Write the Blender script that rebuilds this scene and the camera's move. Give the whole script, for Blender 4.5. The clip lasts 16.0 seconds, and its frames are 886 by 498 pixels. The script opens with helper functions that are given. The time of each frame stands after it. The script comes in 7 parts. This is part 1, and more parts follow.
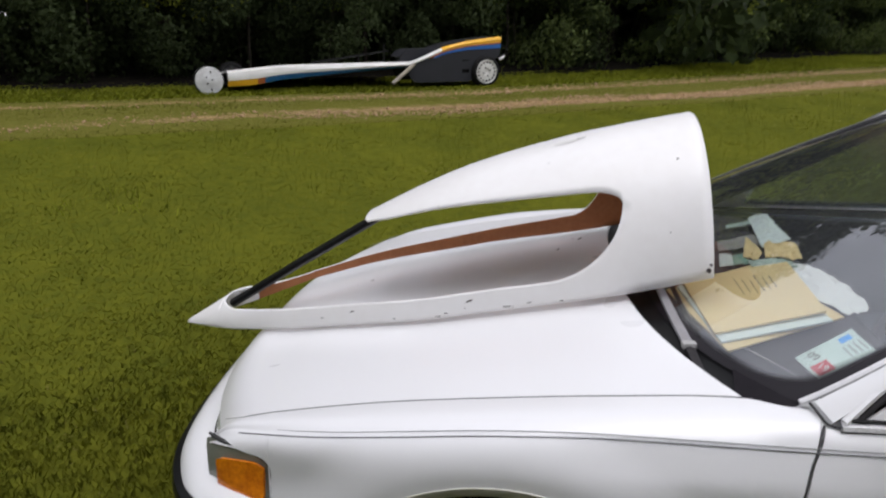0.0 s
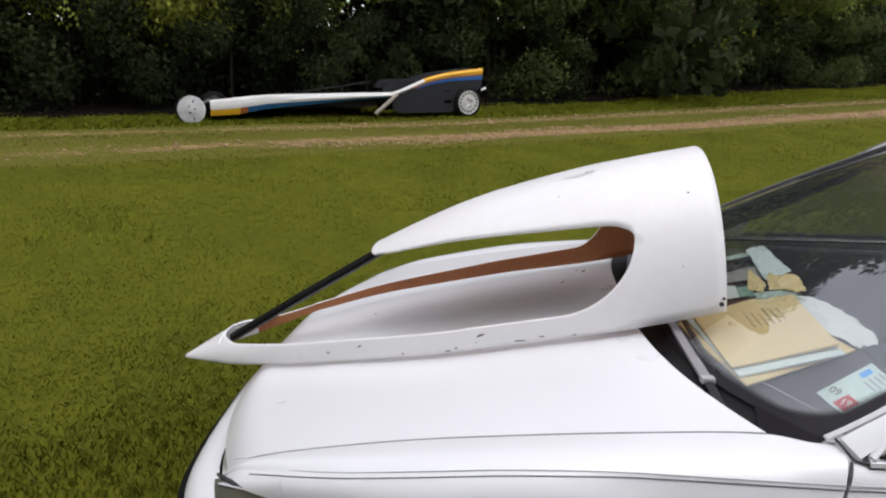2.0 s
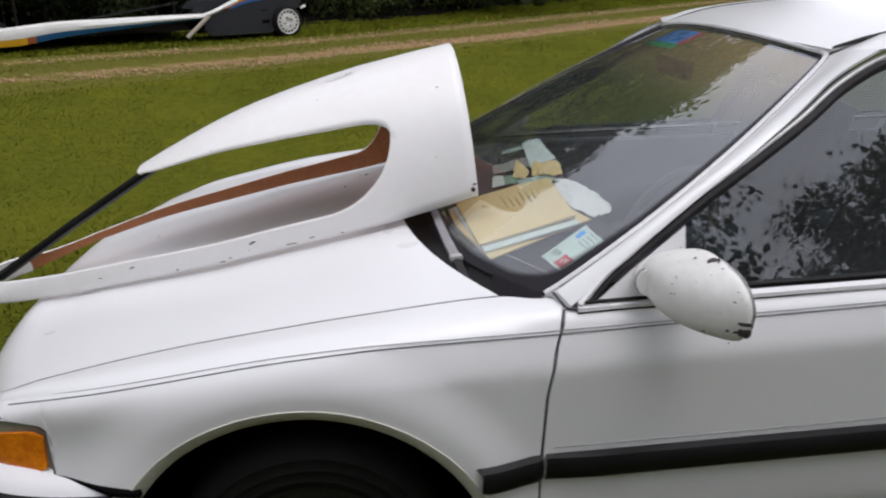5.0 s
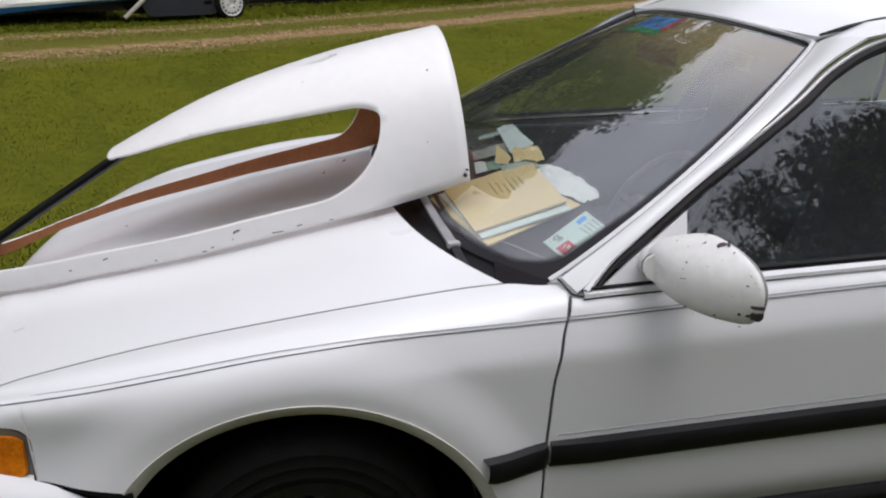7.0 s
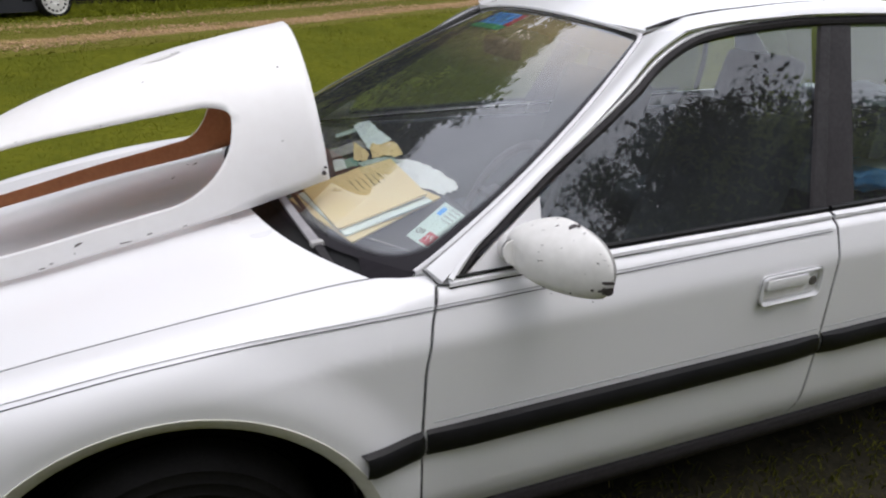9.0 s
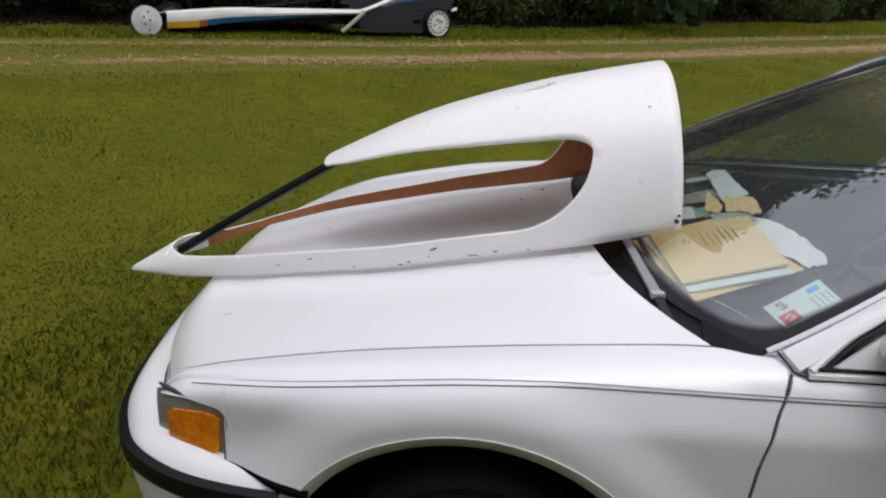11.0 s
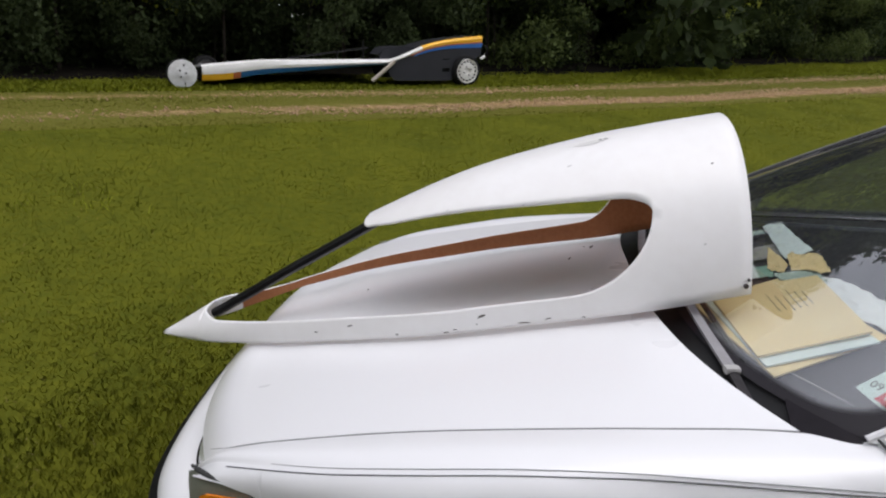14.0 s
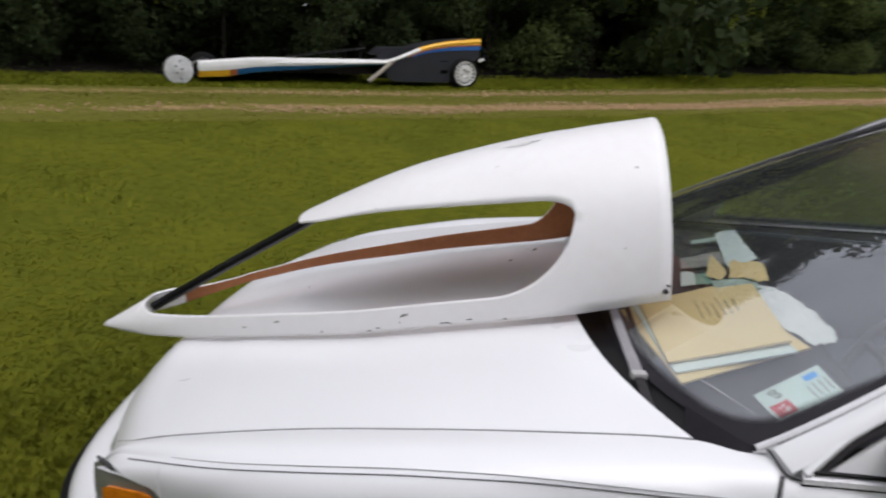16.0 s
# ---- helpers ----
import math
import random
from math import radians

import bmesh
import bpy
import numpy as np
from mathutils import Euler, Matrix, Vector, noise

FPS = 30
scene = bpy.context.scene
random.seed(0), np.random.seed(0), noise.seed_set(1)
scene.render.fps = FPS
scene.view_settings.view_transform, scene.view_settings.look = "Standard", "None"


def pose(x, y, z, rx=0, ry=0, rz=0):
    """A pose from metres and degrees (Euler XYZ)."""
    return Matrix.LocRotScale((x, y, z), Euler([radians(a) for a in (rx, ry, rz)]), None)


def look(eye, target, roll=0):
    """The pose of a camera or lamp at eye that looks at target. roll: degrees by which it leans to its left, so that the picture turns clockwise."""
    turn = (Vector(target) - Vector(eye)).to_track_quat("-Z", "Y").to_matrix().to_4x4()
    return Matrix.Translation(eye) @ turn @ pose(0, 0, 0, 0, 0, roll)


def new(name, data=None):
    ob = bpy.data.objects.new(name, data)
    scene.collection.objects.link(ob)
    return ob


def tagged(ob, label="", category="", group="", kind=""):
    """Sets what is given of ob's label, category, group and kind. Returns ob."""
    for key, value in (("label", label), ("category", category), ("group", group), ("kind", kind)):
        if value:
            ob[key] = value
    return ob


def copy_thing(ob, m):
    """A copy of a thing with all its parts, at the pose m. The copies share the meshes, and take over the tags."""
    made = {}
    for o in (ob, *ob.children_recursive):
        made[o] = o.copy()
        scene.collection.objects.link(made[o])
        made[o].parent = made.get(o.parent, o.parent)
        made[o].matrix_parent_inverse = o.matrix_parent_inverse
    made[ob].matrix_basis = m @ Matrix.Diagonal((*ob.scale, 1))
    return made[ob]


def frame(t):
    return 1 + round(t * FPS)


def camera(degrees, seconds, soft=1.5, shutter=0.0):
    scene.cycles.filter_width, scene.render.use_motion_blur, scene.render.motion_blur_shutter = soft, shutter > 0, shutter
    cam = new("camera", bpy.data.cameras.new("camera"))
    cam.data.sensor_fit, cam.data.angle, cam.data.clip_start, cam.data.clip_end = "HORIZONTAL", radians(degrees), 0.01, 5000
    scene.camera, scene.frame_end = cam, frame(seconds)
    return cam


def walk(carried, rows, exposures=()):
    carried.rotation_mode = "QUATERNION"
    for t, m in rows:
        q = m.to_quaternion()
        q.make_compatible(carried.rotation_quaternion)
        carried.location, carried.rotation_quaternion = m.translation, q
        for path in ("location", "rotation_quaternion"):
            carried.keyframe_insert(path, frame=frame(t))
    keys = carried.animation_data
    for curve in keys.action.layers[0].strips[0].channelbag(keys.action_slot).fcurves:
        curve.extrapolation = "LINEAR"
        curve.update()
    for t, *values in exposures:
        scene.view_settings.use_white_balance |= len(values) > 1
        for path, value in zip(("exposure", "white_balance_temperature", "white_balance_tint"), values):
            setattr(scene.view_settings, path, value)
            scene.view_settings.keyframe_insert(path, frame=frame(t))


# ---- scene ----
cam = camera(65.1, 16.0, 2.1, 0.4)
PATH = [
    (0, (0.891, -1.107, 1.553), (0.613, 0.775, 0.936), 0.8),
    (0.3, (0.875, -1.122, 1.556), (0.628, 0.779, 0.987), 2.1),
    (0.5, (0.865, -1.123, 1.558), (0.625, 0.78, 0.99), 2.0),
    (0.8, (0.854, -1.115, 1.561), (0.62, 0.786, 0.986), 1.8),
    (1, (0.849, -1.109, 1.562), (0.671, 0.803, 1.004), 1.4),
    (1.3, (0.843, -1.113, 1.563), (0.69, 0.799, 0.998), 1.8),
    (1.5, (0.833, -1.111, 1.561), (0.673, 0.799, 0.988), 1.6),
    (1.8, (0.811, -1.105, 1.559), (0.583, 0.805, 1.009), 1.2),
    (2, (0.804, -1.1, 1.559), (0.587, 0.814, 1.022), 1.3),
    (2.3, (0.803, -1.094, 1.568), (0.527, 0.827, 1.085), 1.0),
    (2.5, (0.803, -1.094, 1.573), (0.575, 0.847, 1.144), 2.0),
    (2.8, (0.802, -1.104, 1.57), (0.537, 0.835, 1.157), 1.8),
    (3, (0.802, -1.11, 1.564), (0.564, 0.831, 1.145), 1.8),
    (3.3, (0.818, -1.107, 1.543), (0.645, 0.804, 0.976), 1.5),
    (3.5, (0.835, -1.105, 1.529), (0.765, 0.794, 0.905), 1.8),
    (3.8, (0.854, -1.122, 1.515), (0.893, 0.746, 0.8), 1.0),
    (4, (0.865, -1.136, 1.511), (0.959, 0.712, 0.752), 0.3),
    (4.3, (0.891, -1.145, 1.52), (1.123, 0.696, 0.774), -0.2),
    (4.5, (0.919, -1.152, 1.525), (1.055, 0.708, 0.803), -1.7),
    (4.8, (0.979, -1.171, 1.524), (1.173, 0.682, 0.796), -0.3),
    (5, (1.027, -1.174, 1.522), (1.225, 0.674, 0.783), -0.3),
    (5.2, (1.062, -1.174, 1.521), (1.292, 0.672, 0.786), 0.5),
    (7.3, (0.899, -1.121, 1.501), (1.267, 0.686, 0.727), 1.2),
    (7.5, (0.928, -1.139, 1.459), (1.305, 0.671, 0.697), 1.5),
    (7.7, (0.934, -1.133, 1.465), (1.404, 0.627, 0.638), 1.1),
    (8, (0.935, -1.129, 1.491), (1.634, 0.542, 0.645), 1.2),
    (8.3, (0.941, -1.149, 1.501), (1.671, 0.548, 0.735), 1.2),
    (8.5, (0.943, -1.15, 1.499), (1.732, 0.527, 0.747), 2.2),
    (8.8, (0.932, -1.14, 1.504), (1.672, 0.554, 0.74), 2.0),
    (9, (0.908, -1.131, 1.503), (1.637, 0.566, 0.736), 1.9),
    (9.5, (0.829, -1.095, 1.492), (1.369, 0.655, 0.688), 2.8),
    (9.8, (0.838, -1.097, 1.494), (1.095, 0.719, 0.698), 3.2),
    (10, (0.851, -1.097, 1.495), (0.941, 0.735, 0.697), 4.7),
    (10.2, (0.861, -1.098, 1.499), (0.804, 0.743, 0.719), 4.7),
    (12.3, (0.759, -0.997, 1.528), (0.591, 0.898, 0.911), 2.3),
    (12.5, (0.748, -1.007, 1.539), (0.509, 0.897, 0.976), 1.4),
    (12.8, (0.734, -1.009, 1.535), (0.595, 0.897, 0.947), 1.4),
    (13, (0.734, -1.013, 1.535), (0.568, 0.89, 0.941), 2.1),
    (13.3, (0.74, -1.003, 1.529), (0.694, 0.917, 0.972), 2.6),
    (13.5, (0.749, -0.992, 1.526), (0.575, 0.908, 0.926), 2.6),
    (13.8, (0.767, -0.976, 1.525), (0.578, 0.916, 0.904), 2.6),
    (14, (0.78, -0.958, 1.521), (0.581, 0.935, 0.906), 2.2),
    (14.3, (0.821, -0.934, 1.522), (0.523, 0.942, 0.898), 1.7),
    (14.5, (0.847, -0.912, 1.519), (0.543, 0.964, 0.894), 1.4),
    (14.8, (0.89, -0.899, 1.523), (0.504, 0.967, 0.916), 1.8),
    (15, (0.914, -0.898, 1.526), (0.618, 0.988, 0.93), 2.3),
    (15.3, (0.939, -0.91, 1.519), (0.642, 0.971, 0.909), 2.5),
    (15.5, (0.947, -0.916, 1.514), (0.666, 0.959, 0.877), 2.7),
    (15.8, (0.959, -0.927, 1.517), (0.66, 0.952, 0.899), 3.2),
    (16, (0.965, -0.931, 1.52), (0.75, 0.962, 0.911), 3.5),
]
EXPOSURES = [(0.0, 0.40), (2.0, 0.45), (2.5, 0.78), (3.1, 0.75), (3.6, 0.42), (4.4, 0.28), (5.0, 0.36), (7.5, 0.42), (8.4, 0.59), (9.0, 0.60), (10.0, 0.28), (12.5, 0.38), (16.0, 0.36)]
walk(cam, [(t, look(eye, target, roll)) for t, eye, target, roll in PATH], [(t, stops + 0.07, 6400, 14.3) for t, stops in EXPOSURES])

# ---------------------------------------------------------------- sky, sun
world = bpy.data.worlds.new("overcast_sky")
scene.world = world
world.use_nodes = True
wn, wl = world.node_tree.nodes, world.node_tree.links
wn.clear()
w_out = wn.new("ShaderNodeOutputWorld")
w_bg = wn.new("ShaderNodeBackground")
w_sky = wn.new("ShaderNodeTexSky")
w_sky.sky_type = "NISHITA"
w_sky.sun_disc = False
w_sky.sun_elevation, w_sky.sun_rotation = radians(76), radians(140)
w_sky.dust_density = 1.0
w_hsv = wn.new("ShaderNodeHueSaturation")
w_hsv.inputs["Saturation"].default_value = 0.17
w_noise = wn.new("ShaderNodeTexNoise")
w_noise.inputs["Scale"].default_value = 3.2
w_noise.inputs["Detail"].default_value = 6.0
w_ramp = wn.new("ShaderNodeMapRange")
w_ramp.inputs["From Min"].default_value, w_ramp.inputs["From Max"].default_value = 0.3, 0.7
w_ramp.inputs["To Min"].default_value, w_ramp.inputs["To Max"].default_value = 0.72, 1.25
w_mul = wn.new("ShaderNodeVectorMath")
w_mul.operation = "SCALE"
w_tc = wn.new("ShaderNodeTexCoord")
wl.new(w_tc.outputs["Generated"], w_noise.inputs["Vector"])
wl.new(w_noise.outputs[0], w_ramp.inputs["Value"])
wl.new(w_sky.outputs[0], w_hsv.inputs["Color"])
wl.new(w_hsv.outputs[0], w_mul.inputs[0])
wl.new(w_ramp.outputs[0], w_mul.inputs["Scale"])
wl.new(w_mul.outputs[0], w_bg.inputs["Color"])
wl.new(w_bg.outputs[0], w_out.inputs["Surface"])
w_bg.inputs["Strength"].default_value = 0.225

sun_data = bpy.data.lights.new("sun", "SUN")
sun_data.energy, sun_data.angle, sun_data.color = 0.6, radians(40), (1.0, 0.97, 0.93)
sun = new("sun", sun_data)
sun.matrix_world = look((4.8, -5.7, 30), (0, 0, 0))


# ---------------------------------------------------------------- materials
def material(name, color, rough=0.5, metal=0.0, vary=0.0, scale=8.0, dark=None, bump=0.0, bump_scale=60.0, coat=0.0, spec=0.5, stretch=(1, 1, 1), per_object=0.0, coat_rough=0.22):
    """A surface with a colour that wanders between two tones, fine relief and uneven gloss."""
    m = bpy.data.materials.new(name)
    m.use_nodes = True
    n, l = m.node_tree.nodes, m.node_tree.links
    b = n["Principled BSDF"]
    b.inputs["Roughness"].default_value, b.inputs["Metallic"].default_value = rough, metal
    b.inputs["Specular IOR Level"].default_value = spec
    b.inputs["Coat Weight"].default_value = coat
    b.inputs["Coat Roughness"].default_value = coat_rough
    b.inputs["Base Color"].default_value = (*color, 1)
    tc = n.new("ShaderNodeTexCoord")
    mp = n.new("ShaderNodeMapping")
    mp.inputs["Scale"].default_value = stretch
    l.new(tc.outputs["Object"], mp.inputs["Vector"])
    last = None
    if vary > 0:
        d = dark or tuple(c * 0.5 for c in color)
        t1, t2 = n.new("ShaderNodeTexNoise"), n.new("ShaderNodeTexNoise")
        t1.inputs["Scale"].default_value, t1.inputs["Detail"].default_value = scale, 5
        t2.inputs["Scale"].default_value, t2.inputs["Detail"].default_value = scale * 9, 3
        for t in (t1, t2):
            l.new(mp.outputs[0], t.inputs["Vector"])
        add = n.new("ShaderNodeMath")
        add.operation = "ADD"
        l.new(t1.outputs[0], add.inputs[0])
        l.new(t2.outputs[0], add.inputs[1])
        rng = n.new("ShaderNodeMapRange")
        rng.inputs["From Min"].default_value, rng.inputs["From Max"].default_value = 0.75, 1.3
        rng.inputs["To Min"].default_value, rng.inputs["To Max"].default_value = 0.0, vary
        l.new(add.outputs[0], rng.inputs["Value"])
        mix = n.new("ShaderNodeMix")
        mix.data_type = "RGBA"
        mix.inputs[6].default_value, mix.inputs[7].default_value = (*color, 1), (*d, 1)
        l.new(rng.outputs[0], mix.inputs[0])
        last = mix.outputs[2]
        rr = n.new("ShaderNodeMapRange")
        rr.inputs["From Min"].default_value, rr.inputs["From Max"].default_value = 0.7, 1.3
        rr.inputs["To Min"].default_value, rr.inputs["To Max"].default_value = max(rough - 0.06, 0.02), min(rough + 0.12, 1)
        l.new(add.outputs[0], rr.inputs["Value"])
        l.new(rr.outputs[0], b.inputs["Roughness"])
    if per_object > 0:
        oi = n.new("ShaderNodeObjectInfo")
        hs = n.new("ShaderNodeHueSaturation")
        pr = n.new("ShaderNodeMapRange")
        pr.inputs["To Min"].default_value, pr.inputs["To Max"].default_value = 1 - per_object, 1 + per_object
        l.new(oi.outputs["Random"], pr.inputs["Value"])
        l.new(pr.outputs[0], hs.inputs["Value"])
        if last:
            l.new(last, hs.inputs["Color"])
        else:
            hs.inputs["Color"].default_value = (*color, 1)
        last = hs.outputs[0]
    if last:
        l.new(last, b.inputs["Base Color"])
    if bump > 0:
        tb = n.new("ShaderNodeTexNoise")
        tb.inputs["Scale"].default_value, tb.inputs["Detail"].default_value = bump_scale, 4
        l.new(mp.outputs[0], tb.inputs["Vector"])
        bp = n.new("ShaderNodeBump")
        bp.inputs["Strength"].default_value = bump
        bp.inputs["Distance"].default_value = 0.01
        l.new(tb.outputs[0], bp.inputs["Height"])
        l.new(bp.outputs[0], b.inputs["Normal"])
    return m


def glass(name, tint, rough=0.0, clear=0.85, haze=0.09, skin=1.85, faces=1.0):
    """Tinted pane: a mirror-like skin over light that passes through."""
    m = bpy.data.materials.new(name)
    m.use_nodes = True
    n, l = m.node_tree.nodes, m.node_tree.links
    n.clear()
    out = n.new("ShaderNodeOutputMaterial")
    mix = n.new("ShaderNodeMixShader")
    tr = n.new("ShaderNodeBsdfTransparent")
    gl = n.new("ShaderNodeBsdfGlossy")
    fr = n.new("ShaderNodeFresnel")
    tr.inputs["Color"].default_value = (*[c * clear for c in tint], 1)
    gl.inputs["Roughness"].default_value = rough
    gl.inputs["Color"].default_value = (0.95, 0.97, 1.0, 1)
    fr.inputs["IOR"].default_value = skin
    # the faces of the pane each mirror: R = k F / (1 + (k - 1) F)
    up, low, both = n.new("ShaderNodeMath"), n.new("ShaderNodeMath"), n.new("ShaderNodeMath")
    up.operation, low.operation, both.operation, both.use_clamp = "MULTIPLY", "MULTIPLY_ADD", "DIVIDE", True
    up.inputs[1].default_value = faces
    low.inputs[1].default_value, low.inputs[2].default_value = faces - 1, 1.0
    l.new(fr.outputs[0], up.inputs[0])
    l.new(fr.outputs[0], low.inputs[0])
    l.new(up.outputs[0], both.inputs[0])
    l.new(low.outputs[0], both.inputs[1])
    l.new(both.outputs[0], mix.inputs[0])
    l.new(tr.outputs[0], mix.inputs[1])
    l.new(gl.outputs[0], mix.inputs[2])
    # a thin film of dust that doubles as painted haze, lifting the darks behind
    film, dust_veil, nz = n.new("ShaderNodeMixShader"), n.new("ShaderNodeBsdfDiffuse"), n.new("ShaderNodeTexNoise")
    dust_veil.inputs["Color"].default_value = (0.55, 0.56, 0.58, 1)
    nz.inputs["Scale"].default_value, nz.inputs["Detail"].default_value = 5, 6
    rg = n.new("ShaderNodeMapRange")
    rg.inputs["To Min"].default_value, rg.inputs["To Max"].default_value = 0.02, haze
    l.new(nz.outputs[0], rg.inputs["Value"])
    l.new(rg.outputs[0], film.inputs[0])
    l.new(mix.outputs[0], film.inputs[1])
    l.new(dust_veil.outputs[0], film.inputs[2])
    l.new(film.outputs[0], out.inputs["Surface"])
    return m


def shade_material():
    """Amber film whose strength follows the mesh's own fade."""
    m = bpy.data.materials.new("amber_shade_film")
    m.use_nodes = True
    n, l = m.node_tree.nodes, m.node_tree.links
    n.clear()
    out, at = n.new("ShaderNodeOutputMaterial"), n.new("ShaderNodeAttribute")
    at.attribute_name = "fade"
    clear, film, haze, body, mix = n.new("ShaderNodeBsdfTransparent"), n.new("ShaderNodeBsdfTransparent"), n.new("ShaderNodeBsdfDiffuse"), n.new("ShaderNodeMixShader"), n.new("ShaderNodeMixShader")
    film.inputs["Color"].default_value = (0.50, 0.36, 0.20, 1)
    haze.inputs["Color"].default_value = (0.66, 0.48, 0.26, 1)
    body.inputs[0].default_value = 0.55
    l.new(film.outputs[0], body.inputs[1])
    l.new(haze.outputs[0], body.inputs[2])
    l.new(at.outputs["Fac"], mix.inputs[0])
    l.new(clear.outputs[0], mix.inputs[1])
    l.new(body.outputs[0], mix.inputs[2])
    l.new(mix.outputs[0], out.inputs["Surface"])
    return m


def border_material():
    """Black ceramic print that thins out inwards, after the mesh's own fade."""
    m = bpy.data.materials.new("black_ceramic_print")
    m.use_nodes = True
    n, l = m.node_tree.nodes, m.node_tree.links
    n.clear()
    out, at = n.new("ShaderNodeOutputMaterial"), n.new("ShaderNodeAttribute")
    at.attribute_name = "fade"
    clear, ink, mix = n.new("ShaderNodeBsdfTransparent"), n.new("ShaderNodeBsdfPrincipled"), n.new("ShaderNodeMixShader")
    ink.inputs["Base Color"].default_value = (0.010, 0.008, 0.011, 1)
    ink.inputs["Roughness"].default_value = 0.35
    ink.inputs["Specular IOR Level"].default_value = 0.25
    l.new(at.outputs["Fac"], mix.inputs[0])
    l.new(clear.outputs[0], mix.inputs[1])
    l.new(ink.outputs[0], mix.inputs[2])
    l.new(mix.outputs[0], out.inputs["Surface"])
    return m


def leaf_material(name, light, dark, scale, through_light=0.42):
    """Leaves: two greens that wander, a little light coming through, each plant its own tone."""
    m = material(name, light, 0.55, vary=1.0, scale=scale, dark=dark, per_object=0.25, spec=0.12)
    n, l = m.node_tree.nodes, m.node_tree.links
    b = n["Principled BSDF"]
    out = n["Material Output"]
    tl = n.new("ShaderNodeBsdfTranslucent")
    mx = n.new("ShaderNodeMixShader")
    mx.inputs[0].default_value = through_light
    src = b.inputs["Base Color"].links[0].from_socket
    l.new(src, tl.inputs["Color"])
    l.new(b.outputs[0], mx.inputs[1])
    l.new(tl.outputs[0], mx.inputs[2])
    l.new(mx.outputs[0], out.inputs["Surface"])
    return m


M_PAINT = material("white_car_paint", (0.775, 0.775, 0.785), 0.32, vary=0.10, scale=0.45, dark=(0.71, 0.70, 0.68), coat=0.7, bump=0.01, bump_scale=12, coat_rough=0.24)
M_PAINT_OLD = material("scuffed_white_paint", (0.78, 0.77, 0.75), 0.5, vary=0.35, scale=5, dark=(0.5, 0.49, 0.45), coat=0.1)
M_LIP = material("off_white_lip_paint", (0.60, 0.59, 0.52), 0.6, vary=0.6, scale=7, dark=(0.46, 0.45, 0.38))
M_BLACK = material("black_plastic", (0.0045, 0.0045, 0.005), 0.36, vary=0.5, scale=12, dark=(0.010, 0.010, 0.011), bump=0.05, bump_scale=300, spec=0.22)
M_RUBBER = material("tyre_rubber", (0.009, 0.0085, 0.0085), 0.7, vary=0.6, scale=18, dark=(0.005, 0.005, 0.005), bump=0.1, bump_scale=200, spec=0.15)
# near-black colour that stands for deep shade in hollows, gaps and the underside
M_VOID = material("shade_black", (0.004, 0.004, 0.004), 0.95, spec=0.03)
M_LINE = material("grey_pinstripe", (0.11, 0.11, 0.12), 0.5)
M_FAINT = material("faint_pinstripe", (0.30, 0.30, 0.31), 0.5)
M_SEAM = material("dark_joint", (0.035, 0.035, 0.035), 0.8)
M_GAP = material("shadowed_panel_gap", (0.075, 0.073, 0.075), 0.8)
M_HAIR = material("grey_panel_gap", (0.22, 0.22, 0.22), 0.7)
M_CHROME = material("bright_trim", (0.80, 0.80, 0.81), 0.20, metal=0.95, vary=0.15, scale=20)
M_SILVER = material("satin_silver_trim", (0.76, 0.755, 0.77), 0.30, metal=0.12, vary=0.2, scale=14)
M_SEALRUBBER = material("weathered_seal", (0.024, 0.021, 0.023), 0.62, vary=0.6, scale=10, dark=(0.012, 0.011, 0.012), spec=0.3)
M_BORDER = material("black_glass_border", (0.010, 0.008, 0.011), 0.5, vary=0.3, scale=6, spec=0.12)
M_TRIM = material("dark_teal_trim", (0.020, 0.034, 0.038), 0.6, vary=0.4, scale=12)
M_STEEL = material("painted_steel_wheel", (0.62, 0.61, 0.58), 0.45, vary=0.4, scale=10, dark=(0.36, 0.34, 0.3))
M_DARKRIM = material("dark_steel_rim", (0.045, 0.045, 0.047), 0.5, metal=0.4, vary=0.5, scale=10)
M_AMBER = material("amber_lens", (0.88, 0.27, 0.007), 0.14, vary=0.8, scale=11, dark=(0.50, 0.10, 0.004), coat=0.6)
M_LENS = material("clear_lens", (0.24, 0.25, 0.21), 0.12, vary=0.5, scale=30, dark=(0.14, 0.145, 0.12), coat=0.5)
M_TAIL = material("red_lens", (0.5, 0.02, 0.02), 0.15, coat=0.6)
M_DASH = material("grey_dash_vinyl", (0.062, 0.058, 0.074), 0.6, vary=0.5, scale=9, dark=(0.040, 0.038, 0.048))
M_SEAT = material("grey_blue_cloth", (0.13, 0.14, 0.17), 0.95, vary=0.5, scale=14, dark=(0.05, 0.055, 0.07), bump=0.3, bump_scale=300)
M_LINER = material("tan_headliner", (0.60, 0.50, 0.34), 0.95, vary=0.3, scale=10)
M_GLASS = glass("windscreen_glass", (0.95, 1.0, 0.97),  clear=0.99, haze=0.05, skin=1.60, faces=3.2)
M_GLASS_SIDE = glass("tinted_side_glass", (0.56, 0.65, 0.64), rough=0.01, haze=0.035)
M_MANILA = material("manila_paper", (0.94, 0.75, 0.40), 0.8, vary=0.4, scale=9, dark=(0.90, 0.67, 0.33))
M_PALE = material("pale_blue_paper", (0.82, 0.92, 0.92), 0.8, vary=0.3, scale=14, dark=(0.70, 0.85, 0.86))
M_GREENPAPER = material("green_paper", (0.30, 0.52, 0.43), 0.8, vary=0.3, scale=14)
M_SEAFOAM = material("pale_green_paper", (0.52, 0.66, 0.60), 0.8, vary=0.3, scale=14)
M_TISSUE = material("crumpled_white_paper", (0.90, 0.93, 0.94), 0.85, vary=0.2, scale=20)
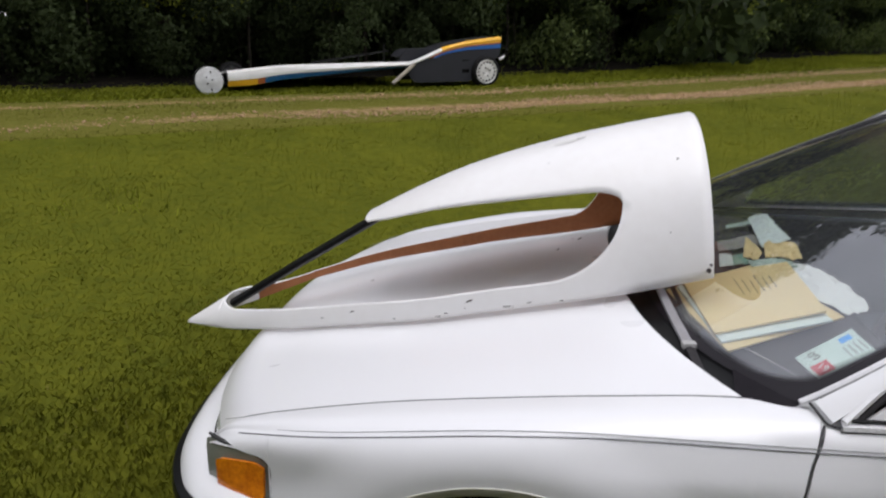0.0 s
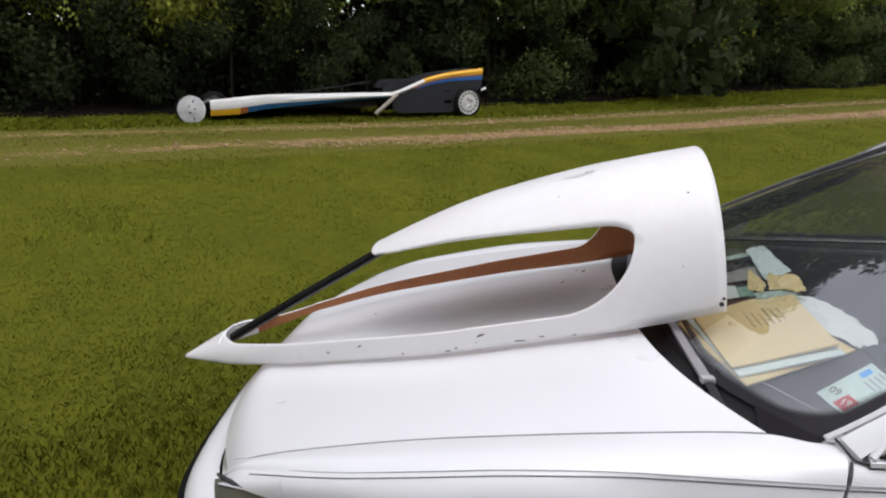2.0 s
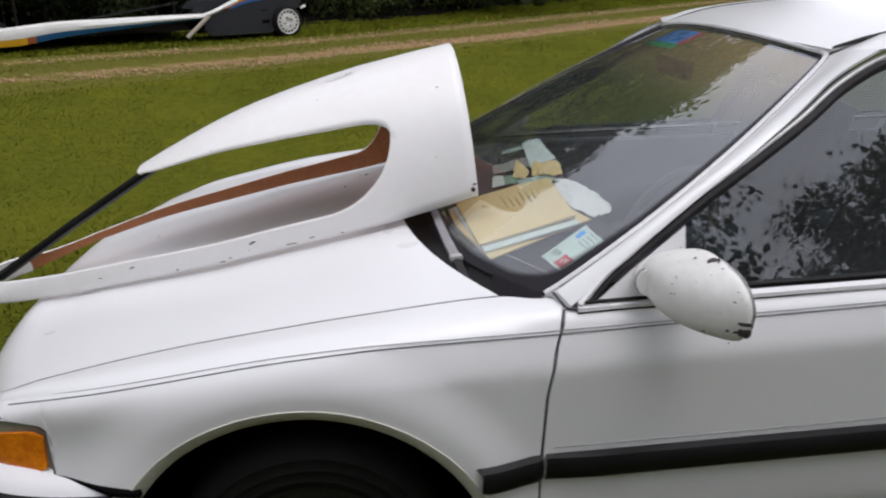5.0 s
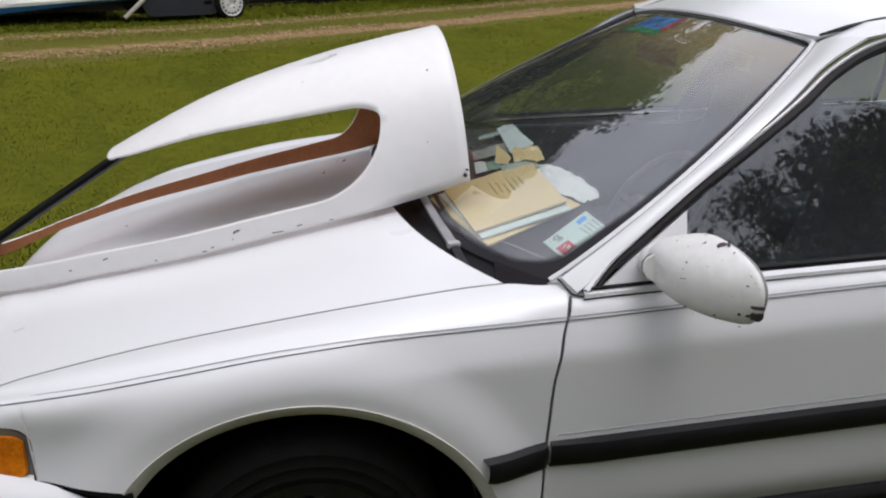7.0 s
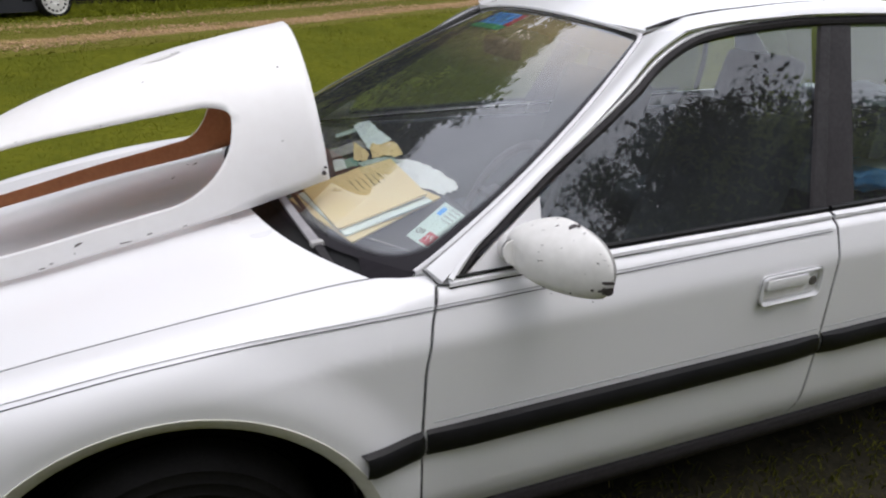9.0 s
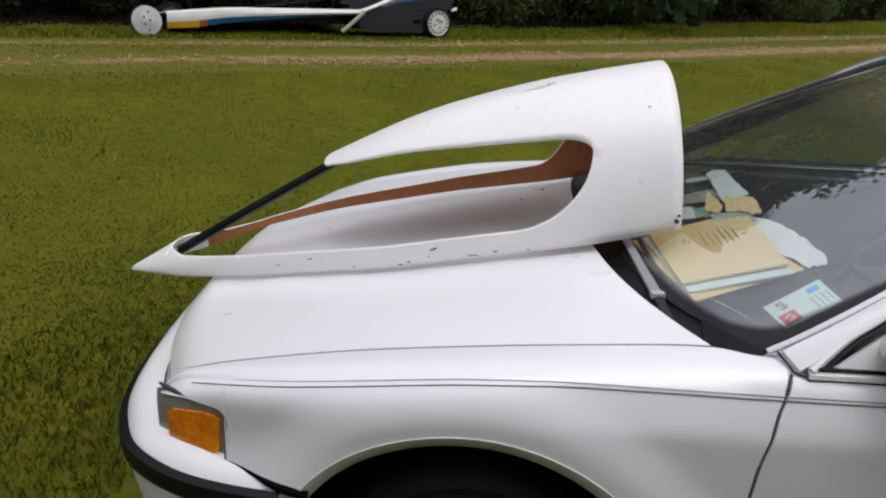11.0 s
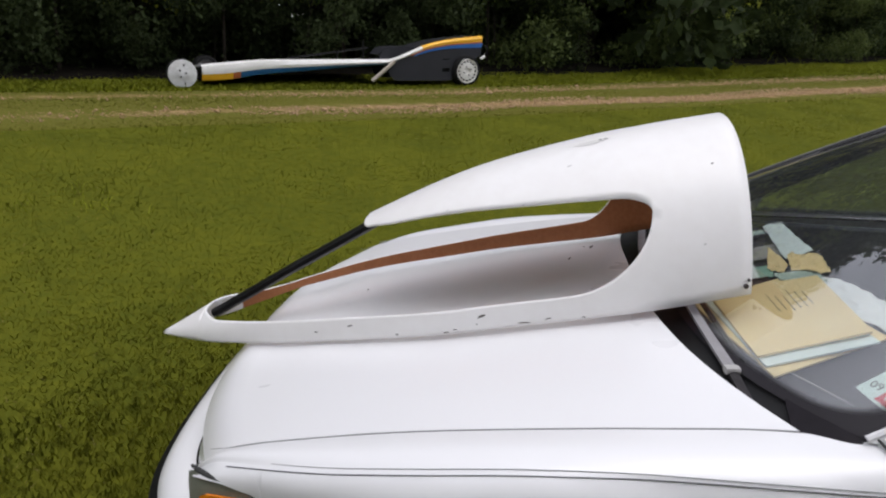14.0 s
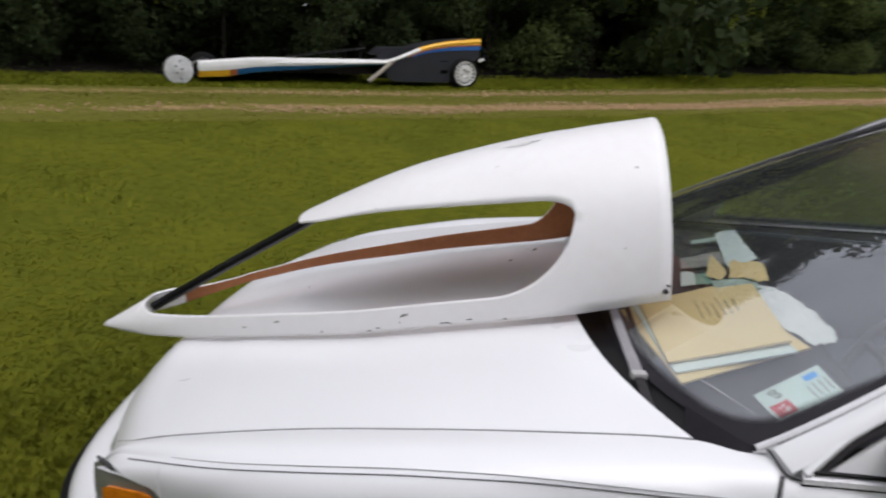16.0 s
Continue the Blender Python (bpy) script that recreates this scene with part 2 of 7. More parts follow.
M_INK = material("printed_ink", (0.06, 0.05, 0.05), 0.8)
M_SHELL = material("white_gelcoat", (0.86, 0.85, 0.84), 0.38, vary=0.22, scale=3.5, dark=(0.74, 0.71, 0.68), coat=0.25, bump=0.02, bump_scale=25)
M_BROWN = material("brown_resin_inside", (0.36, 0.135, 0.045), 0.6, vary=0.6, scale=9, dark=(0.24, 0.08, 0.028), bump=0.2, bump_scale=80)
M_SCUFF = material("dark_scuff", (0.10, 0.09, 0.08), 0.9)
M_GREYTAPE = material("grey_tape", (0.42, 0.41, 0.40), 0.7, vary=0.4, scale=20)
M_DECALWHITE = material("white_sticker", (0.66, 0.76, 0.73), 0.5, vary=0.2, scale=30)
M_DECALRED = material("red_sticker", (0.55, 0.05, 0.07), 0.5)
M_DECALBLUE = material("blue_sticker", (0.10, 0.42, 0.85), 0.5)
M_NAVY = material("navy_print", (0.02, 0.05, 0.16), 0.5)
M_DECALGREEN = material("green_sticker", (0.04, 0.32, 0.12), 0.5)
M_YELLOW = material("yellow_paint", (0.85, 0.45, 0.02), 0.4, vary=0.2, scale=6, coat=0.3)
M_BLUE = material("blue_paint", (0.02, 0.13, 0.42), 0.4, vary=0.3, scale=6, coat=0.3)
M_COVER = material("dull_wheel_cover", (0.60, 0.60, 0.60), 0.45, vary=0.7, scale=12, dark=(0.34, 0.34, 0.33))
M_TEAL = material("teal_paint", (0.015, 0.12, 0.30), 0.4, vary=0.3, scale=6, coat=0.3)
M_REDPAINT = material("red_paint", (0.45, 0.13, 0.04), 0.4, vary=0.3, scale=6)
M_CARBON = material("charcoal_panel", (0.018, 0.019, 0.022), 0.6, vary=0.5, scale=5, dark=(0.03, 0.03, 0.036), spec=0.2)
M_WIPER = material("faded_grey_metal", (0.28, 0.27, 0.28), 0.55, vary=0.4, scale=30)
M_STONE = material("pale_gravel", (0.46, 0.31, 0.17), 0.9, vary=0.8, scale=12, dark=(0.26, 0.16, 0.09))
M_TANROD = material("dull_tan_strut", (0.36, 0.32, 0.26), 0.6, vary=0.3, scale=10)
M_BARK = material("bark", (0.022, 0.018, 0.014), 0.9, vary=0.8, scale=5, dark=(0.035, 0.028, 0.022), bump=0.8, bump_scale=25, stretch=(1, 1, 0.25), spec=0.08)
# crowns in front: both colours lifted for the sky light they catch
M_LEAF_A = leaf_material("lit_broad_leaves", (0.37, 0.44, 0.10), (0.15, 0.20, 0.055), 1.4)
M_LEAF_B = leaf_material("lit_yellowish_leaves", (0.54, 0.58, 0.088), (0.24, 0.28, 0.044), 1.6)
M_LEAF_D = leaf_material("shrub_leaves", (0.16, 0.205, 0.060), (0.060, 0.082, 0.028), 1.4)
# near-black leaves: the shade inside the woods is put into this colour
M_LEAF_C = leaf_material("shaded_leaves", (0.058, 0.080, 0.028), (0.024, 0.035, 0.013), 1.4)


# ---------------------------------------------------------------- builders
def world_of(ob):
    m = ob.matrix_basis.copy()
    while ob.parent:
        m = ob.parent.matrix_basis @ ob.matrix_parent_inverse @ m
        ob = ob.parent
    return m


def adopt(ob, parent):
    if parent:
        ob.parent = parent
        ob.matrix_parent_inverse = world_of(parent).inverted()
    return ob


def thing(name, at, label, category, group="", kind=""):
    ob = new(name)
    ob.empty_display_size = 0.2
    ob.location = at
    return tagged(ob, label, category, group, kind)


def mesh_part(name, verts, faces, mats, parent=None, label="", smooth=True, sharp=40, thick=0.0, inner=0, face_mats=None):
    me = bpy.data.meshes.new(name)
    me.from_pydata([tuple(v) for v in verts], [], [tuple(f) for f in faces])
    for m in (mats if isinstance(mats, (list, tuple)) else [mats]):
        me.materials.append(m)
    if face_mats is not None:
        me.polygons.foreach_set("material_index", face_mats)
    me.polygons.foreach_set("use_smooth", [smooth] * len(me.polygons))
    if smooth and sharp:
        me.set_sharp_from_angle(angle=radians(sharp))
    me.update()
    if thick and smooth:
        # crisp borders, so that a panel's shading does not roll into its edge
        count = np.zeros(len(me.edges), dtype=np.int32)
        loop_edges = np.empty(len(me.loops), dtype=np.int32)
        me.loops.foreach_get("edge_index", loop_edges)
        np.add.at(count, loop_edges, 1)
        for i in np.nonzero(count == 1)[0]:
            me.edges[int(i)].use_edge_sharp = True
    ob = new(name, me)
    if thick:
        mod = ob.modifiers.new("thickness", "SOLIDIFY")
        mod.thickness, mod.offset = thick, -1
        mod.material_offset = inner
    adopt(ob, parent)
    return tagged(ob, label) if label else ob


def part(name, bm, material, parent, label="", smooth=True):
    me = bpy.data.meshes.new(name)
    bm.to_mesh(me)
    bm.free()
    vs = [v.co[:] for v in me.vertices]
    fs = [tuple(p.vertices) for p in me.polygons]
    bpy.data.meshes.remove(me)
    return mesh_part(name, vs, fs, material, parent, label, smooth)


def grid_faces(rows, cols, wrap=False, flip=False):
    fs = []
    for i in range(rows - 1):
        for j in range(cols if wrap else cols - 1):
            k = (j + 1) % cols
            q = (i * cols + j, i * cols + k, (i + 1) * cols + k, (i + 1) * cols + j)
            fs.append(q[::-1] if flip else q)
    return fs


def sheet(name, rows, mats, parent, label="", thick=0.004, flip=False, sharp=40, inner=0):
    """A curved panel through rows of points."""
    vs = [p for r in rows for p in r]
    return mesh_part(name, vs, grid_faces(len(rows), len(rows[0]), flip=flip), mats, parent, label, thick=thick, sharp=sharp, inner=inner)


def tube_data(points, r, sides=8, flat=1.0, up=(0, 0, 1)):
    """Vertices and faces of a rod along points; flat squeezes its section along up."""
    pts = [Vector(p) for p in points]
    vs, fs = [], []
    for i, p in enumerate(pts):
        d = (pts[min(i + 1, len(pts) - 1)] - pts[max(i - 1, 0)]).normalized()
        a = d.cross(Vector(up))
        a = a.normalized() if a.length > 1e-4 else Vector((1, 0, 0))
        b = a.cross(d).normalized()
        rr = r[i] if isinstance(r, (list, tuple)) else r
        for k in range(sides):
            t = 2 * math.pi * (k + 0.5) / sides
            vs.append(p + a * math.cos(t) * rr + b * math.sin(t) * rr * flat)
    fs = grid_faces(len(pts), sides, wrap=True)
    n = len(pts)
    fs += [tuple(range(sides))[::-1], tuple(range((n - 1) * sides, n * sides))]
    return vs, fs


def tube(name, points, r, mat, parent, label="", sides=8, flat=1.0, up=(0, 0, 1)):
    vs, fs = tube_data(points, r, sides, flat, up)
    return mesh_part(name, vs, fs, mat, parent, label)


def box_bm(sx, sy, sz, bevel=0.005, seg=2, m=None):
    bm = bmesh.new()
    bmesh.ops.create_cube(bm, size=1)
    bmesh.ops.scale(bm, vec=(sx, sy, sz), verts=bm.verts)
    if bevel:
        bmesh.ops.bevel(bm, geom=bm.edges[:], offset=bevel, segments=seg, affect="EDGES", profile=0.6)
    if m is not None:
        bmesh.ops.transform(bm, matrix=m, verts=bm.verts)
    return bm


def lathe(profile, sides, m, arc=(0, 2 * math.pi)):
    """Vertices and faces of a turned shape: profile of (radius, along) round the local y axis, put in place by m."""
    vs = []
    full = abs(arc[1] - arc[0] - 2 * math.pi) < 1e-6
    n = sides if full else sides + 1
    for r, a in profile:
        for k in range(n):
            t = arc[0] + (arc[1] - arc[0]) * k / sides
            vs.append(m @ Vector((r * math.cos(t), a, r * math.sin(t))))
    return vs, grid_faces(len(profile), n, wrap=full)


def ipol(x, xs, ys):
    return float(np.interp(x, xs, ys))


def smooth_ipol(x, xs, ys):
    """Piecewise cubic through the knots, without overshoot worth speaking of."""
    i = min(max(int(np.searchsorted(xs, x)) - 1, 0), len(xs) - 2)
    def slope(k):
        if k <= 0 or k >= len(xs) - 1:
            k2 = min(max(k, 0), len(xs) - 1)
            a, b = (0, 1) if k2 == 0 else (len(xs) - 2, len(xs) - 1)
            return (ys[b] - ys[a]) / (xs[b] - xs[a])
        return (ys[k + 1] - ys[k - 1]) / (xs[k + 1] - xs[k - 1])
    h = xs[i + 1] - xs[i]
    t = min(max((x - xs[i]) / h, 0), 1)
    return ((2 * t**3 - 3 * t**2 + 1) * ys[i] + (t**3 - 2 * t**2 + t) * h * slope(i)
            + (-2 * t**3 + 3 * t**2) * ys[i + 1] + (t**3 - t**2) * h * slope(i + 1))


def span(a, b, n):
    return [a + (b - a) * i / (n - 1) for i in range(n)]


# ---------------------------------------------------------------- ground
TU, TV = (0.822, 0.569), (-0.569, 0.822)   # along the dirt track, and across it away from the sedan


def ground_z(x, y):
    v = TV[0] * x + TV[1] * y
    s = np.clip((v - 1.8) / 6.2, 0, 1)
    s = 3 * s**2 - 2 * s**3
    u = TU[0] * x + TU[1] * y
    return 0.6 * s + 0.03 * np.clip(v - 8.0, 0, 25) + 0.02 * s * np.clip(u - 5, 0, 20)


def uv_place(u, v, lift=0.0):
    x, y = TU[0] * u + TV[0] * v, TU[1] * u + TV[1] * v
    return Vector((x, y, float(ground_z(x, y)) + lift))


def ground_material():
    m = material("lawn_soil", (0.112, 0.117, 0.011), 0.95, vary=1.0, scale=1.6, dark=(0.072, 0.082, 0.009), bump=0.2, bump_scale=40, spec=0.04)
    return m


M_GROUND = ground_material()


def build_ground():
    near = np.arange(-16, 24.01, 0.4)
    far = 24 * 1.35 ** np.arange(1, 13)
    ax = np.concatenate([-(far[::-1]) + 8, near, far])
    X, Y = np.meshgrid(ax, ax)
    rng = np.random.default_rng(5)
    Z = ground_z(X, Y)
    Z = Z + np.where((abs(X - 2) > 3) | (abs(Y - .8) > 2), rng.normal(0, 0.0015, X.shape), 0)
    vs = np.stack([X, Y, Z], -1).reshape(-1, 3)
    ob = mesh_part("ground", vs.tolist(), grid_faces(len(ax), len(ax)), M_GROUND)
    tagged(ob, "mown green lawn rising gently towards a dirt track", "ground", kind="structure")


build_ground()


def soil_edge(x):
    """How far the dark soil, toned for the sedan's shade, reaches towards y = -1 at x."""
    return -0.22 - 0.05 * np.sin(x * 5.0) - 0.035 * np.sin(x * 13.0 + 1)


def build_soil():
    # soil darkened beyond its own tone: the sedan's shade is put into this colour
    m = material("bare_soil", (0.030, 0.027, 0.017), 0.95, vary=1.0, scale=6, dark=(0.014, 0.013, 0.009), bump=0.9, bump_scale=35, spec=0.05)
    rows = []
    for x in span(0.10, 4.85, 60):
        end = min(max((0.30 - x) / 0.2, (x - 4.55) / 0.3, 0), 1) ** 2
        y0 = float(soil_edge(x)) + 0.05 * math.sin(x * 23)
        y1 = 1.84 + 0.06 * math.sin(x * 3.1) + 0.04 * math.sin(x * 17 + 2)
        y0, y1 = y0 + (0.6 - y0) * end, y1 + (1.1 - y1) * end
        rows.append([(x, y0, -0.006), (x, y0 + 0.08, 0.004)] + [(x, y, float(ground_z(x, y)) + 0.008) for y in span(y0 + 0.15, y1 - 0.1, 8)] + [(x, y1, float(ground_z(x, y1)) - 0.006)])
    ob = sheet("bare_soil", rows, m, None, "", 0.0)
    tagged(ob, "dark soil with sparse grass, toned for the shade beside and below the sedan", "soil", kind="structure")


build_soil()


def track_material():
    """Tan and reddish gravel that shows in streaks along two ruts, with turf between."""
    m = material("track_gravel", (0.50, 0.33, 0.18), 0.95, vary=1.0, scale=11, dark=(0.15, 0.085, 0.04), bump=0.9, bump_scale=45, spec=0.08)
    n, l = m.node_tree.nodes, m.node_tree.links
    b = n["Principled BSDF"]
    src = b.inputs["Base Color"].links[0].from_socket
    uvn = n.new("ShaderNodeAttribute")
    uvn.attribute_name = "bare"
    tc = n.new("ShaderNodeTexCoord")
    mp = n.new("ShaderNodeMapping")
    mp.inputs["Rotation"].default_value = (0, 0, -math.atan2(TU[1], TU[0]))
    mp.inputs["Scale"].default_value = (1.1, 4.2, 1)
    no = n.new("ShaderNodeTexNoise")
    no.inputs["Scale"].default_value, no.inputs["Detail"].default_value, no.inputs["Roughness"].default_value = 1.6, 7, 0.72
    l.new(tc.outputs["Object"], mp.inputs[0])
    l.new(mp.outputs[0], no.inputs["Vector"])
    add = n.new("ShaderNodeMath")
    add.operation = "ADD"
    l.new(uvn.outputs["Fac"], add.inputs[0])
    l.new(no.outputs[0], add.inputs[1])
    rg = n.new("ShaderNodeMapRange")
    rg.inputs["From Min"].default_value, rg.inputs["From Max"].default_value = 0.97, 1.22
    l.new(add.outputs[0], rg.inputs["Value"])
    mix = n.new("ShaderNodeMix")
    mix.data_type = "RGBA"
    mix.inputs[6].default_value = (0.120, 0.116, 0.020, 1)
    l.new(rg.outputs[0], mix.inputs[0])
    l.new(src, mix.inputs[7])
    l.new(mix.outputs[2], b.inputs["Base Color"])
    return m


RUT_NEAR, RUT_FAR = 6.62, 7.62


def bareness(u, v):
    """How far the turf is worn away at a place along and across the track."""
    a = np.exp(-((v - RUT_NEAR - 0.08 * np.sin(u * 0.5)) / 0.30) ** 2) * (0.60 + 0.14 * np.tanh((u - 2.5) / 3.5))
    b = np.exp(-((v - RUT_FAR - 0.12 * np.sin(u * 0.37 + 1)) / 0.26) ** 2) * 0.55
    return np.maximum(a, b)


def track_lift(u, v):
    """Height of the track's surface above the lawn's sheet."""
    return (0.014 - 0.010 * np.exp(-((v - RUT_NEAR) / 0.3) ** 2) - 0.010 * np.exp(-((v - RUT_FAR) / 0.3) ** 2)) * ((v > 6.08) & (v < 8.15))


def build_track():
    us, vs_ = np.arange(-22, 34, 0.35), np.linspace(6.05, 8.2, 25)
    U, V = np.meshgrid(us, vs_)
    X, Y = TU[0] * U + TV[0] * V, TU[1] * U + TV[1] * V
    dip = -0.010 * np.exp(-((V - RUT_NEAR) / 0.3) ** 2) - 0.010 * np.exp(-((V - RUT_FAR) / 0.3) ** 2)
    Z = ground_z(X, Y) + 0.014 + dip
    Z[0] -= 0.05
    Z[-1] -= 0.05
    ob = mesh_part("dirt_track", np.stack([X, Y, Z], -1).reshape(-1, 3).tolist(), grid_faces(len(vs_), len(us)), track_material())
    at = ob.data.attributes.new("bare", "FLOAT", "POINT")
    at.data.foreach_set("value", bareness(U, V).reshape(-1).astype(np.float32))
    tagged(ob, "worn tan gravel ruts with grass growing between them", "dirt track", kind="structure")


build_track()


# ---------------------------------------------------------------- sedan
CY = 0.8625          # middle plane of the car
WX = (0.86, 3.58)    # axles
WZ, ARCH = 0.30, 0.414
EDGE = ARCH + 0.012   # where the flank ends above the turned lip
XS = [-0.02, 0.2, 0.26, 0.5, 0.84, 1.38, 1.86, 2.6, 3.6, 4.2, 4.62]


def stripe_y(x):
    return smooth_ipol(x, XS, [0.28, 0.165, 0.141, 0.075, 0.045, 0.030, 0.028, 0.028, 0.035, 0.08, 0.17])


def stripe_z(x):
    return smooth_ipol(x, XS, [0.64, 0.687, 0.700, 0.756, 0.820, 0.850, 0.868, 0.893, 0.905, 0.905, 0.89])


def low_y(x):
    return smooth_ipol(x, XS, [0.24, 0.130, 0.105, 0.034, 0.006, 0.0, 0.0, 0.0, 0.004, 0.04, 0.13])


def side_y(x, z):
    """How far in the flank lies at x and z."""
    zs, ys, y0 = stripe_z(x), stripe_y(x), low_y(x)
    if z >= 0.55:
        t = min(max((z - 0.55) / (zs - 0.55), 0), 1.4)
        tc = 1 - 0.075 / (zs - 0.55)
        # soft at the nose, a shoulder crease below the stripe from the wheel backwards
        crease = min(max((x - 0.90) / 0.25, 0), 1)
        hollow = 0.013 * (1 - crease) * math.sin(math.pi * min(t, 1)) * min(max((x - 0.22) / 0.1, 0), 1)
        y = y0 + hollow + (ys - y0) * ((1 - crease) * t ** 8.0 + crease * (0.06 * t * t + 0.94 * max(0, (t - tc) / (1 - tc)) ** 1.12))
    else:
        # the lowest hand's breadth turns under
        turn = 0.005 * math.log1p(math.exp(min((0.362 - z) / 0.005, 60)))
        y = y0 + 0.026 * ((0.55 - z) / 0.3) ** 2 + 0.40 * turn
    for wx in WX:
        d = math.hypot(x - wx, z - WZ) - ARCH
        if d < 0.15:
            # flared rim round the wheel arch
            f = min(max((0.15 - d) / 0.12, 0), 1)
            y -= 0.022 * f * f * (3 - 2 * f)
    return y


SEAM_X = [0.05, 0.2, 0.335, 0.58, 0.824, 1.05, 1.28, 1.345, 1.38, 1.42]


def seam_y(x):
    return smooth_ipol(x, SEAM_X, [0.235, 0.195, 0.178, 0.167, 0.153, 0.142, 0.130, 0.104, 0.100, 0.090])


def seam_z(x):
    return smooth_ipol(x, SEAM_X, [0.655, 0.688, 0.731, 0.786, 0.829, 0.862, 0.889, 0.893, 0.896, 0.901])


def flip_y(p):
    return (p[0], 2 * CY - p[1], p[2])


sedan = thing("sedan", (2.3, CY, 0), "white four-door sedan with worn paint parked on grass", "car")


def both_sides(name, rows, mat, label="", thick=0.004, parent=None, sharp=40):
    """The same panel on the near and the far flank."""
    a = sheet(name, rows, mat, parent or sedan, label, thick, flip=True, sharp=sharp)
    b = sheet(name, [[flip_y(p) for p in r] for r in rows], mat, parent or sedan, label, thick, sharp=sharp)
    return a, b


def arch_floor(x, floor):
    """Lower edge of the flank: the floor line, or the wheel arch above it."""
    z = floor
    for wx in WX:
        d = abs(x - wx)
        if d < EDGE:
            z = max(z, WZ + math.sqrt(EDGE**2 - d**2))
    return z


def door_seam_x(z):
    return ipol(z, [0.25, 0.40, 0.56, 0.72, 0.82, 0.90], [1.370, 1.360, 1.360, 1.366, 1.384, 1.412])


def build_front_fenders():
    xs = span(0.182, 0.344, 14) + span(0.348, WX[0] - EDGE - 0.002, 6) + [WX[0] - EDGE * math.cos(t) for t in span(0.0, math.pi, 41)] + span(WX[0] + EDGE + 0.002, 1.36, 8)
    cols = []
    for x in xs:
        zb = arch_floor(x, ipol(x, [0.182, 0.26, 0.33, 0.345, 0.347, 0.50, 1.2, 1.4], [0.664, 0.669, 0.664, 0.652, 0.553, 0.550, 0.26, 0.26]))
        zs = stripe_z(x)
        c = []
        for t in span(0, 1, 22):
            z = zb + (zs - zb) * (1 - (1 - t) ** 1.7)
            xx = x
            if x > 1.2:
                xx = 1.2 + (x - 1.2) * (door_seam_x(z) - 0.003 - 1.2) / 0.16
            c.append((xx, side_y(xx, z), z))
        xe = c[-1][0]
        ys, zs2, yt, zt = stripe_y(xe), stripe_z(xe), seam_y(xe), seam_z(xe) - 0.002
        for t in span(0, 1, 8)[1:]:
            # shoulder rolls over from the flank to the bonnet line
            bul = 0.016 * math.sin(math.pi * t)
            zz = zs2 + (zt - zs2) * t
            if x > 1.2:
                xe = 1.2 + (x - 1.2) * (door_seam_x(zz) - 0.003 - 1.2) / 0.16
            c.append((xe, ys + (yt - 0.0012 - ys) * t - bul * 0.5, zs2 + (zt - zs2) * t + bul * 0.6))
        # the nose of the wing rolls down onto the lamp
        drop = 0.034 * max(0, 1 - (x - 0.182) / 0.075) ** 2
        c = [(p[0], p[1], p[2] - drop * min(max((p[2] - 0.655) / 0.03, 0), 1)) for p in c]
        cols.append(c)
    both_sides("front_fender", cols, M_PAINT, "white front fender with rolled arch lip")
    # the far wing's nose is bent down to fit its outline in the camera's view
    for ob in sedan.children:
        if ob.name.startswith("front_fender"):
            for v in ob.data.vertices:
                if v.co.y > CY and v.co.x < 0.42:
                    v.co.z -= 0.05 * ((0.42 - v.co.x) / 0.26) ** 2
    # turned-in arch lips
    for wx, nm in ((WX[0], "arch_lip"), (WX[1], "arch_lip")):
        rows = []
        for t in span(-0.12, math.pi + 0.12, 49):
            c, sn = math.cos(t), math.sin(t)
            y = side_y(wx - EDGE * c, WZ + EDGE * sn)
            rows.append([(wx - r * c, y + d, WZ + r * sn) for r, d in ((EDGE, 0.0003), (EDGE - 0.003, 0.0012), (ARCH - 0.012, 0.011), (ARCH - 0.014, 0.014), (ARCH - 0.014, 0.06))])
        both_sides(nm, rows, M_LIP, "off-white rolled wheel-arch edge", thick=0.003)


build_front_fenders()


def hood_point(q, s):
    a = abs(q)
    xf, xr = 0.046 + 0.136 * a**3.2, 1.092 + 0.190 * a**3
    x = xf + (xr - xf) * s
    y = CY + q * (CY - seam_y(x) - 0.0014)
    roll = 0.048 * max(0, 1 - (x - xf) / 0.085) ** 2
    z = seam_z(x) + ipol(x, [0.08, 0.4, 0.6, 1.0, 1.12], [0.03, 0.02, 0.02, 0.048, 0.058]) * (1 - a**2.2) - roll
    return (x, y, z)


def build_hood():
    rows = [[hood_point(q, s) for q in span(-1, 1, 37)] for s in [0, .01, .025, .045, .07, .1, .14] + span(.2, 1, 20)]
    hood = sheet("hood", rows, M_PAINT, sedan, "white bonnet with a gentle crown", 0.005, flip=True)
    # the lip at the rear turned down
    rows = [[(p[0] + dx, p[1], p[2] + dz) for p in [hood_point(q, 1) for q in span(-1, 1, 37)]] for dx, dz in ((0, -.001), (.004, -.012), (-.01, -.025))]
    sheet("rear_lip", rows, M_PAINT, hood, thick=0.002)
    return hood


hood = build_hood()


def bumper_line(front=True):
    """Plan of the front bumper from the near wheel arch round to the far one."""
    near = [(0.545, 0.012), (0.45, 0.014), (0.35, 0.026), (0.26, 0.048), (0.18, 0.085), (0.112, 0.135), (0.060, 0.208), (0.018, 0.302), (-0.011, 0.440), (-0.030, 0.63)]
    half = near + [(-0.040, CY)]
    far = [(x, 2 * CY - y) for x, y in near[::-1]]
    return half + far


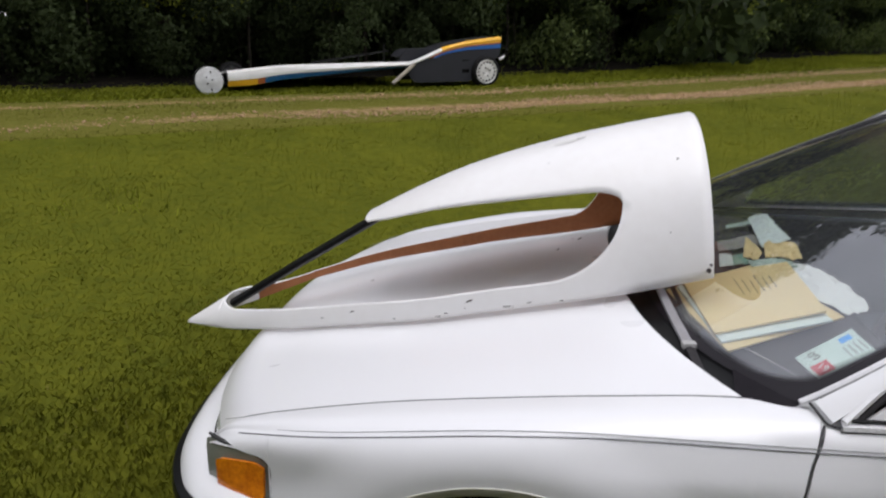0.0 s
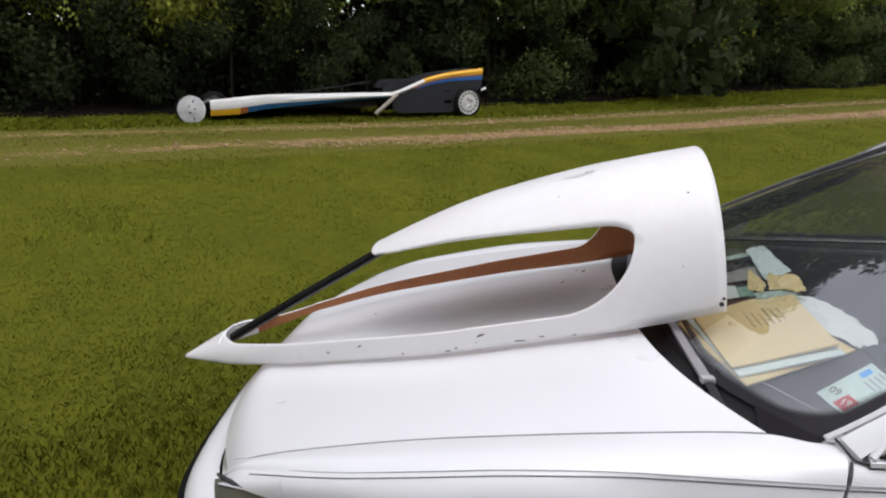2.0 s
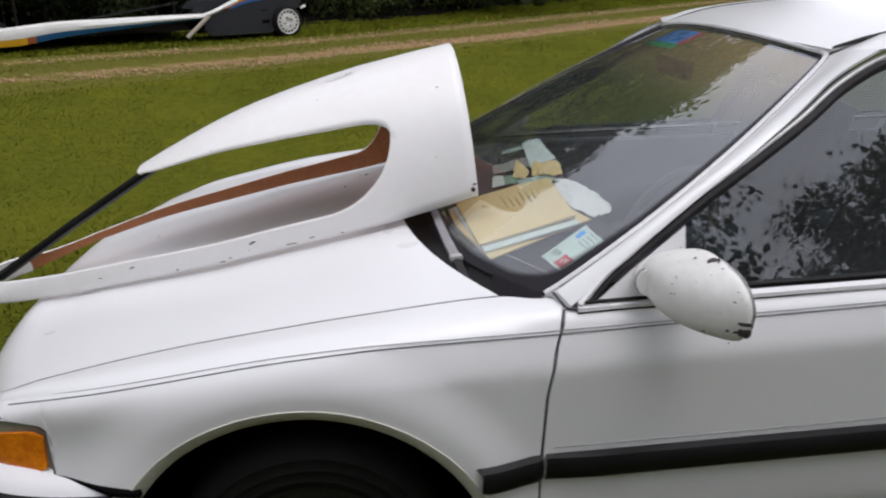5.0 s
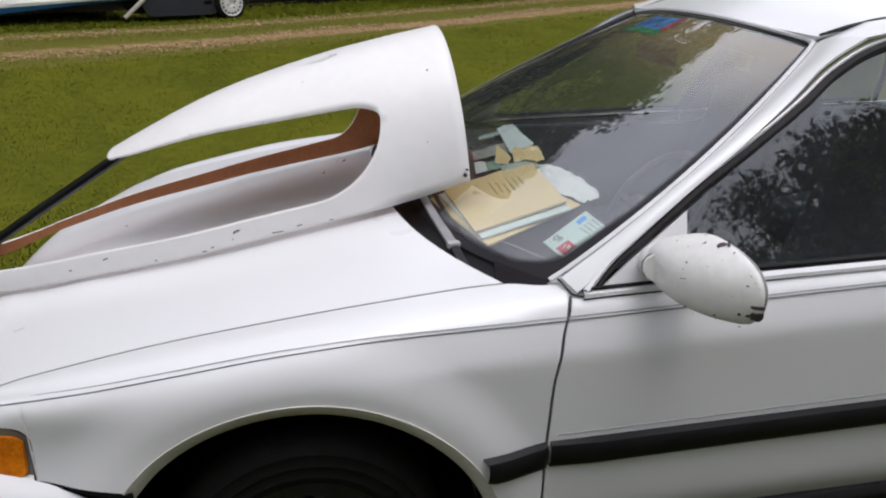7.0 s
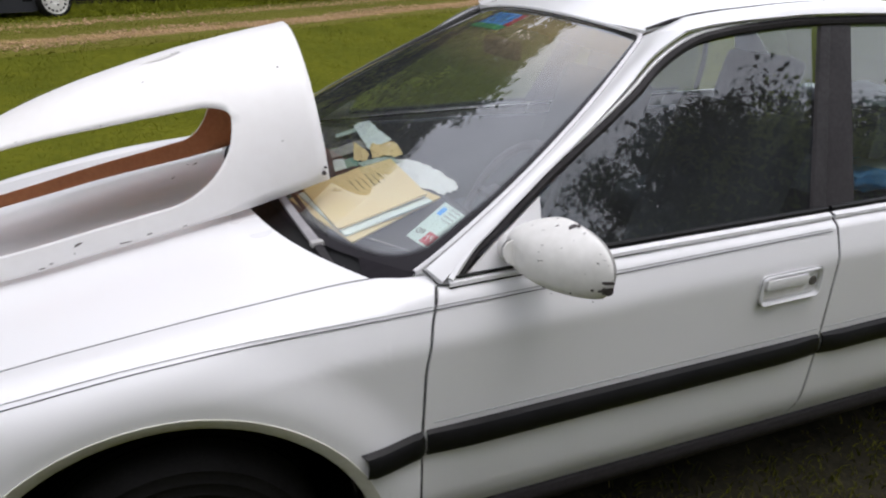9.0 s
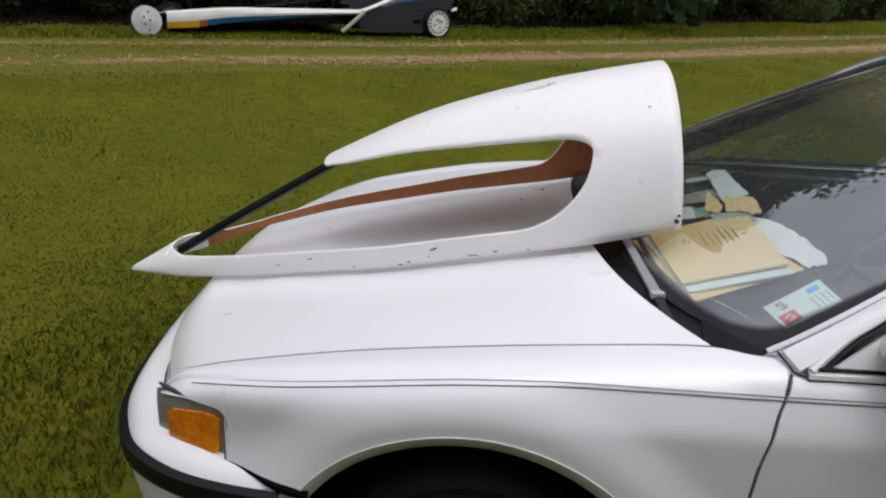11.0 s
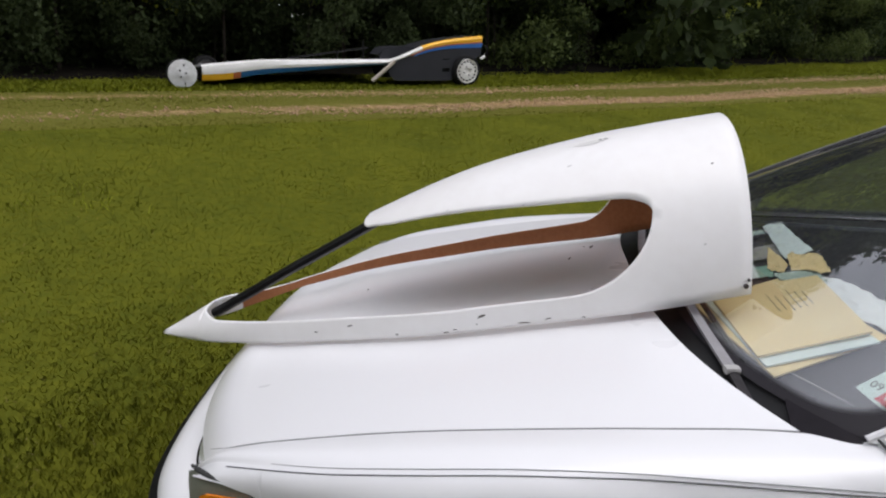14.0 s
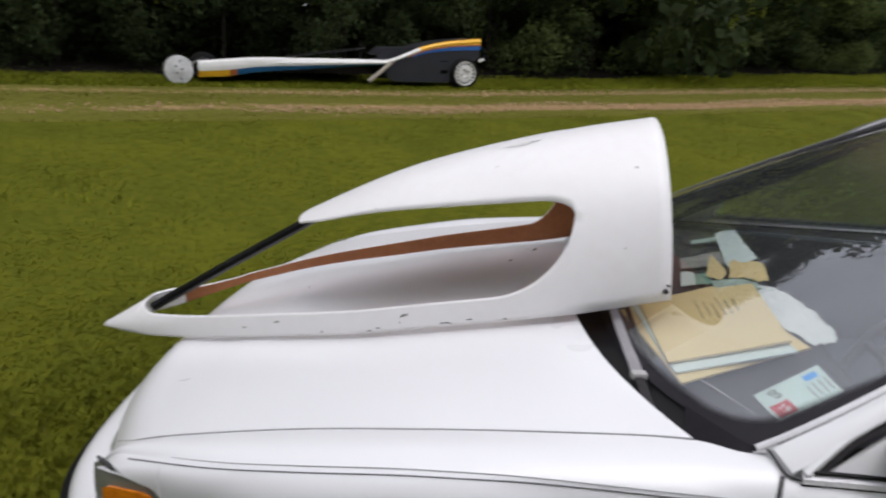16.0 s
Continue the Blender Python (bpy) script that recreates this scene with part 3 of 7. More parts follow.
def fine(line, n=4):
    """Round a plan line by Catmull-Rom."""
    out = []
    for i in range(len(line) - 1):
        p0, p1, p2, p3 = [Vector(line[min(max(k, 0), len(line) - 1)]) for k in (i - 1, i, i + 1, i + 2)]
        for j in range(n):
            t = j / n
            out.append(tuple(0.5 * ((2 * p1) + (-p0 + p2) * t + (2 * p0 - 5 * p1 + 4 * p2 - p3) * t * t + (-p0 + 3 * p1 - 3 * p2 + p3) * t**3)))
    out.append(tuple(line[-1]))
    return out


def inward(line, d):
    c = []
    for i, p in enumerate(line):
        a, b = Vector(line[max(i - 1, 0)]), Vector(line[min(i + 1, len(line) - 1)])
        t = (b - a).normalized()
        n1 = Vector((-t.y, t.x))
        if n1.dot(Vector((1.2, CY)) - Vector(p)) < 0:
            n1 = -n1
        c.append((p[0] + n1.x * d, p[1] + n1.y * d))
    return c


def build_front_bumper():
    line = fine(bumper_line())
    def zoff(p):
        # the top edge falls towards the wheel arch
        return ipol(p[0], [-0.056, 0.0, 0.10, 0.30, 0.36, 0.56], [0.000, -0.002, -0.010, -0.020, -0.022, -0.020])
    prof = [(0.125, 0.585), (0.085, 0.584), (0.060, 0.580), (0.038, 0.572), (0.020, 0.558), (0.008, 0.538), (-0.003, 0.505), (-0.003, 0.46), (0.006, 0.40), (0.018, 0.33), (0.05, 0.27), (0.10, 0.235)]
    rows = []
    for d, z in prof:
        # the ends are cut to the curve of the wheel arch
        end = WX[0] - math.sqrt(max(ARCH**2 - (z - 0.015 - WZ) ** 2, 0)) - 0.003
        rows.append([(p[0] if p[0] < 0.35 else 0.35 + (p[0] - 0.35) * (end - 0.35) / 0.195, p[1], z + (zoff(o) if z > 0.53 else 0)) for p, o in zip(inward(line, d), line)])
    b = sheet("front_bumper", rows, M_PAINT, sedan, "white plastic bumper with a black rub strip", 0.006)
    for far in (False, True):
        # a near-black rod takes the place of the shaded gap
        pts = [(x, side_y(x, 0.56) + 0.002, ipol(x, [0.30, 0.34, 0.50, 0.56], [0.555, 0.553, 0.547, 0.543])) for x in span(0.325, 0.535, 10)]
        tube("bumper_gap", [flip_y(p) if far else p for p in pts], [0.003, 0.004, 0.005, 0.006, 0.007, 0.009, 0.011, 0.012, 0.012, 0.010], M_VOID, b, "near-black rod painted in for the shaded gap above the bumper end", sides=6)
    mid = [p for p in line if p[0] < 0.485]
    rows = []
    for d, z in [(0.006, 0.528), (-0.011, 0.522), (-0.016, 0.505), (-0.013, 0.482), (0.004, 0.476)]:
        rows.append([(p[0], p[1], z + ipol(p[0], [0.1, 0.48], [0.0, 0.010])) for p in inward(mid, d)])
    sheet("rub_strip", rows, M_BLACK, b, "black bumper rub strip", 0.004)
    rows = [[(p[0], p[1], 0.585) for p in inward([q for q in line if q[0] < .4], 0.09)], [(p[0], p[1], 0.40) for p in inward([q for q in line if q[0] < .4], 0.12)]]
    sheet("bumper_core", rows, M_VOID, b, thick=0.01)


build_front_bumper()


def build_lamps():
    for far in (False, True):
        # far lamp lowered along with the wing, to fit the camera's view
        f = (lambda p: flip_y((p[0], p[1], p[2] - 0.05 * (max(0, 0.42 - p[0]) / 0.26) ** 2))) if far else (lambda p: p)
        # corner lamp: clear housing with an amber lens that follows the corner of the car
        def corner(xa, xb, za, zb, proud, drop=0.042):
            rows = []
            for t in span(0, 1, 9):
                x = xa + (xb - xa) * t
                lo = za + 0.006 * (1 - t) + 0.014 * max(0, (t - 0.75) / 0.25) ** 2
                hi = zb - drop * t * t + 0.004 * math.sin(math.pi * t) - 0.012 * max(0, (t - 0.75) / 0.25) ** 2 - 0.010 * max(0, 1 - t / 0.2) ** 2
                rows.append([f((x, side_y(x, z) + 0.012 - proud, z)) for z in span(lo, hi, 6)])
            return rows
        lamp = sheet("corner_lamp", corner(0.172, 0.345, 0.546, 0.666, 0.0, 0.004), M_LENS, sedan, "clear corner lamp with an amber turn lens", 0.003, flip=far)
        sheet("amber_lens", corner(0.206, 0.331, 0.551, 0.634, 0.006, -0.014), M_AMBER, lamp, "amber turn-signal lens", 0.006, flip=far)
        tube("lamp_surround", [f((x, side_y(x, 0.67) + 0.006, 0.667 - 0.004 * t * t + 0.004 * math.sin(math.pi * t) - 0.013 * max(0, (t - .75) / .25) ** 2)) for t, x in [(t, 0.176 + 0.170 * t) for t in span(0, 1, 11)]]
             + [f((0.3475, side_y(0.3475, z) + 0.005, z)) for z in span(0.642, 0.552, 4)], [0.003] + [0.0055] * 14, M_PAINT if far else M_SEAM, lamp, "dark joint round the lamp")
        # headlamp across the nose
        rows = []
        for t in span(0, 1, 10):
            x, y = 0.180 - 0.105 * t**0.6, 0.200 + 0.36 * t
            rows.append([f((x - 0.004 + 0.012 * (z - 0.6) / 0.1, y, z)) for z in span(0.555, 0.640 - 0.02 * t, 6)])
        sheet("headlamp", rows, M_LENS, sedan, "clear rectangular headlamp", 0.02, flip=far)
    rows = [[(0.066 - 0.010 * math.cos((y - CY) * 3), y, z) for y in span(0.565, 2 * CY - 0.565, 13)] for z in span(0.555, 0.615, 4)]
    g = sheet("grille", rows, M_BLACK, sedan, "narrow black grille", 0.01)
    for z in (0.562, 0.572, 0.582):
        tube("grille_bar", [(0.052, y, z) for y in span(0.57, 2 * CY - 0.57, 9)], 0.004, M_CHROME, g)


build_lamps()


def build_pinstripes_and_seams():
    for dz, r, mat in ((0.0, 0.0013, M_LINE), (0.0066, 0.0009, M_FAINT)):
        for far in (False, True):
            pts = []
            for x in span(0.262, 2.50, 60):
                z = stripe_z(x) - 0.004 + dz
                p = (x, side_y(x, z) - 0.0012, z)
                pts.append(flip_y(p) if far else p)
            tube("pinstripe", pts, r, mat, sedan, "thin grey pinstripe", sides=6, flat=1.0)
    for far in (False, True):
        pts = [(x, seam_y(x) + 0.0005, seam_z(x) - 0.0022) for x in span(0.2, 1.285, 30)]
        tube("hood_seam", [flip_y(p) if far else p for p in pts], [0.0005 + 0.0012 * min(i / 12, 1) for i in range(30)], M_HAIR, sedan, sides=6)
        pts = [(door_seam_x(z), side_y(door_seam_x(z), z) + 0.004, z) for z in span(0.27, stripe_z(1.39), 20)]
        pts += [(1.398, 0.038, 0.867), (1.406, 0.056, 0.885)]
        tube("door_seam", [flip_y(p) if far else p for p in pts], 0.0027, M_GAP, sedan, sides=6)
        pts = [(2.522, side_y(2.522, z) + 0.0035, z) for z in span(0.29, 0.893, 20)] + [(2.518, 0.045, 0.912)]
        tube("door_seam", [flip_y(p) if far else p for p in pts], 0.0024, M_GAP, sedan, sides=6)


build_pinstripes_and_seams()


def belt_z(x):
    return ipol(x, [1.40, 1.45, 1.86, 2.53, 3.4, 3.8], [0.882, 0.887, 0.899, 0.916, 0.935, 0.94])


def flank_columns(xs, floor, left=None, right=None):
    """Columns of a door skin from the sill up to the belt."""
    cols = []
    for x in xs:
        zb = arch_floor(x, floor)
        zt = stripe_z(x)
        c = []
        for t in span(0, 1, 26):
            z = zb + (zt - zb) * (1 - (1 - t) ** 1.7)
            c.append((left(z) if left and x == xs[0] else x, side_y(x, z), z))
        ys, yb, zb2 = stripe_y(x), 0.056, belt_z(x)
        for t in (0.25, 0.5, 0.75, 1.0):
            c.append((x if not (left and x == xs[0]) else left(zt + (zb2 - zt) * t), ys + (yb - ys) * t - 0.004 * math.sin(math.pi * t), zt + (zb2 - zt) * t))
        cols.append(c)
    return cols


def side_glass_y(z):
    return 0.066 + 0.214 * (z - 0.905) / 0.44


def smooth_path(pts, n=6):
    out = []
    for i in range(len(pts) - 1):
        p0, p1, p2, p3 = [Vector(pts[min(max(k, 0), len(pts) - 1)]) for k in (i - 1, i, i + 1, i + 2)]
        for j in range(n):
            t = j / n
            out.append(tuple(0.5 * ((2 * p1) + (-p0 + p2) * t + (2 * p0 - 5 * p1 + 4 * p2 - p3) * t * t + (-p0 + 3 * p1 - 3 * p2 + p3) * t**3)))
    out.append(tuple(pts[-1]))
    return out


def build_doors():
    for far in (False, True):
        f = flip_y if far else (lambda p: p)
        fl = lambda rows: [[f(p) for p in r] for r in rows]
        near = not far
        # ---- front door
        xs = [1.37] + span(1.42, 2.518, 24)
        door = sheet("front_door", fl(flank_columns(xs, 0.288, left=lambda z: door_seam_x(z) + 0.004)), M_PAINT, sedan, "white front door with black side moulding", 0.006, flip=near)
        door2 = sheet("rear_door", fl(flank_columns(span(2.526, 3.30, 26), 0.29)), M_PAINT, sedan, "white rear door", 0.006, flip=near)
        # ---- black rub mouldings
        for xa, xb, par, dips in ((1.220, 1.360, sedan, True), (1.370, 2.510, door, False), (2.526, 3.17, door2, False)):
            rows = []
            for i, x in enumerate(span(xa, xb, 12)):
                zt = ipol(x, [1.22, 1.37, 2.51, 3.2], [0.562, 0.570, 0.590, 0.600])
                h = 0.052
                y = side_y(x, 0.54)
                skew = 0.042 if (dips and i == 0) else 0.0
                end = 0.4 if i in (0, 11) else 1.0
                prof = [(0.002, 0), (-0.012 * end, -0.004), (-0.018 * end, -0.014), (-0.018 * end, -0.040), (-0.010 * end, -0.050), (0.002, -h)]
                rows.append([f((x + skew * k / 5, y + d, zt + dz)) for k, (d, dz) in enumerate(prof)])
            sheet("side_moulding", rows, M_BLACK, par, "black plastic side moulding", 0.006, flip=near)
        # ---- thin grey line laid on the flank above the moulding
        for xa, xb, par in ((1.385, 2.505, door), (2.535, 3.12, door2)):
            pts = [f((x, side_y(x, 0.60) - 0.0004, ipol(x, [1.37, 2.51, 3.2], [0.590, 0.612, 0.624]))) for x in span(xa, xb, 14)]
            tube("body_line", pts, 0.0011, M_FAINT, par, "thin faint grey line on the flank", sides=5)
        # ---- bright belt strip and black wiper seal under the glass
        for xa, xb, par in ((1.432, 2.511, door), (2.524, 3.36, door2)):
            rows, seal = [], []
            for x in span(xa, xb, 16):
                z = belt_z(x) + 0.004
                rows.append([f((x, 0.050, z - 0.008)), f((x, 0.043, z - 0.005)), f((x, 0.045, z + 0.003)), f((x, 0.057, z + 0.0085))])
                seal.append(f((x, 0.053, z - 0.013)))
            if xa < 2:
                tube("sail_seal", [f((x, 0.052, belt_z(x) + 0.0155)) for x in span(1.445, 1.66, 8)], 0.0035, M_BLACK, par, "black seal under the mirror base")
            sheet("belt_trim", rows, M_SILVER, par, "bright belt trim", 0.003, flip=near)
            tube("belt_seal", seal, 0.006, M_BLACK, par, "black belt seal")
            tube("glass_seal", [(p[0], p[1] + (0.012 if near else -0.012), p[2] + 0.028) for p in seal if p[0] > 1.64], 0.007, M_BLACK, par, "black glass seal")
        # ---- side glass
        g1 = [(1.655, 0.906), (1.662, 1.018), (1.83, 1.122), (1.96, 1.208), (2.06, 1.280), (2.16, 1.327), (2.28, 1.350), (2.45, 1.367), (2.585, 1.375), (2.535, 1.14), (2.478, 0.918)]
        g2 = [(2.615, 0.922), (2.66, 1.13), (2.705, 1.376), (2.95, 1.376), (3.12, 1.357), (3.25, 1.29), (3.36, 1.12), (3.42, 0.94)]
        for g, par, nm in ((g1, door, "door_glass"), (g2, door2, "door_glass")):
            loop = [f((x, side_glass_y(z) + 0.008, z)) for x, z in g]
            n = len(loop)
            faces = [tuple(range(n))[::-1]]
            pane = mesh_part(nm, loop, faces, M_GLASS_SIDE, par, "dark tinted side window", smooth=False, thick=0.0)
            pane.visible_shadow = False
        # black frame along the upper edge of the glass
        fr = [(1.447, 0.884), (1.503, 0.936), (1.556, 0.971), (1.626, 1.017), (1.712, 1.073), (1.826, 1.139), (1.954, 1.217), (2.05, 1.284), (2.157, 1.334), (2.275, 1.358), (2.447, 1.375), (2.593, 1.383), (2.95, 1.386), (3.13, 1.368), (3.27, 1.30), (3.39, 1.13), (3.45, 0.95)]
        path = smooth_path([(x, side_glass_y(z) - 0.002, z) for x, z in fr], 5)
        tube("window_frame", [f(p) for p in path], [min(0.0065 + 0.0004 * max(i - 4, 0), 0.0135) for i in range(len(path))], M_SEALRUBBER, door, "dark weathered window frame", sides=8, flat=1.0)
        path = smooth_path([(x - 0.010, side_glass_y(z) - 0.003, z + 0.012) for x, z in fr[:12]], 5)
        tube("frame_bead", [f(p) for p in path], [0.0045 + 0.0035 * max(0, 1 - i / 14) for i in range(len(path))], M_PAINT, door, "thin white bead on the frame", sides=6)
        path = smooth_path([(x - 0.014, side_glass_y(z) - 0.003, z + 0.0165) for x, z in fr[3:12]], 5)
        tube("frame_joint", [f(p) for p in path], 0.0022, M_HAIR, door, "dark joint between frame and pillar", sides=6)
        # sail panel that carries the mirror
        loop = [(1.457, 0.051, 0.888), (1.661, 0.060, 0.903), (1.672, 0.120, 1.033), (1.551, 0.082, 0.954)]
        rows = [[f(loop[0]), f(loop[0])], [f(Vector(loop[1]).lerp(Vector(loop[0]), .5)), f(loop[3])], [f(loop[1]), f(loop[2])]]
        sheet("mirror_sail", rows, M_PAINT, door, "white triangular mirror base", 0.012, flip=near)
        # centre pillar cover
        rows = []
        for z in span(0.925, 1.378, 8):
            t = (z - 0.918) / 0.44
            xa, xb = 2.466 + 0.132 * t, 2.628 + 0.095 * t
            rows.append([f((xa, side_glass_y(z) + 0.004, z)), f((xa + 0.006, side_glass_y(z) - 0.004, z)), f((2.512 + .12 * t, side_glass_y(z) - 0.005, z)), f((2.522 + .12 * t, side_glass_y(z) - 0.001, z)),
                         f((2.532 + .12 * t, side_glass_y(z) - 0.005, z)), f((xb - 0.006, side_glass_y(z) - 0.004, z)), f((xb, side_glass_y(z) + 0.004, z))])
        sheet("centre_pillar", rows, M_SEALRUBBER, sedan, "dark weathered centre pillar cover", 0.006, flip=far)
        # ---- handle: recessed white pull in a grey-edged plate, with its lock
        yh = lambda x, z: side_y(x, z)
        pl = box_bm(0.198, 0.010, 0.078, 0.018, 3, pose(2.357, yh(2.35, .766) - 0.001 if near else 2 * CY - yh(2.35, .766) + 0.001, 0.766, 0, -1.5, 0))
        hp = part("handle_plate", pl, M_PAINT, door, "white door handle plate")
        s = 1 if near else -1
        yy = f((0, yh(2.35, .766), 0))[1]
        rim = [(2.357 + 0.101 * cx, yy - s * 0.006, 0.766 + 0.041 * cz + 0.0024 * cx) for cx, cz in
               [(-.85, -1), (.85, -1), (.97, -.9), (1, -.7), (1, .7), (.97, .9), (.85, 1), (-.85, 1), (-.97, .9), (-1, .7), (-1, -.7), (-.97, -.9), (-.85, -1)]]
        tube("plate_edge", rim, 0.0013, M_HAIR, hp, "grey outline of the plate", sides=6)
        part("pull", box_bm(0.135, 0.014, 0.030, 0.006, 2, pose(2.335, yy - s * 0.010, 0.783, 0, -1.5, 0)), M_PAINT, hp, "white pull handle")
        part("recess", box_bm(0.135, 0.004, 0.022, 0.004, 2, pose(2.335, yy - s * 0.0055, 0.756, 0, -1.5, 0)), M_PAINT_OLD, hp, "shadowed finger recess")
        vs, fs = lathe([(0.0, -0.010), (0.010, -0.010), (0.0135, -0.006), (0.0135, 0.0)], 14, pose(2.432, yy, 0.771, 0, 0, 0 if near else 180))
        mesh_part("lock", vs, fs, M_SCUFF, hp, "dark key lock")
    # ---- rear quarters
    cols = flank_columns(span(3.306, WX[1] + EDGE - .3, 8) + span(WX[1] + .12, WX[1] + EDGE, 10) + span(WX[1] + EDGE + .01, 4.58, 14), 0.29)
    both_sides("rear_quarter", cols, M_PAINT, "white rear quarter panel", 0.005)


build_doors()


def screen_point(a, b):
    """On the windscreen: a from -1 (near edge) to 1, b from 0 (bottom) to 1."""
    p = Vector((1.165 + 0.215 * abs(a) ** 4, CY + a * 0.752, 0.915 - 0.020 * a * a))
    q = Vector((2.035 + 0.075 * a * a, CY + a * 0.454, 1.368 - 0.036 * a * a))
    m = p.lerp(q, b)
    return (m.x - 0.010 * math.sin(math.pi * b), m.y + (0.034 * a**3 + 0.022 * a**9) * math.sin(math.pi * b) ** 0.8 + max(a, 0) ** 2 * (0.055 + 0.012 * b), m.z + 0.022 * math.sin(math.pi * b) * (1 - 1.25 * a * a))


DRIP_X = [2.0, 2.036, 2.14, 2.262, 2.435, 2.58, 2.86, 3.2, 3.5]


def drip(x):
    return (smooth_ipol(x, DRIP_X, [0.235, 0.247, 0.272, 0.284, 0.293, 0.296, 0.300, 0.312, 0.345]), smooth_ipol(x, DRIP_X, [1.278, 1.304, 1.356, 1.379, 1.396, 1.404, 1.406, 1.388, 1.34]))


def roof_point(a, s):
    x0 = 2.045 + 0.065 * a * a
    x = x0 + (3.42 - 0.05 * a * a - x0) * s
    zc = smooth_ipol(x, [2.03, 2.085, 2.217, 2.371, 2.67, 3.1, 3.42], [1.372, 1.380, 1.416, 1.438, 1.459, 1.446, 1.395])
    return (x, CY + a * (0.468 + 0.040 * min(s * 5, 1)) + 0.067 * max(a, 0) ** 2, zc - 0.034 * a * a)


def build_greenhouse():
    fine_a, fine_b = span(-1, 1, 121), span(0, 1, 31)
    ws = sheet("windscreen", [[screen_point(a, b) for a in fine_a] for b in fine_b], M_GLASS, sedan, "laminated windscreen reflecting trees and cloud", 0.0, flip=True)
    ws.visible_shadow = False
    # printed border: widest in the rounded lower corners
    ea = [-1 + 0.30 * t * t for t in span(0, 1, 40)]
    ea = ea + span(-0.68, 0.68, 20) + [-a for a in reversed(ea)]
    eb = [0.42 * t ** 1.7 for t in span(0, 1, 34)] + span(0.46, 1.0, 14)

    def edge_fade(a, b):
        ds, df, r = (1 - abs(a)) * 0.70, b * 0.95, 0.085
        d = r - math.hypot(r - ds, r - df) if ds < r and df < r else min(ds, df)
        wide = 0.009 + 0.008 * max(0, 1 - b / 0.3)
        t = min(max((d - wide) / (0.010 + 0.016 * max(0, 1 - b / 0.3)), 0), 1)
        return 1 - t * t * (3 - 2 * t)
    border = sheet("glass_border", [[(p[0] - 0.001, p[1], p[2] + 0.0012) for p in (screen_point(a, b) for a in ea)] for b in eb], border_material(), ws, "black border fading inwards at the edge of the glass", 0.0, flip=True)
    border.data.attributes.new("fade", "FLOAT", "POINT").data.foreach_set("value", [edge_fade(a, b) for b in eb for a in ea])
    border.visible_shadow = False
    for s in (-1, 1):
        side = [screen_point(s * 1.0, b) for b in span(0.04, 1, 13)]
        tube("screen_gasket", [(x, y + s * 0.001, z + 0.002) for x, y, z in side], 0.0055, M_SEAM, ws, "black gasket", sides=6)
        tube("pillar_line", [(x - 0.003, y + s * 0.0168, z + 0.0065) for x, y, z in side], 0.0024, M_HAIR, ws, "dark joint beside the moulding", sides=6)
    ring = [Vector(screen_point(-1.0, b)) + Vector((-0.003, -0.008, 0.006)) for b in span(0.0, 0.975, 20)]
    ring += [Vector(screen_point(-0.992, 0.994)) + Vector((0.0, -0.006, 0.007))]
    ring += [Vector(screen_point(a, 1.0)) + Vector((0.004, 0, 0.007)) for a in span(-0.965, 1, 30)]
    tube("screen_moulding", [tuple(p) for p in ring], 0.0068, M_SILVER, ws, "white satin moulding round the glass", sides=8)
    tube("screen_moulding", [(x, y + 0.007, z + 0.003) for x, y, z in (screen_point(1.0, b) for b in span(0.04, 1, 13))], 0.0062, M_BLACK, ws, "black moulding beside the glass", sides=8)
    tube("screen_gasket", [(x - .004, y, z + 0.003) for x, y, z in (screen_point(a, 1.0) for a in span(-0.985, 1, 25))], 0.0018, M_SEAM, ws, "black gasket", sides=6)
    tube("roof_joint", [tuple(Vector(screen_point(a, 1.0)) + Vector((0.0125, 0, 0.0085))) for a in span(-0.99, 1, 25)], 0.0022, M_HAIR, ws, "dark joint between moulding and roof", sides=6)
    # pillars from the fender up into the roof rail
    outer = smooth_path([(1.424, 0.060, 0.890), (1.539, 0.088, 0.980), (1.693, 0.137, 1.080), (1.807, 0.171, 1.151), (1.935, 0.213, 1.236), (2.031, 0.247, 1.307), (2.135, 0.270, 1.358)], 4)
    n = len(outer)
    inner = [screen_point(-1.0, b) for b in span(0.03, 1.0, n)]
    rows = []
    for p, q in zip(inner, outer):
        p, q = Vector(p) + Vector((0, -0.016, 0.002)), Vector(q)
        swell = min(len(rows) / 6, 1)
        rows.append([tuple(p.lerp(q, t) + Vector((-0.006, -0.007, 0.006)) * math.sin(math.pi * t) * swell) for t in span(0, 1, 7)])
    pillar_end = rows[-1]
    foot = [tuple(Vector(p) + Vector((-0.012, 0.016, -0.05))) for k, p in enumerate(rows[0])]
    rows.insert(0, foot)
    sheet("front_pillar", rows, M_PAINT, sedan, "white windscreen pillar", 0.006, flip=True)
    rows = []
    for b, q in zip(span(0.03, 1.0, n), outer):
        p, q = Vector(screen_point(1.0, b)) + Vector((0.004, 0.004, -0.014)), Vector(flip_y(q)) + Vector((0, 0.025, -0.06))
        rows.append([tuple(p.lerp(q, t)) for t in span(0, 1, 5)])
    sheet("front_pillar", rows, M_PAINT, sedan, "white windscreen pillar", 0.006)
    # dark trim on the inside of the far pillar, seen through the glass
    rows = []
    for b, q in zip(span(0.0, 1.0, n), outer):
        p, q = Vector(screen_point(0.90 + 0.03 * b, b)) + Vector((0.01, 0, -0.018)), Vector(flip_y(q)) + Vector((0.03, 0.0, -0.07))
        rows.append([tuple(p.lerp(q, t)) for t in span(0, 1, 4)])
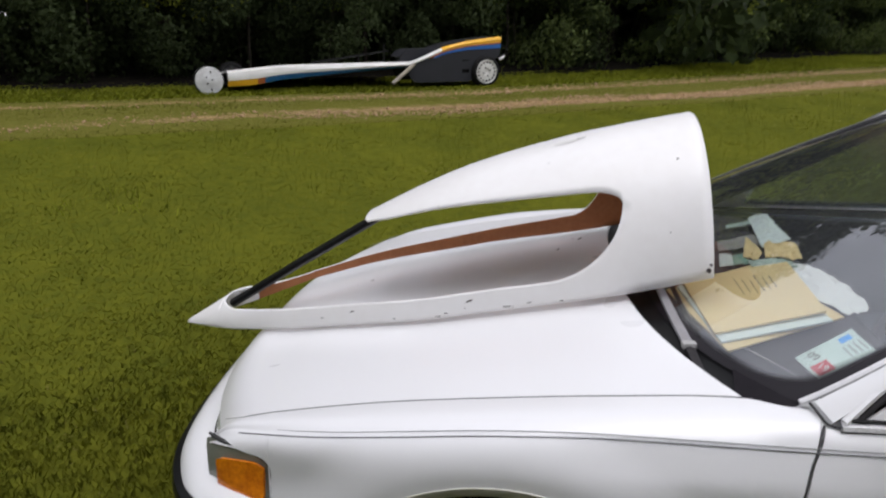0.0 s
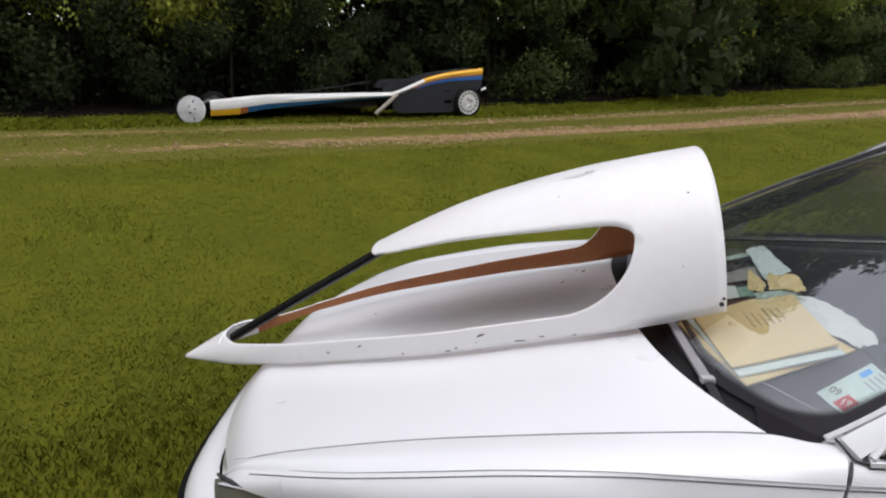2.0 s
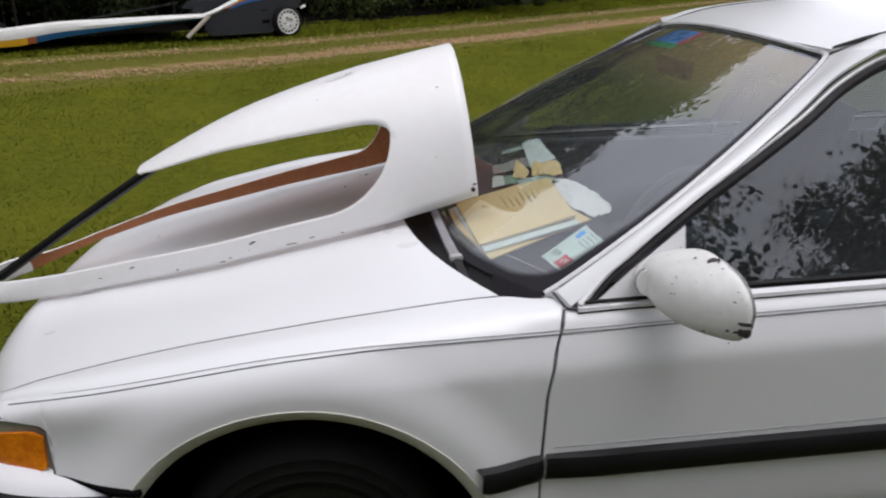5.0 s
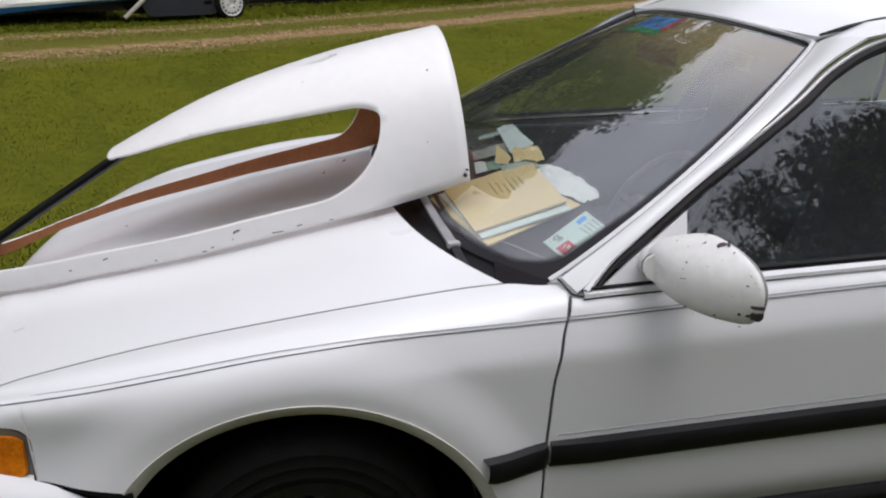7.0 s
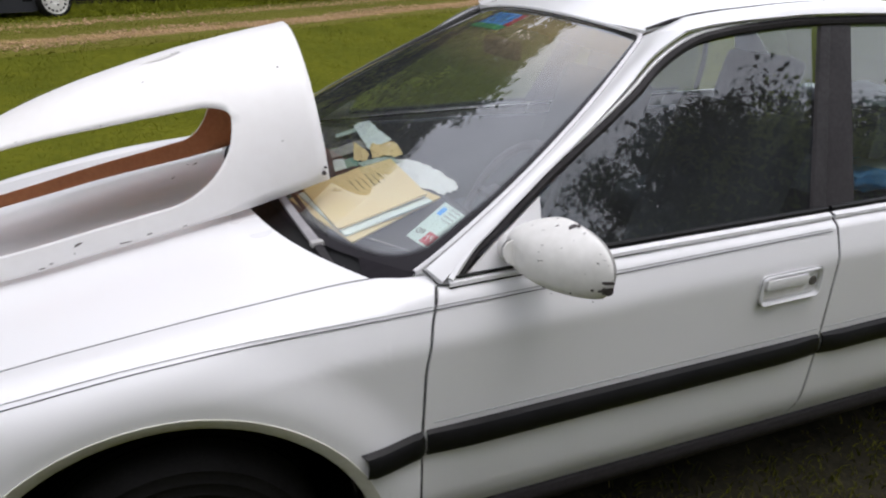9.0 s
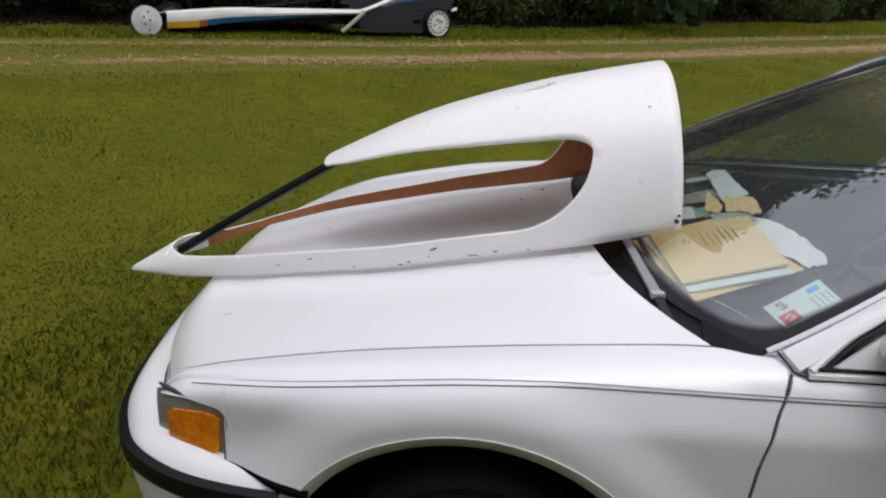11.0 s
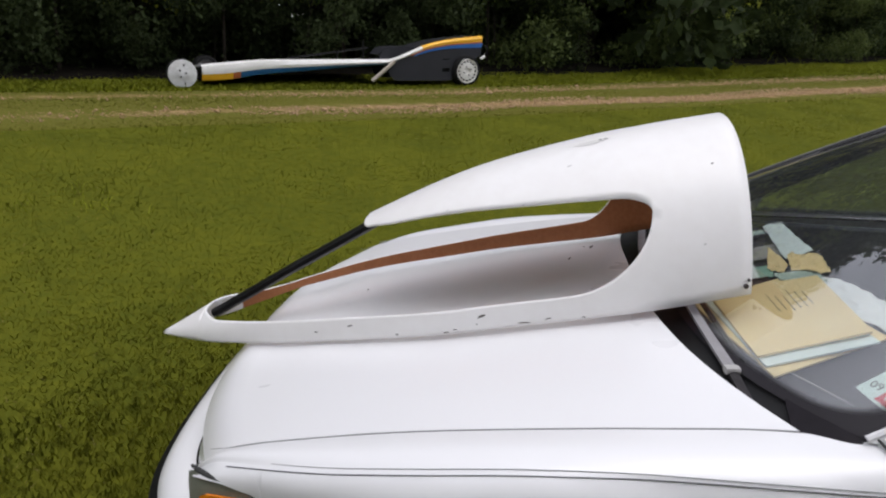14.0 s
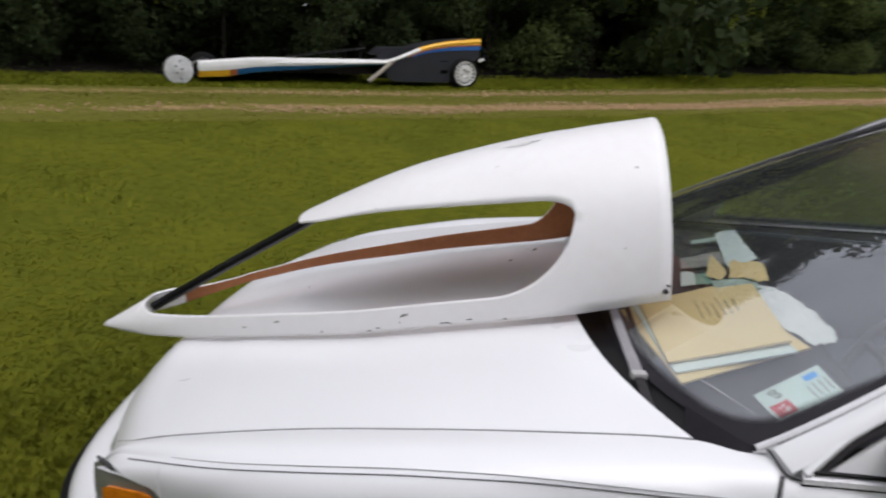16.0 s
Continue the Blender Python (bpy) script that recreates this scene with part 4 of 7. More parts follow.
    sheet("pillar_trim", rows, M_TRIM, sedan, "dark teal inner pillar trim", 0.006)
    # amber shade band along the head of the glass, fading downwards
    band_b = span(0.66, 0.985, 14)
    band_a = span(-0.965, 0.965, 61)
    shade = sheet("shade_band", [[(p[0] + 0.001, p[1], p[2] - 0.003) for p in (screen_point(a, b) for a in band_a)] for b in band_b], shade_material(), ws, "amber sun shade band fading down the glass", 0.0)
    fade = shade.data.attributes.new("fade", "FLOAT", "POINT")
    fade.data.foreach_set("value", [0.75 * min(max((b - 0.66) / 0.28, 0), 1) ** 1.3 for b in band_b for a in band_a])
    shade.visible_shadow = False
    # white lip between the glass and the roof panel
    rows = [[tuple(Vector(screen_point(a, 1.0)) + Vector((-0.002, 0, 0.001))), tuple(Vector(screen_point(a, 1.0)).lerp(Vector(roof_point(a, 0)), 0.5) + Vector((0, 0, 0.002))), tuple(Vector(roof_point(a, 0)) + Vector((0.004, 0, -0.001)))] for a in span(-1, 1, 25)]
    sheet("roof_lip", rows, M_PAINT, sedan, "white front edge of the roof", 0.003)
    # foot of the pillar where it meets the fender
    rows = []
    for t in span(0, 1, 8):
        rows.append([tuple(Vector((1.37 + .05 * s, seam_y(1.37 + .05 * s), seam_z(1.37 + .05 * s))).lerp(Vector(screen_point(-1, 0.01 + .06 * s)) + Vector((0, -.008, .002)), t)) for s in span(0, 1, 8)])
    both_sides("cowl_corner", rows, M_PAINT, "white corner between fender and pillar", 0.004)
    # black corner of the glass between the bonnet's end and the pillar
    rows = []
    for t in span(0, 1, 12):
        x = 1.275 + 0.115 * t
        a = Vector((x, seam_y(x) + 0.004, seam_z(x) - 0.006))
        b = Vector(screen_point(-0.85 - 0.15 * t, 0.012))
        rows.append([tuple(a), tuple(a.lerp(b, 0.5)), tuple(b)])
    both_sides("glass_corner", rows, M_BORDER, "black corner below the glass", 0.003)
    pts = [(1.392, 0.098, 0.905), (1.396, 0.088, 0.902), (1.403, 0.070, 0.895), (1.412, 0.056, 0.888), (1.432, 0.050, 0.886)]
    # white base sheet behind the joints
    base = [[(1.35, 0.05, 0.846), (1.40, 0.052, 0.856), (1.45, 0.058, 0.868)], [(1.345, 0.085, 0.876), (1.40, 0.078, 0.884), (1.455, 0.080, 0.900)], [(1.335, 0.128, 0.884), (1.39, 0.112, 0.893), (1.47, 0.135, 0.935)]]
    both_sides("pillar_base", base, M_PAINT, "white base of the pillar", 0.003)
    for far in (False, True):
        tube("pillar_seam", [flip_y(p) if far else p for p in smooth_path(pts, 4)], 0.0024, M_SEAM, sedan, sides=6)
    # roof and its rails
    roof = sheet("roof", [[roof_point(a, s) for a in span(-1, 1, 25)] for s in [0, .01, .03] + span(.06, 1, 18)], M_PAINT, sedan, "white steel roof", 0.006, flip=True)
    sheet("headliner", [[(p[0], p[1], p[2] - 0.03) for p in (roof_point(a, s) for a in span(-.93, .93, 9))] for s in span(0.03, 1, 8)], M_LINER, roof, "tan cloth headliner", 0.004)
    a = pillar_end
    rows = [[tuple(Vector(a[min(int(t * 6), 5)]).lerp(Vector(a[min(int(t * 6), 5) + 1]), t * 6 - min(int(t * 6), 5))) for t in span(0, 1, 6)]]
    for x in span(2.21, 3.42, 21):
        s = max((x - 2.11) / (3.37 - 2.11), 0)
        p = Vector(roof_point(-1, min(max(s, 0), 1)))
        y, z = drip(x)
        grow = min(max((x - 2.14) / 0.26, 0), 1)
        q = Vector((x, y - 0.012 * grow, z - 0.004 * grow))
        rows.append([tuple(p.lerp(q, t) + Vector((-0.004 * (1 - grow), -0.008 - 0.002 * grow, 0.008 + 0.004 * grow)) * math.sin(math.pi * t)) for t in span(0.06, 1, 6)])
    both_sides("roof_rail", rows, M_PAINT, "white roof side rail", 0.006)
    for far in (False, True):
        pts = [tuple(Vector(roof_point(-1, max((x - 2.11) / 1.26, 0))) + Vector((0, -0.002, 0.004))) for x in span(2.11, 3.42, 22)]
        tube("roof_gutter", [flip_y(p) if far else p for p in pts], [0.003, 0.006] + [0.007 - 0.0035 * min(i / 9, 1) for i in range(len(pts) - 2)], M_SEALRUBBER, roof, "dark rubber roof gutter strip", sides=6)
    # rear screen, parcel deck, boot
    rows = [[tuple(Vector(roof_point(a, 1.0)).lerp(Vector((3.98 - 0.05 * a * a, CY + a * 0.66, 0.965)), b)) for a in span(-1, 1, 13)] for b in span(0, 1, 6)]
    rw = sheet("rear_screen", rows, M_GLASS_SIDE, sedan, "tinted rear window", 0.0)
    rw.visible_shadow = False
    rows = []
    for t in span(0, 1, 8):
        p = Vector(roof_point(-1, 1.0)).lerp(Vector((3.93, CY - 0.66, 0.965)), t)
        q = Vector((3.38 + 0.33 * t, drip(3.38)[0] - 0.01 - 0.22 * t, 1.345 - 0.40 * t))
        rows.append([tuple(p.lerp(q, s) + Vector((0.01, -0.02, 0.01)) * math.sin(math.pi * s)) for s in span(0, 1, 5)])
    both_sides("rear_pillar", rows, M_PAINT, "white rear pillar", 0.006)
    rows = [[(x, CY + a * (CY - stripe_y(min(x, 4.58)) - 0.03), 0.962 + 0.012 * (1 - a * a) - 0.03 * ((x - 3.95) / .63) ** 2 - (0.03 * a**6)) for a in span(-1, 1, 15)] for x in span(3.93, 4.57, 10)]
    sheet("boot_lid", rows, M_PAINT, sedan, "white boot lid", 0.006, flip=True)
    rows = [[(4.57 + 0.03 * (1 - a * a), CY + a * 0.70, z) for a in span(-1, 1, 13)] for z in span(0.60, 0.93, 6)]
    sheet("tail_panel", rows, M_PAINT, sedan, "white tail panel", 0.006, flip=True)
    for s in (-1, 1):
        part("tail_lamp", box_bm(0.05, 0.36, 0.13, 0.015, 2, pose(4.585, CY + s * 0.52, 0.80)), M_TAIL, sedan, "red tail lamp")
    rows = [[(x + 0.02 * (1 - a * a), CY + a * hw, z) for a in span(-1, 1, 15)] for x, hw, z in ((4.56, .76, .60), (4.65, .80, .585), (4.68, .82, .54), (4.68, .82, .42), (4.64, .80, .30), (4.5, .75, .26))]
    sheet("rear_bumper", rows, M_PAINT, sedan, "white rear bumper", 0.006, flip=True)
    # cowl grille behind the bonnet
    rows = []
    for q in span(-1, 1, 37):
        h = Vector(hood_point(q, 1.0))
        w = Vector(screen_point(q * 0.995, 0.03))
        rows.append([(h.x - 0.02, h.y, h.z - 0.03), (h.x + 0.005, h.y, h.z - 0.024), tuple(h.lerp(w, 0.6) + Vector((0, 0, -0.02))), (w.x, w.y, w.z - 0.004)])
    sheet("cowl", rows, M_BLACK, sedan, "black plastic cowl under the wipers", 0.006)


build_greenhouse()


def build_wheels():
    for wx in WX:
        for far in (False, True):
            y0 = 2 * CY - 0.055 if far else 0.055
            w = new("wheel")
            w.location = (wx, y0, WZ)
            adopt(w, sedan)
            w.location, w.matrix_parent_inverse = (wx, y0, WZ), world_of(sedan).inverted()
            tagged(w, "road wheel with a dark rim")
            m = pose(wx, y0, WZ, 0, 0, 180 if far else 0)
            vs, fs = lathe([(0.19, 0.0), (0.205, -0.006), (0.212, -0.0085), (0.216, -0.006), (0.236, -0.007), (0.240, -0.0095), (0.245, -0.007), (0.262, -0.003), (0.266, -0.005), (0.270, -0.001), (0.278, 0.006), (0.293, 0.022), (0.298, 0.05), (0.298, 0.14), (0.29, 0.175), (0.24, 0.19), (0.19, 0.185)], 48, m)
            tyre = mesh_part("tyre", vs, fs, M_RUBBER, w, "worn black tyre")
            for k, a in enumerate((0.065, 0.095, 0.125)):
                vs, fs = lathe([(0.2990, a - 0.004), (0.2994, a), (0.2990, a + 0.004)], 48, m)
                mesh_part("tread_groove", vs, fs, M_VOID, tyre)
            vs, fs = lathe([(0.0, 0.02), (0.05, 0.018), (0.06, 0.03), (0.12, 0.04), (0.15, 0.02), (0.185, 0.012), (0.194, 0.004), (0.194, 0.16)], 40, m)
            rim = mesh_part("rim", vs, fs, M_DARKRIM, w, "dark steel rim")
            for k in range(5):
                t = 2 * math.pi * k / 5
                vs, fs = lathe([(0.0, 0.0), (0.008, 0.0), (0.008, 0.02)], 8, m @ pose(0.052 * math.cos(t), 0.014, 0.052 * math.sin(t)))
                mesh_part("wheel_nut", vs, fs, M_STEEL, rim)
            for k in range(12):
                t = 2 * math.pi * k / 12
                vs, fs = lathe([(0.0, 0.0), (0.013, 0.0), (0.013, 0.008)], 10, m @ pose(0.112 * math.cos(t), 0.030, 0.112 * math.sin(t)))
                mesh_part("rim_hole", vs, fs, M_VOID, rim)
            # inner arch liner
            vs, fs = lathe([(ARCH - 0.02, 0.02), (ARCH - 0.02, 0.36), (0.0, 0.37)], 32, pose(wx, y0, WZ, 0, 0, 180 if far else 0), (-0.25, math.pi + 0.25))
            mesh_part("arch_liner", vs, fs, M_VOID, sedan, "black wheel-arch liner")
    # mud flaps
    for far in (False, True):
        f = flip_y if far else (lambda p: p)
        y = f((0, 0.10, 0))[1]
        part("mud_flap", box_bm(0.012, 0.15, 0.13, 0.004, 1, pose(1.262, y, 0.335, 0, 12, 0)), M_RUBBER, sedan, "black mud flap")
        rows = [[f((x, 0.034 + d, z)) for d, z in ((0.016, 0.294), (0.004, 0.290), (0.0, 0.280), (0.002, 0.266), (0.03, 0.225), (0.09, 0.20))] for x in span(1.27, 3.16, 12)]
        sheet("sill", rows, M_SEALRUBBER, sedan, "dark grey sill below the doors", 0.006, flip=not far)
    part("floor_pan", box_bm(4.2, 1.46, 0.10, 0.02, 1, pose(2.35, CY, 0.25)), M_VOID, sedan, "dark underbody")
    # unseen block added under the bonnet to stop light
    part("engine_bay", box_bm(0.9, 0.98, 0.40, 0.02, 1, pose(0.62, CY, 0.42)), M_VOID, sedan, "near-black block filling the engine bay to stop light")
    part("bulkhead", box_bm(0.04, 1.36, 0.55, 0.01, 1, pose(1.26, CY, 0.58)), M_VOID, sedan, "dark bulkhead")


build_wheels()


def build_mirror(far):
    f = (lambda p: flip_y((p[0] + 0.05, p[1], p[2] - 0.010))) if far else (lambda p: p)
    # rounded cone: wide rim facing aft, narrowing forwards to the arm
    rim, apex = Vector((1.660, -0.084, 0.972)), Vector((1.556, 0.002, 0.955))
    rows = []
    for s in (-0.03, 0.0, 0.02, 0.06, 0.12, 0.2, 0.3, 0.4, 0.5, 0.6, 0.7, 0.8, 0.88, 0.94, 0.98, 1.0):
        t = max(s, 0)
        k = (0.30 + 0.70 * math.sqrt(max(1 - t * t, 0))) * (1 - 0.10 * max(0, 1 - t / 0.12) ** 2)
        if s < 0:
            k = 0.83
        c = rim.lerp(apex, s)
        ring = []
        for a in span(0, 2 * math.pi, 29)[:-1]:
            cc, ss = math.cos(a), math.sin(a)
            py = 0.099 * k * math.copysign(abs(cc) ** 0.78, cc)
            pz = 0.0645 * k * math.copysign(abs(ss) ** 0.80, ss)
            # the outer end hangs a little lower and stands further back
            ring.append(f((c.x - 0.10 * py, c.y + py, c.z + pz + 0.14 * py)))
        rows.append(ring)
    n = len(rows[0])
    vs = [p for r in rows for p in r]
    fs = grid_faces(len(rows), n, wrap=True, flip=not far)
    fs += [tuple(range(n))[::-1] if far else tuple(range(n)), tuple(range(len(vs) - n, len(vs)))]
    mir = mesh_part("door_mirror", vs, fs, M_PAINT_OLD, sedan, "white door mirror with flaked black scratches" if not far else "white door mirror", sharp=50)
    back = [(x + 0.006, y, z) for x, y, z in rows[0]]
    mesh_part("mirror_glass", back, [tuple(range(n))], M_CHROME, mir, "mirror glass", smooth=False)
    tube("mirror_arm", [f((1.585, 0.085, 0.940)), f((1.572, 0.045, 0.950)), f((1.562, 0.010, 0.957))], [0.030, 0.029, 0.028], M_PAINT_OLD, mir, "white mirror arm", sides=12)
    tube("arm_joint", [f((1.5665, 0.024, 0.9545)), f((1.565, 0.020, 0.955))], [0.0305, 0.0305], M_HAIR, mir, "joint of the folding mirror", sides=12)
    return rows, mir


mirror_rows, near_mirror = build_mirror(False)
build_mirror(True)


def flake(name, centre, normal, size, parent, seed, mat=M_SCUFF, long=1.0, turn=0.0):
    """A small ragged flake lying on a surface."""
    rnd = random.Random(seed)
    nrm = Vector(normal).normalized()
    a = nrm.orthogonal().normalized()
    b = nrm.cross(a)
    c, s = math.cos(turn), math.sin(turn)
    a, b = a * c + b * s, b * c - a * s
    pts = []
    for k in range(9):
        t = 2 * math.pi * k / 9
        r = size * rnd.uniform(0.45, 1.1)
        pts.append(Vector(centre) + nrm * 0.0012 + a * math.cos(t) * r * long + b * math.sin(t) * r)
    return mesh_part(name, pts, [tuple(range(9))], mat, parent, smooth=False, thick=0.0006)


def mirror_flakes():
    rnd = random.Random(8)
    n = len(mirror_rows[0])
    view = Vector((-0.57, -0.78, 0.4))
    seen = []
    for i in range(3, 13):
        for j in range(n):
            p = Vector(mirror_rows[i][j])
            nrm = (Vector(mirror_rows[i + 1][j]) - Vector(mirror_rows[i - 1][j])).cross(Vector(mirror_rows[i][(j + 1) % n]) - Vector(mirror_rows[i][j - 1]))
            if nrm.dot(p - Vector((1.62, -0.06, 0.975))) < 0:
                nrm = -nrm
            if nrm.normalized().dot(view) > 0.25:
                seen.append((p, nrm.normalized()))
    def near(q):
        return min(seen, key=lambda s: (s[0] - Vector(q)).length)
    big = [((1.655, -0.188, 0.935), 0.012, 1.0), ((1.65, -0.183, 0.945), 0.009, 1.6), ((1.648, -0.178, 0.955), 0.006, 2.0), ((1.645, -0.165, 0.935), 0.004, 1.4), ((1.638, -0.150, 0.935), .004, 1.2), ((1.64, -0.06, 1.035), 0.007, 1.5), ((1.648, -0.066, 1.035), 0.004, 2.5)]
    for k, (q, size, long) in enumerate(big):
        p, nrm = near(q)
        flake("paint_chip", p, nrm, size, near_mirror, k, M_INK, long, 0.5 + k)
    for k in range(34):
        p, nrm = rnd.choice(seen)
        p = p + Vector((rnd.uniform(-.006, .006), rnd.uniform(-.006, .006), rnd.uniform(-.006, .006)))
        flake("paint_chip", p + nrm * 0.001, nrm, rnd.uniform(0.0008, 0.0026), near_mirror, 20 + k, M_SCUFF, rnd.uniform(1, 2.5), rnd.uniform(0, 3))


mirror_flakes()


# ---------------------------------------------------------------- fairing on the bonnet
FC = 0.820           # middle of the fairing
FX = [-0.222, -0.10, 0.0, 0.2, 0.385, 0.6, 0.75, 0.976, 1.11, 1.30]


def fair_base(x):
    return smooth_ipol(x, FX, [0.622, 0.650, 0.674, 0.724, 0.772, 0.820, 0.857, 0.907, 0.937, 0.990])


def fair_top(x):
    return smooth_ipol(x, FX, [0.627, 0.708, 0.780, 0.910, 1.018, 1.132, 1.195, 1.268, 1.300, 1.335])


def fair_half(x):
    return smooth_ipol(x, FX, [0.004, 0.078, 0.130, 0.200, 0.250, 0.286, 0.298, 0.304, 0.304, 0.302])


def fair_point(x, th):
    b, t, w = fair_base(x), fair_top(x), fair_half(x)
    c, s = math.cos(th), math.sin(th)
    b += ipol(x, [0.3, 0.6, 1.0], [0.022, 0.013, -0.002]) * max(-c, 0) * min(max(x + 0.05, 0) / 0.2, 1)
    back = -0.036 * max(x - 1.07, 0) / 0.23 * abs(s)
    return (x + back, FC - w * math.copysign(abs(c) ** 0.95, c), b + (t - b) * abs(s) ** 0.98)


HOLE0, HOLE1, HM = -0.072, 1.082, 0.58


def hole_low(x):
    h = min(0.055 / max(fair_top(x) - fair_base(x), 0.06), 0.9)
    if x > 0.915:
        h += (HM - h) * (1 - math.sqrt(max(1 - ((x - 0.915) / (HOLE1 - 0.915)) ** 2, 0)))
    if x < 0.0:
        h += (0.985 - h) * (1 - math.sqrt(max(1 - ((0.0 - x) / (0.0 - HOLE0)) ** 2, 0)))
    return math.asin(min(h, 1))


TIP = 0.389


def hole_high(x):
    h = smooth_ipol(x, [TIP + 0.03, 0.46, 0.5, 0.6, 0.753, 0.9, 1.06], [0.94, 0.905, 0.882, 0.832, 0.762, 0.712, 0.668])
    if x < TIP + 0.03:
        h = 1 - (1 - 0.94) * math.sqrt(max(1 - ((TIP + 0.03 - x) / 0.03) ** 2, 0))
    if x > 1.01:
        h += (HM - h) * (1 - math.sqrt(max(1 - ((x - 1.01) / (HOLE1 - 1.01)) ** 2, 0)))
    return math.asin(min(h, 1))


def build_fairing():
    ob = thing("fairing", (0.65, FC, 0.83), "white moulded canopy shell with a wraparound opening, lying on the bonnet", "fairing")
    rail_x = [HOLE0 + 0.072 * t**2 for t in span(0, 1, 14)] + span(0.02, 0.90, 34) + [0.90 + (HOLE1 - 0.90) * (1 - (1 - t) ** 2) for t in span(0.05, 1, 22)]
    hoop_x = span(HOLE1, 1.30, 9)
    nose_x = [-0.222 + 0.150 * t for t in span(0, 1, 12)]
    vs, fs = [], []

    def add(rows):
        base = len(vs)
        vs.extend(p for r in rows for p in r)
        fs.extend(tuple(base + k for k in q) for q in grid_faces(len(rows), len(rows[0]), flip=True))

    # lower rails, the hoop's flanks
    lower = [(x, hole_low(x)) for x in rail_x] + [(x, math.asin(HM)) for x in hoop_x[1:]]
    add([[fair_point(x, t * th) for t in span(0, 1, 10)] for x, th in lower])
    def far_th(x, th):
        cut = ipol(x, [-0.05, 0.03, 0.12, 0.35, 0.7, 0.87, 1.0], [0.0, 0.020, 0.028, 0.021, 0.011, 0.006, 0.0])
        if x > 0.87:
            # the far side of the opening turns up later
            h = 0.055 / (fair_top(x) - fair_base(x))
            th = math.asin(h + (HM - h) * (1 - math.sqrt(max(1 - (max(x - 0.985, 0) / (HOLE1 - 0.985)) ** 2, 0))))
        return math.asin(max(math.sin(th) - cut / (fair_top(x) - fair_base(x)), 0.02))

    add([[fair_point(x, math.pi - far_th(x, th) + t * far_th(x, th)) for t in span(0, 1, 10)] for x, th in lower if x <= HOLE1] + [[fair_point(x, math.pi - th + t * th) for t in span(0, 1, 10)] for x, th in lower if x > HOLE1])
    # roof tongue and the hoop's crown
    tongue_x = [TIP + 0.045 * t**2 for t in span(0.03, 1, 12)] + span(0.45, 1.01, 24) + [1.01 + (HOLE1 - 1.01) * (1 - (1 - t) ** 2) for t in span(0.08, 1, 14)]
    upper = [(x, hole_high(x)) for x in tongue_x] + [(x, math.asin(HM)) for x in hoop_x[1:]]
    add([[fair_point(x, th + (math.pi - 2 * th) * t) for t in span(0, 1, 31)] for x, th in upper])
    # nose
    add([[fair_point(x, math.pi * t) for t in span(0, 1, 21)] for x in nose_x])
    shell = mesh_part("shell", vs, fs, [M_SHELL, M_BROWN, M_SHELL, M_SHELL], ob, "white gelcoat outside, brown resin inside", sharp=60)
    bm = bmesh.new()
    bm.from_mesh(shell.data)
    bmesh.ops.remove_doubles(bm, verts=bm.verts, dist=0.0006)
    for f in bm.faces:
        if f.calc_center_median().x < -0.03:
            f.material_index = 2   # the nose is gelled white on both sides
    bm.to_mesh(shell.data)
    bm.free()
    mod = shell.modifiers.new("thickness", "SOLIDIFY")
    mod.thickness, mod.offset, mod.material_offset, mod.material_offset_rim = 0.005, 1, 1, 0
    mod.use_flip_normals = False
    # black windscreen post
    tube("centre_post", [(-0.066, FC, 0.700), (0.03, FC, 0.762), (0.17, FC, 0.855), (0.30, FC, 0.938), (0.415, FC, 1.012)], 0.020, M_BLACK, ob, "black flat centre post", sides=8, flat=0.7)
    for t, k in ((0.28, 0), (0.62, 1)):
        p = Vector((-0.066, FC, 0.700)).lerp(Vector((0.415, FC, 1.012)), t)
        flake("post_scuff", p + Vector((0, -0.012, 0.006)), (0, -1, 0.6), 0.006, ob, 40 + k, M_GREYTAPE)
    # fixings at the rear lower corners
    for s in (-1, 1):
        for dx, dz, r in ((1.286, 1.008, 0.0055), (1.290, 1.022, 0.003)):
            m = pose(dx, FC + s * (fair_half(dx) + 0.0062), dz, 0, 0, 0 if s < 0 else 180)
            v2, f2 = lathe([(0.0, -0.003), (r, -0.003), (r, 0.004)], 10, m)
            mesh_part("rivet", v2, f2, M_INK, ob, "dark rivet")
    rnd = random.Random(4)

    def mark(x, th, size, long, turn, mat):
        p, px, pt = Vector(fair_point(x, th)), Vector(fair_point(x + 0.01, th)), Vector(fair_point(x, th + 0.03))
        nrm = (px - p).cross(pt - p)
        if nrm.dot(p - Vector((x, FC, fair_base(x)))) < 0:
            nrm = -nrm
        a = (px - p).normalized()
        b = nrm.normalized().cross(a)
        pts = []
        for k in range(10):
            t = 2 * math.pi * k / 10
            r = size * rnd.uniform(0.5, 1.1)
            o = a * math.cos(t) * r * long + b * math.sin(t) * r
            o = o * math.cos(turn) + nrm.normalized().cross(o) * math.sin(turn)
            pts.append(p + nrm.normalized() * 0.0065 + o)
        mesh_part("chip", pts, [tuple(range(10))], mat, ob, smooth=False)

    mark(1.226, 0.90, 0.0026, 1.8, 0.2, M_SCUFF)
    # notch drawn flat: dull patch, then a grey sliver painted as its shade
    mark(0.955, 1.40, 0.014, 3.2, 0.0, M_PAINT_OLD)
    mark(0.982, 1.40, 0.006, 2.6, 0.0, M_HAIR)
    mark(0.72, math.asin(0.10), 0.0026, 5.0, 0.25, M_SCUFF)
    mark(0.40, math.asin(0.14), 0.0025, 4.0, 0.1, M_SCUFF)
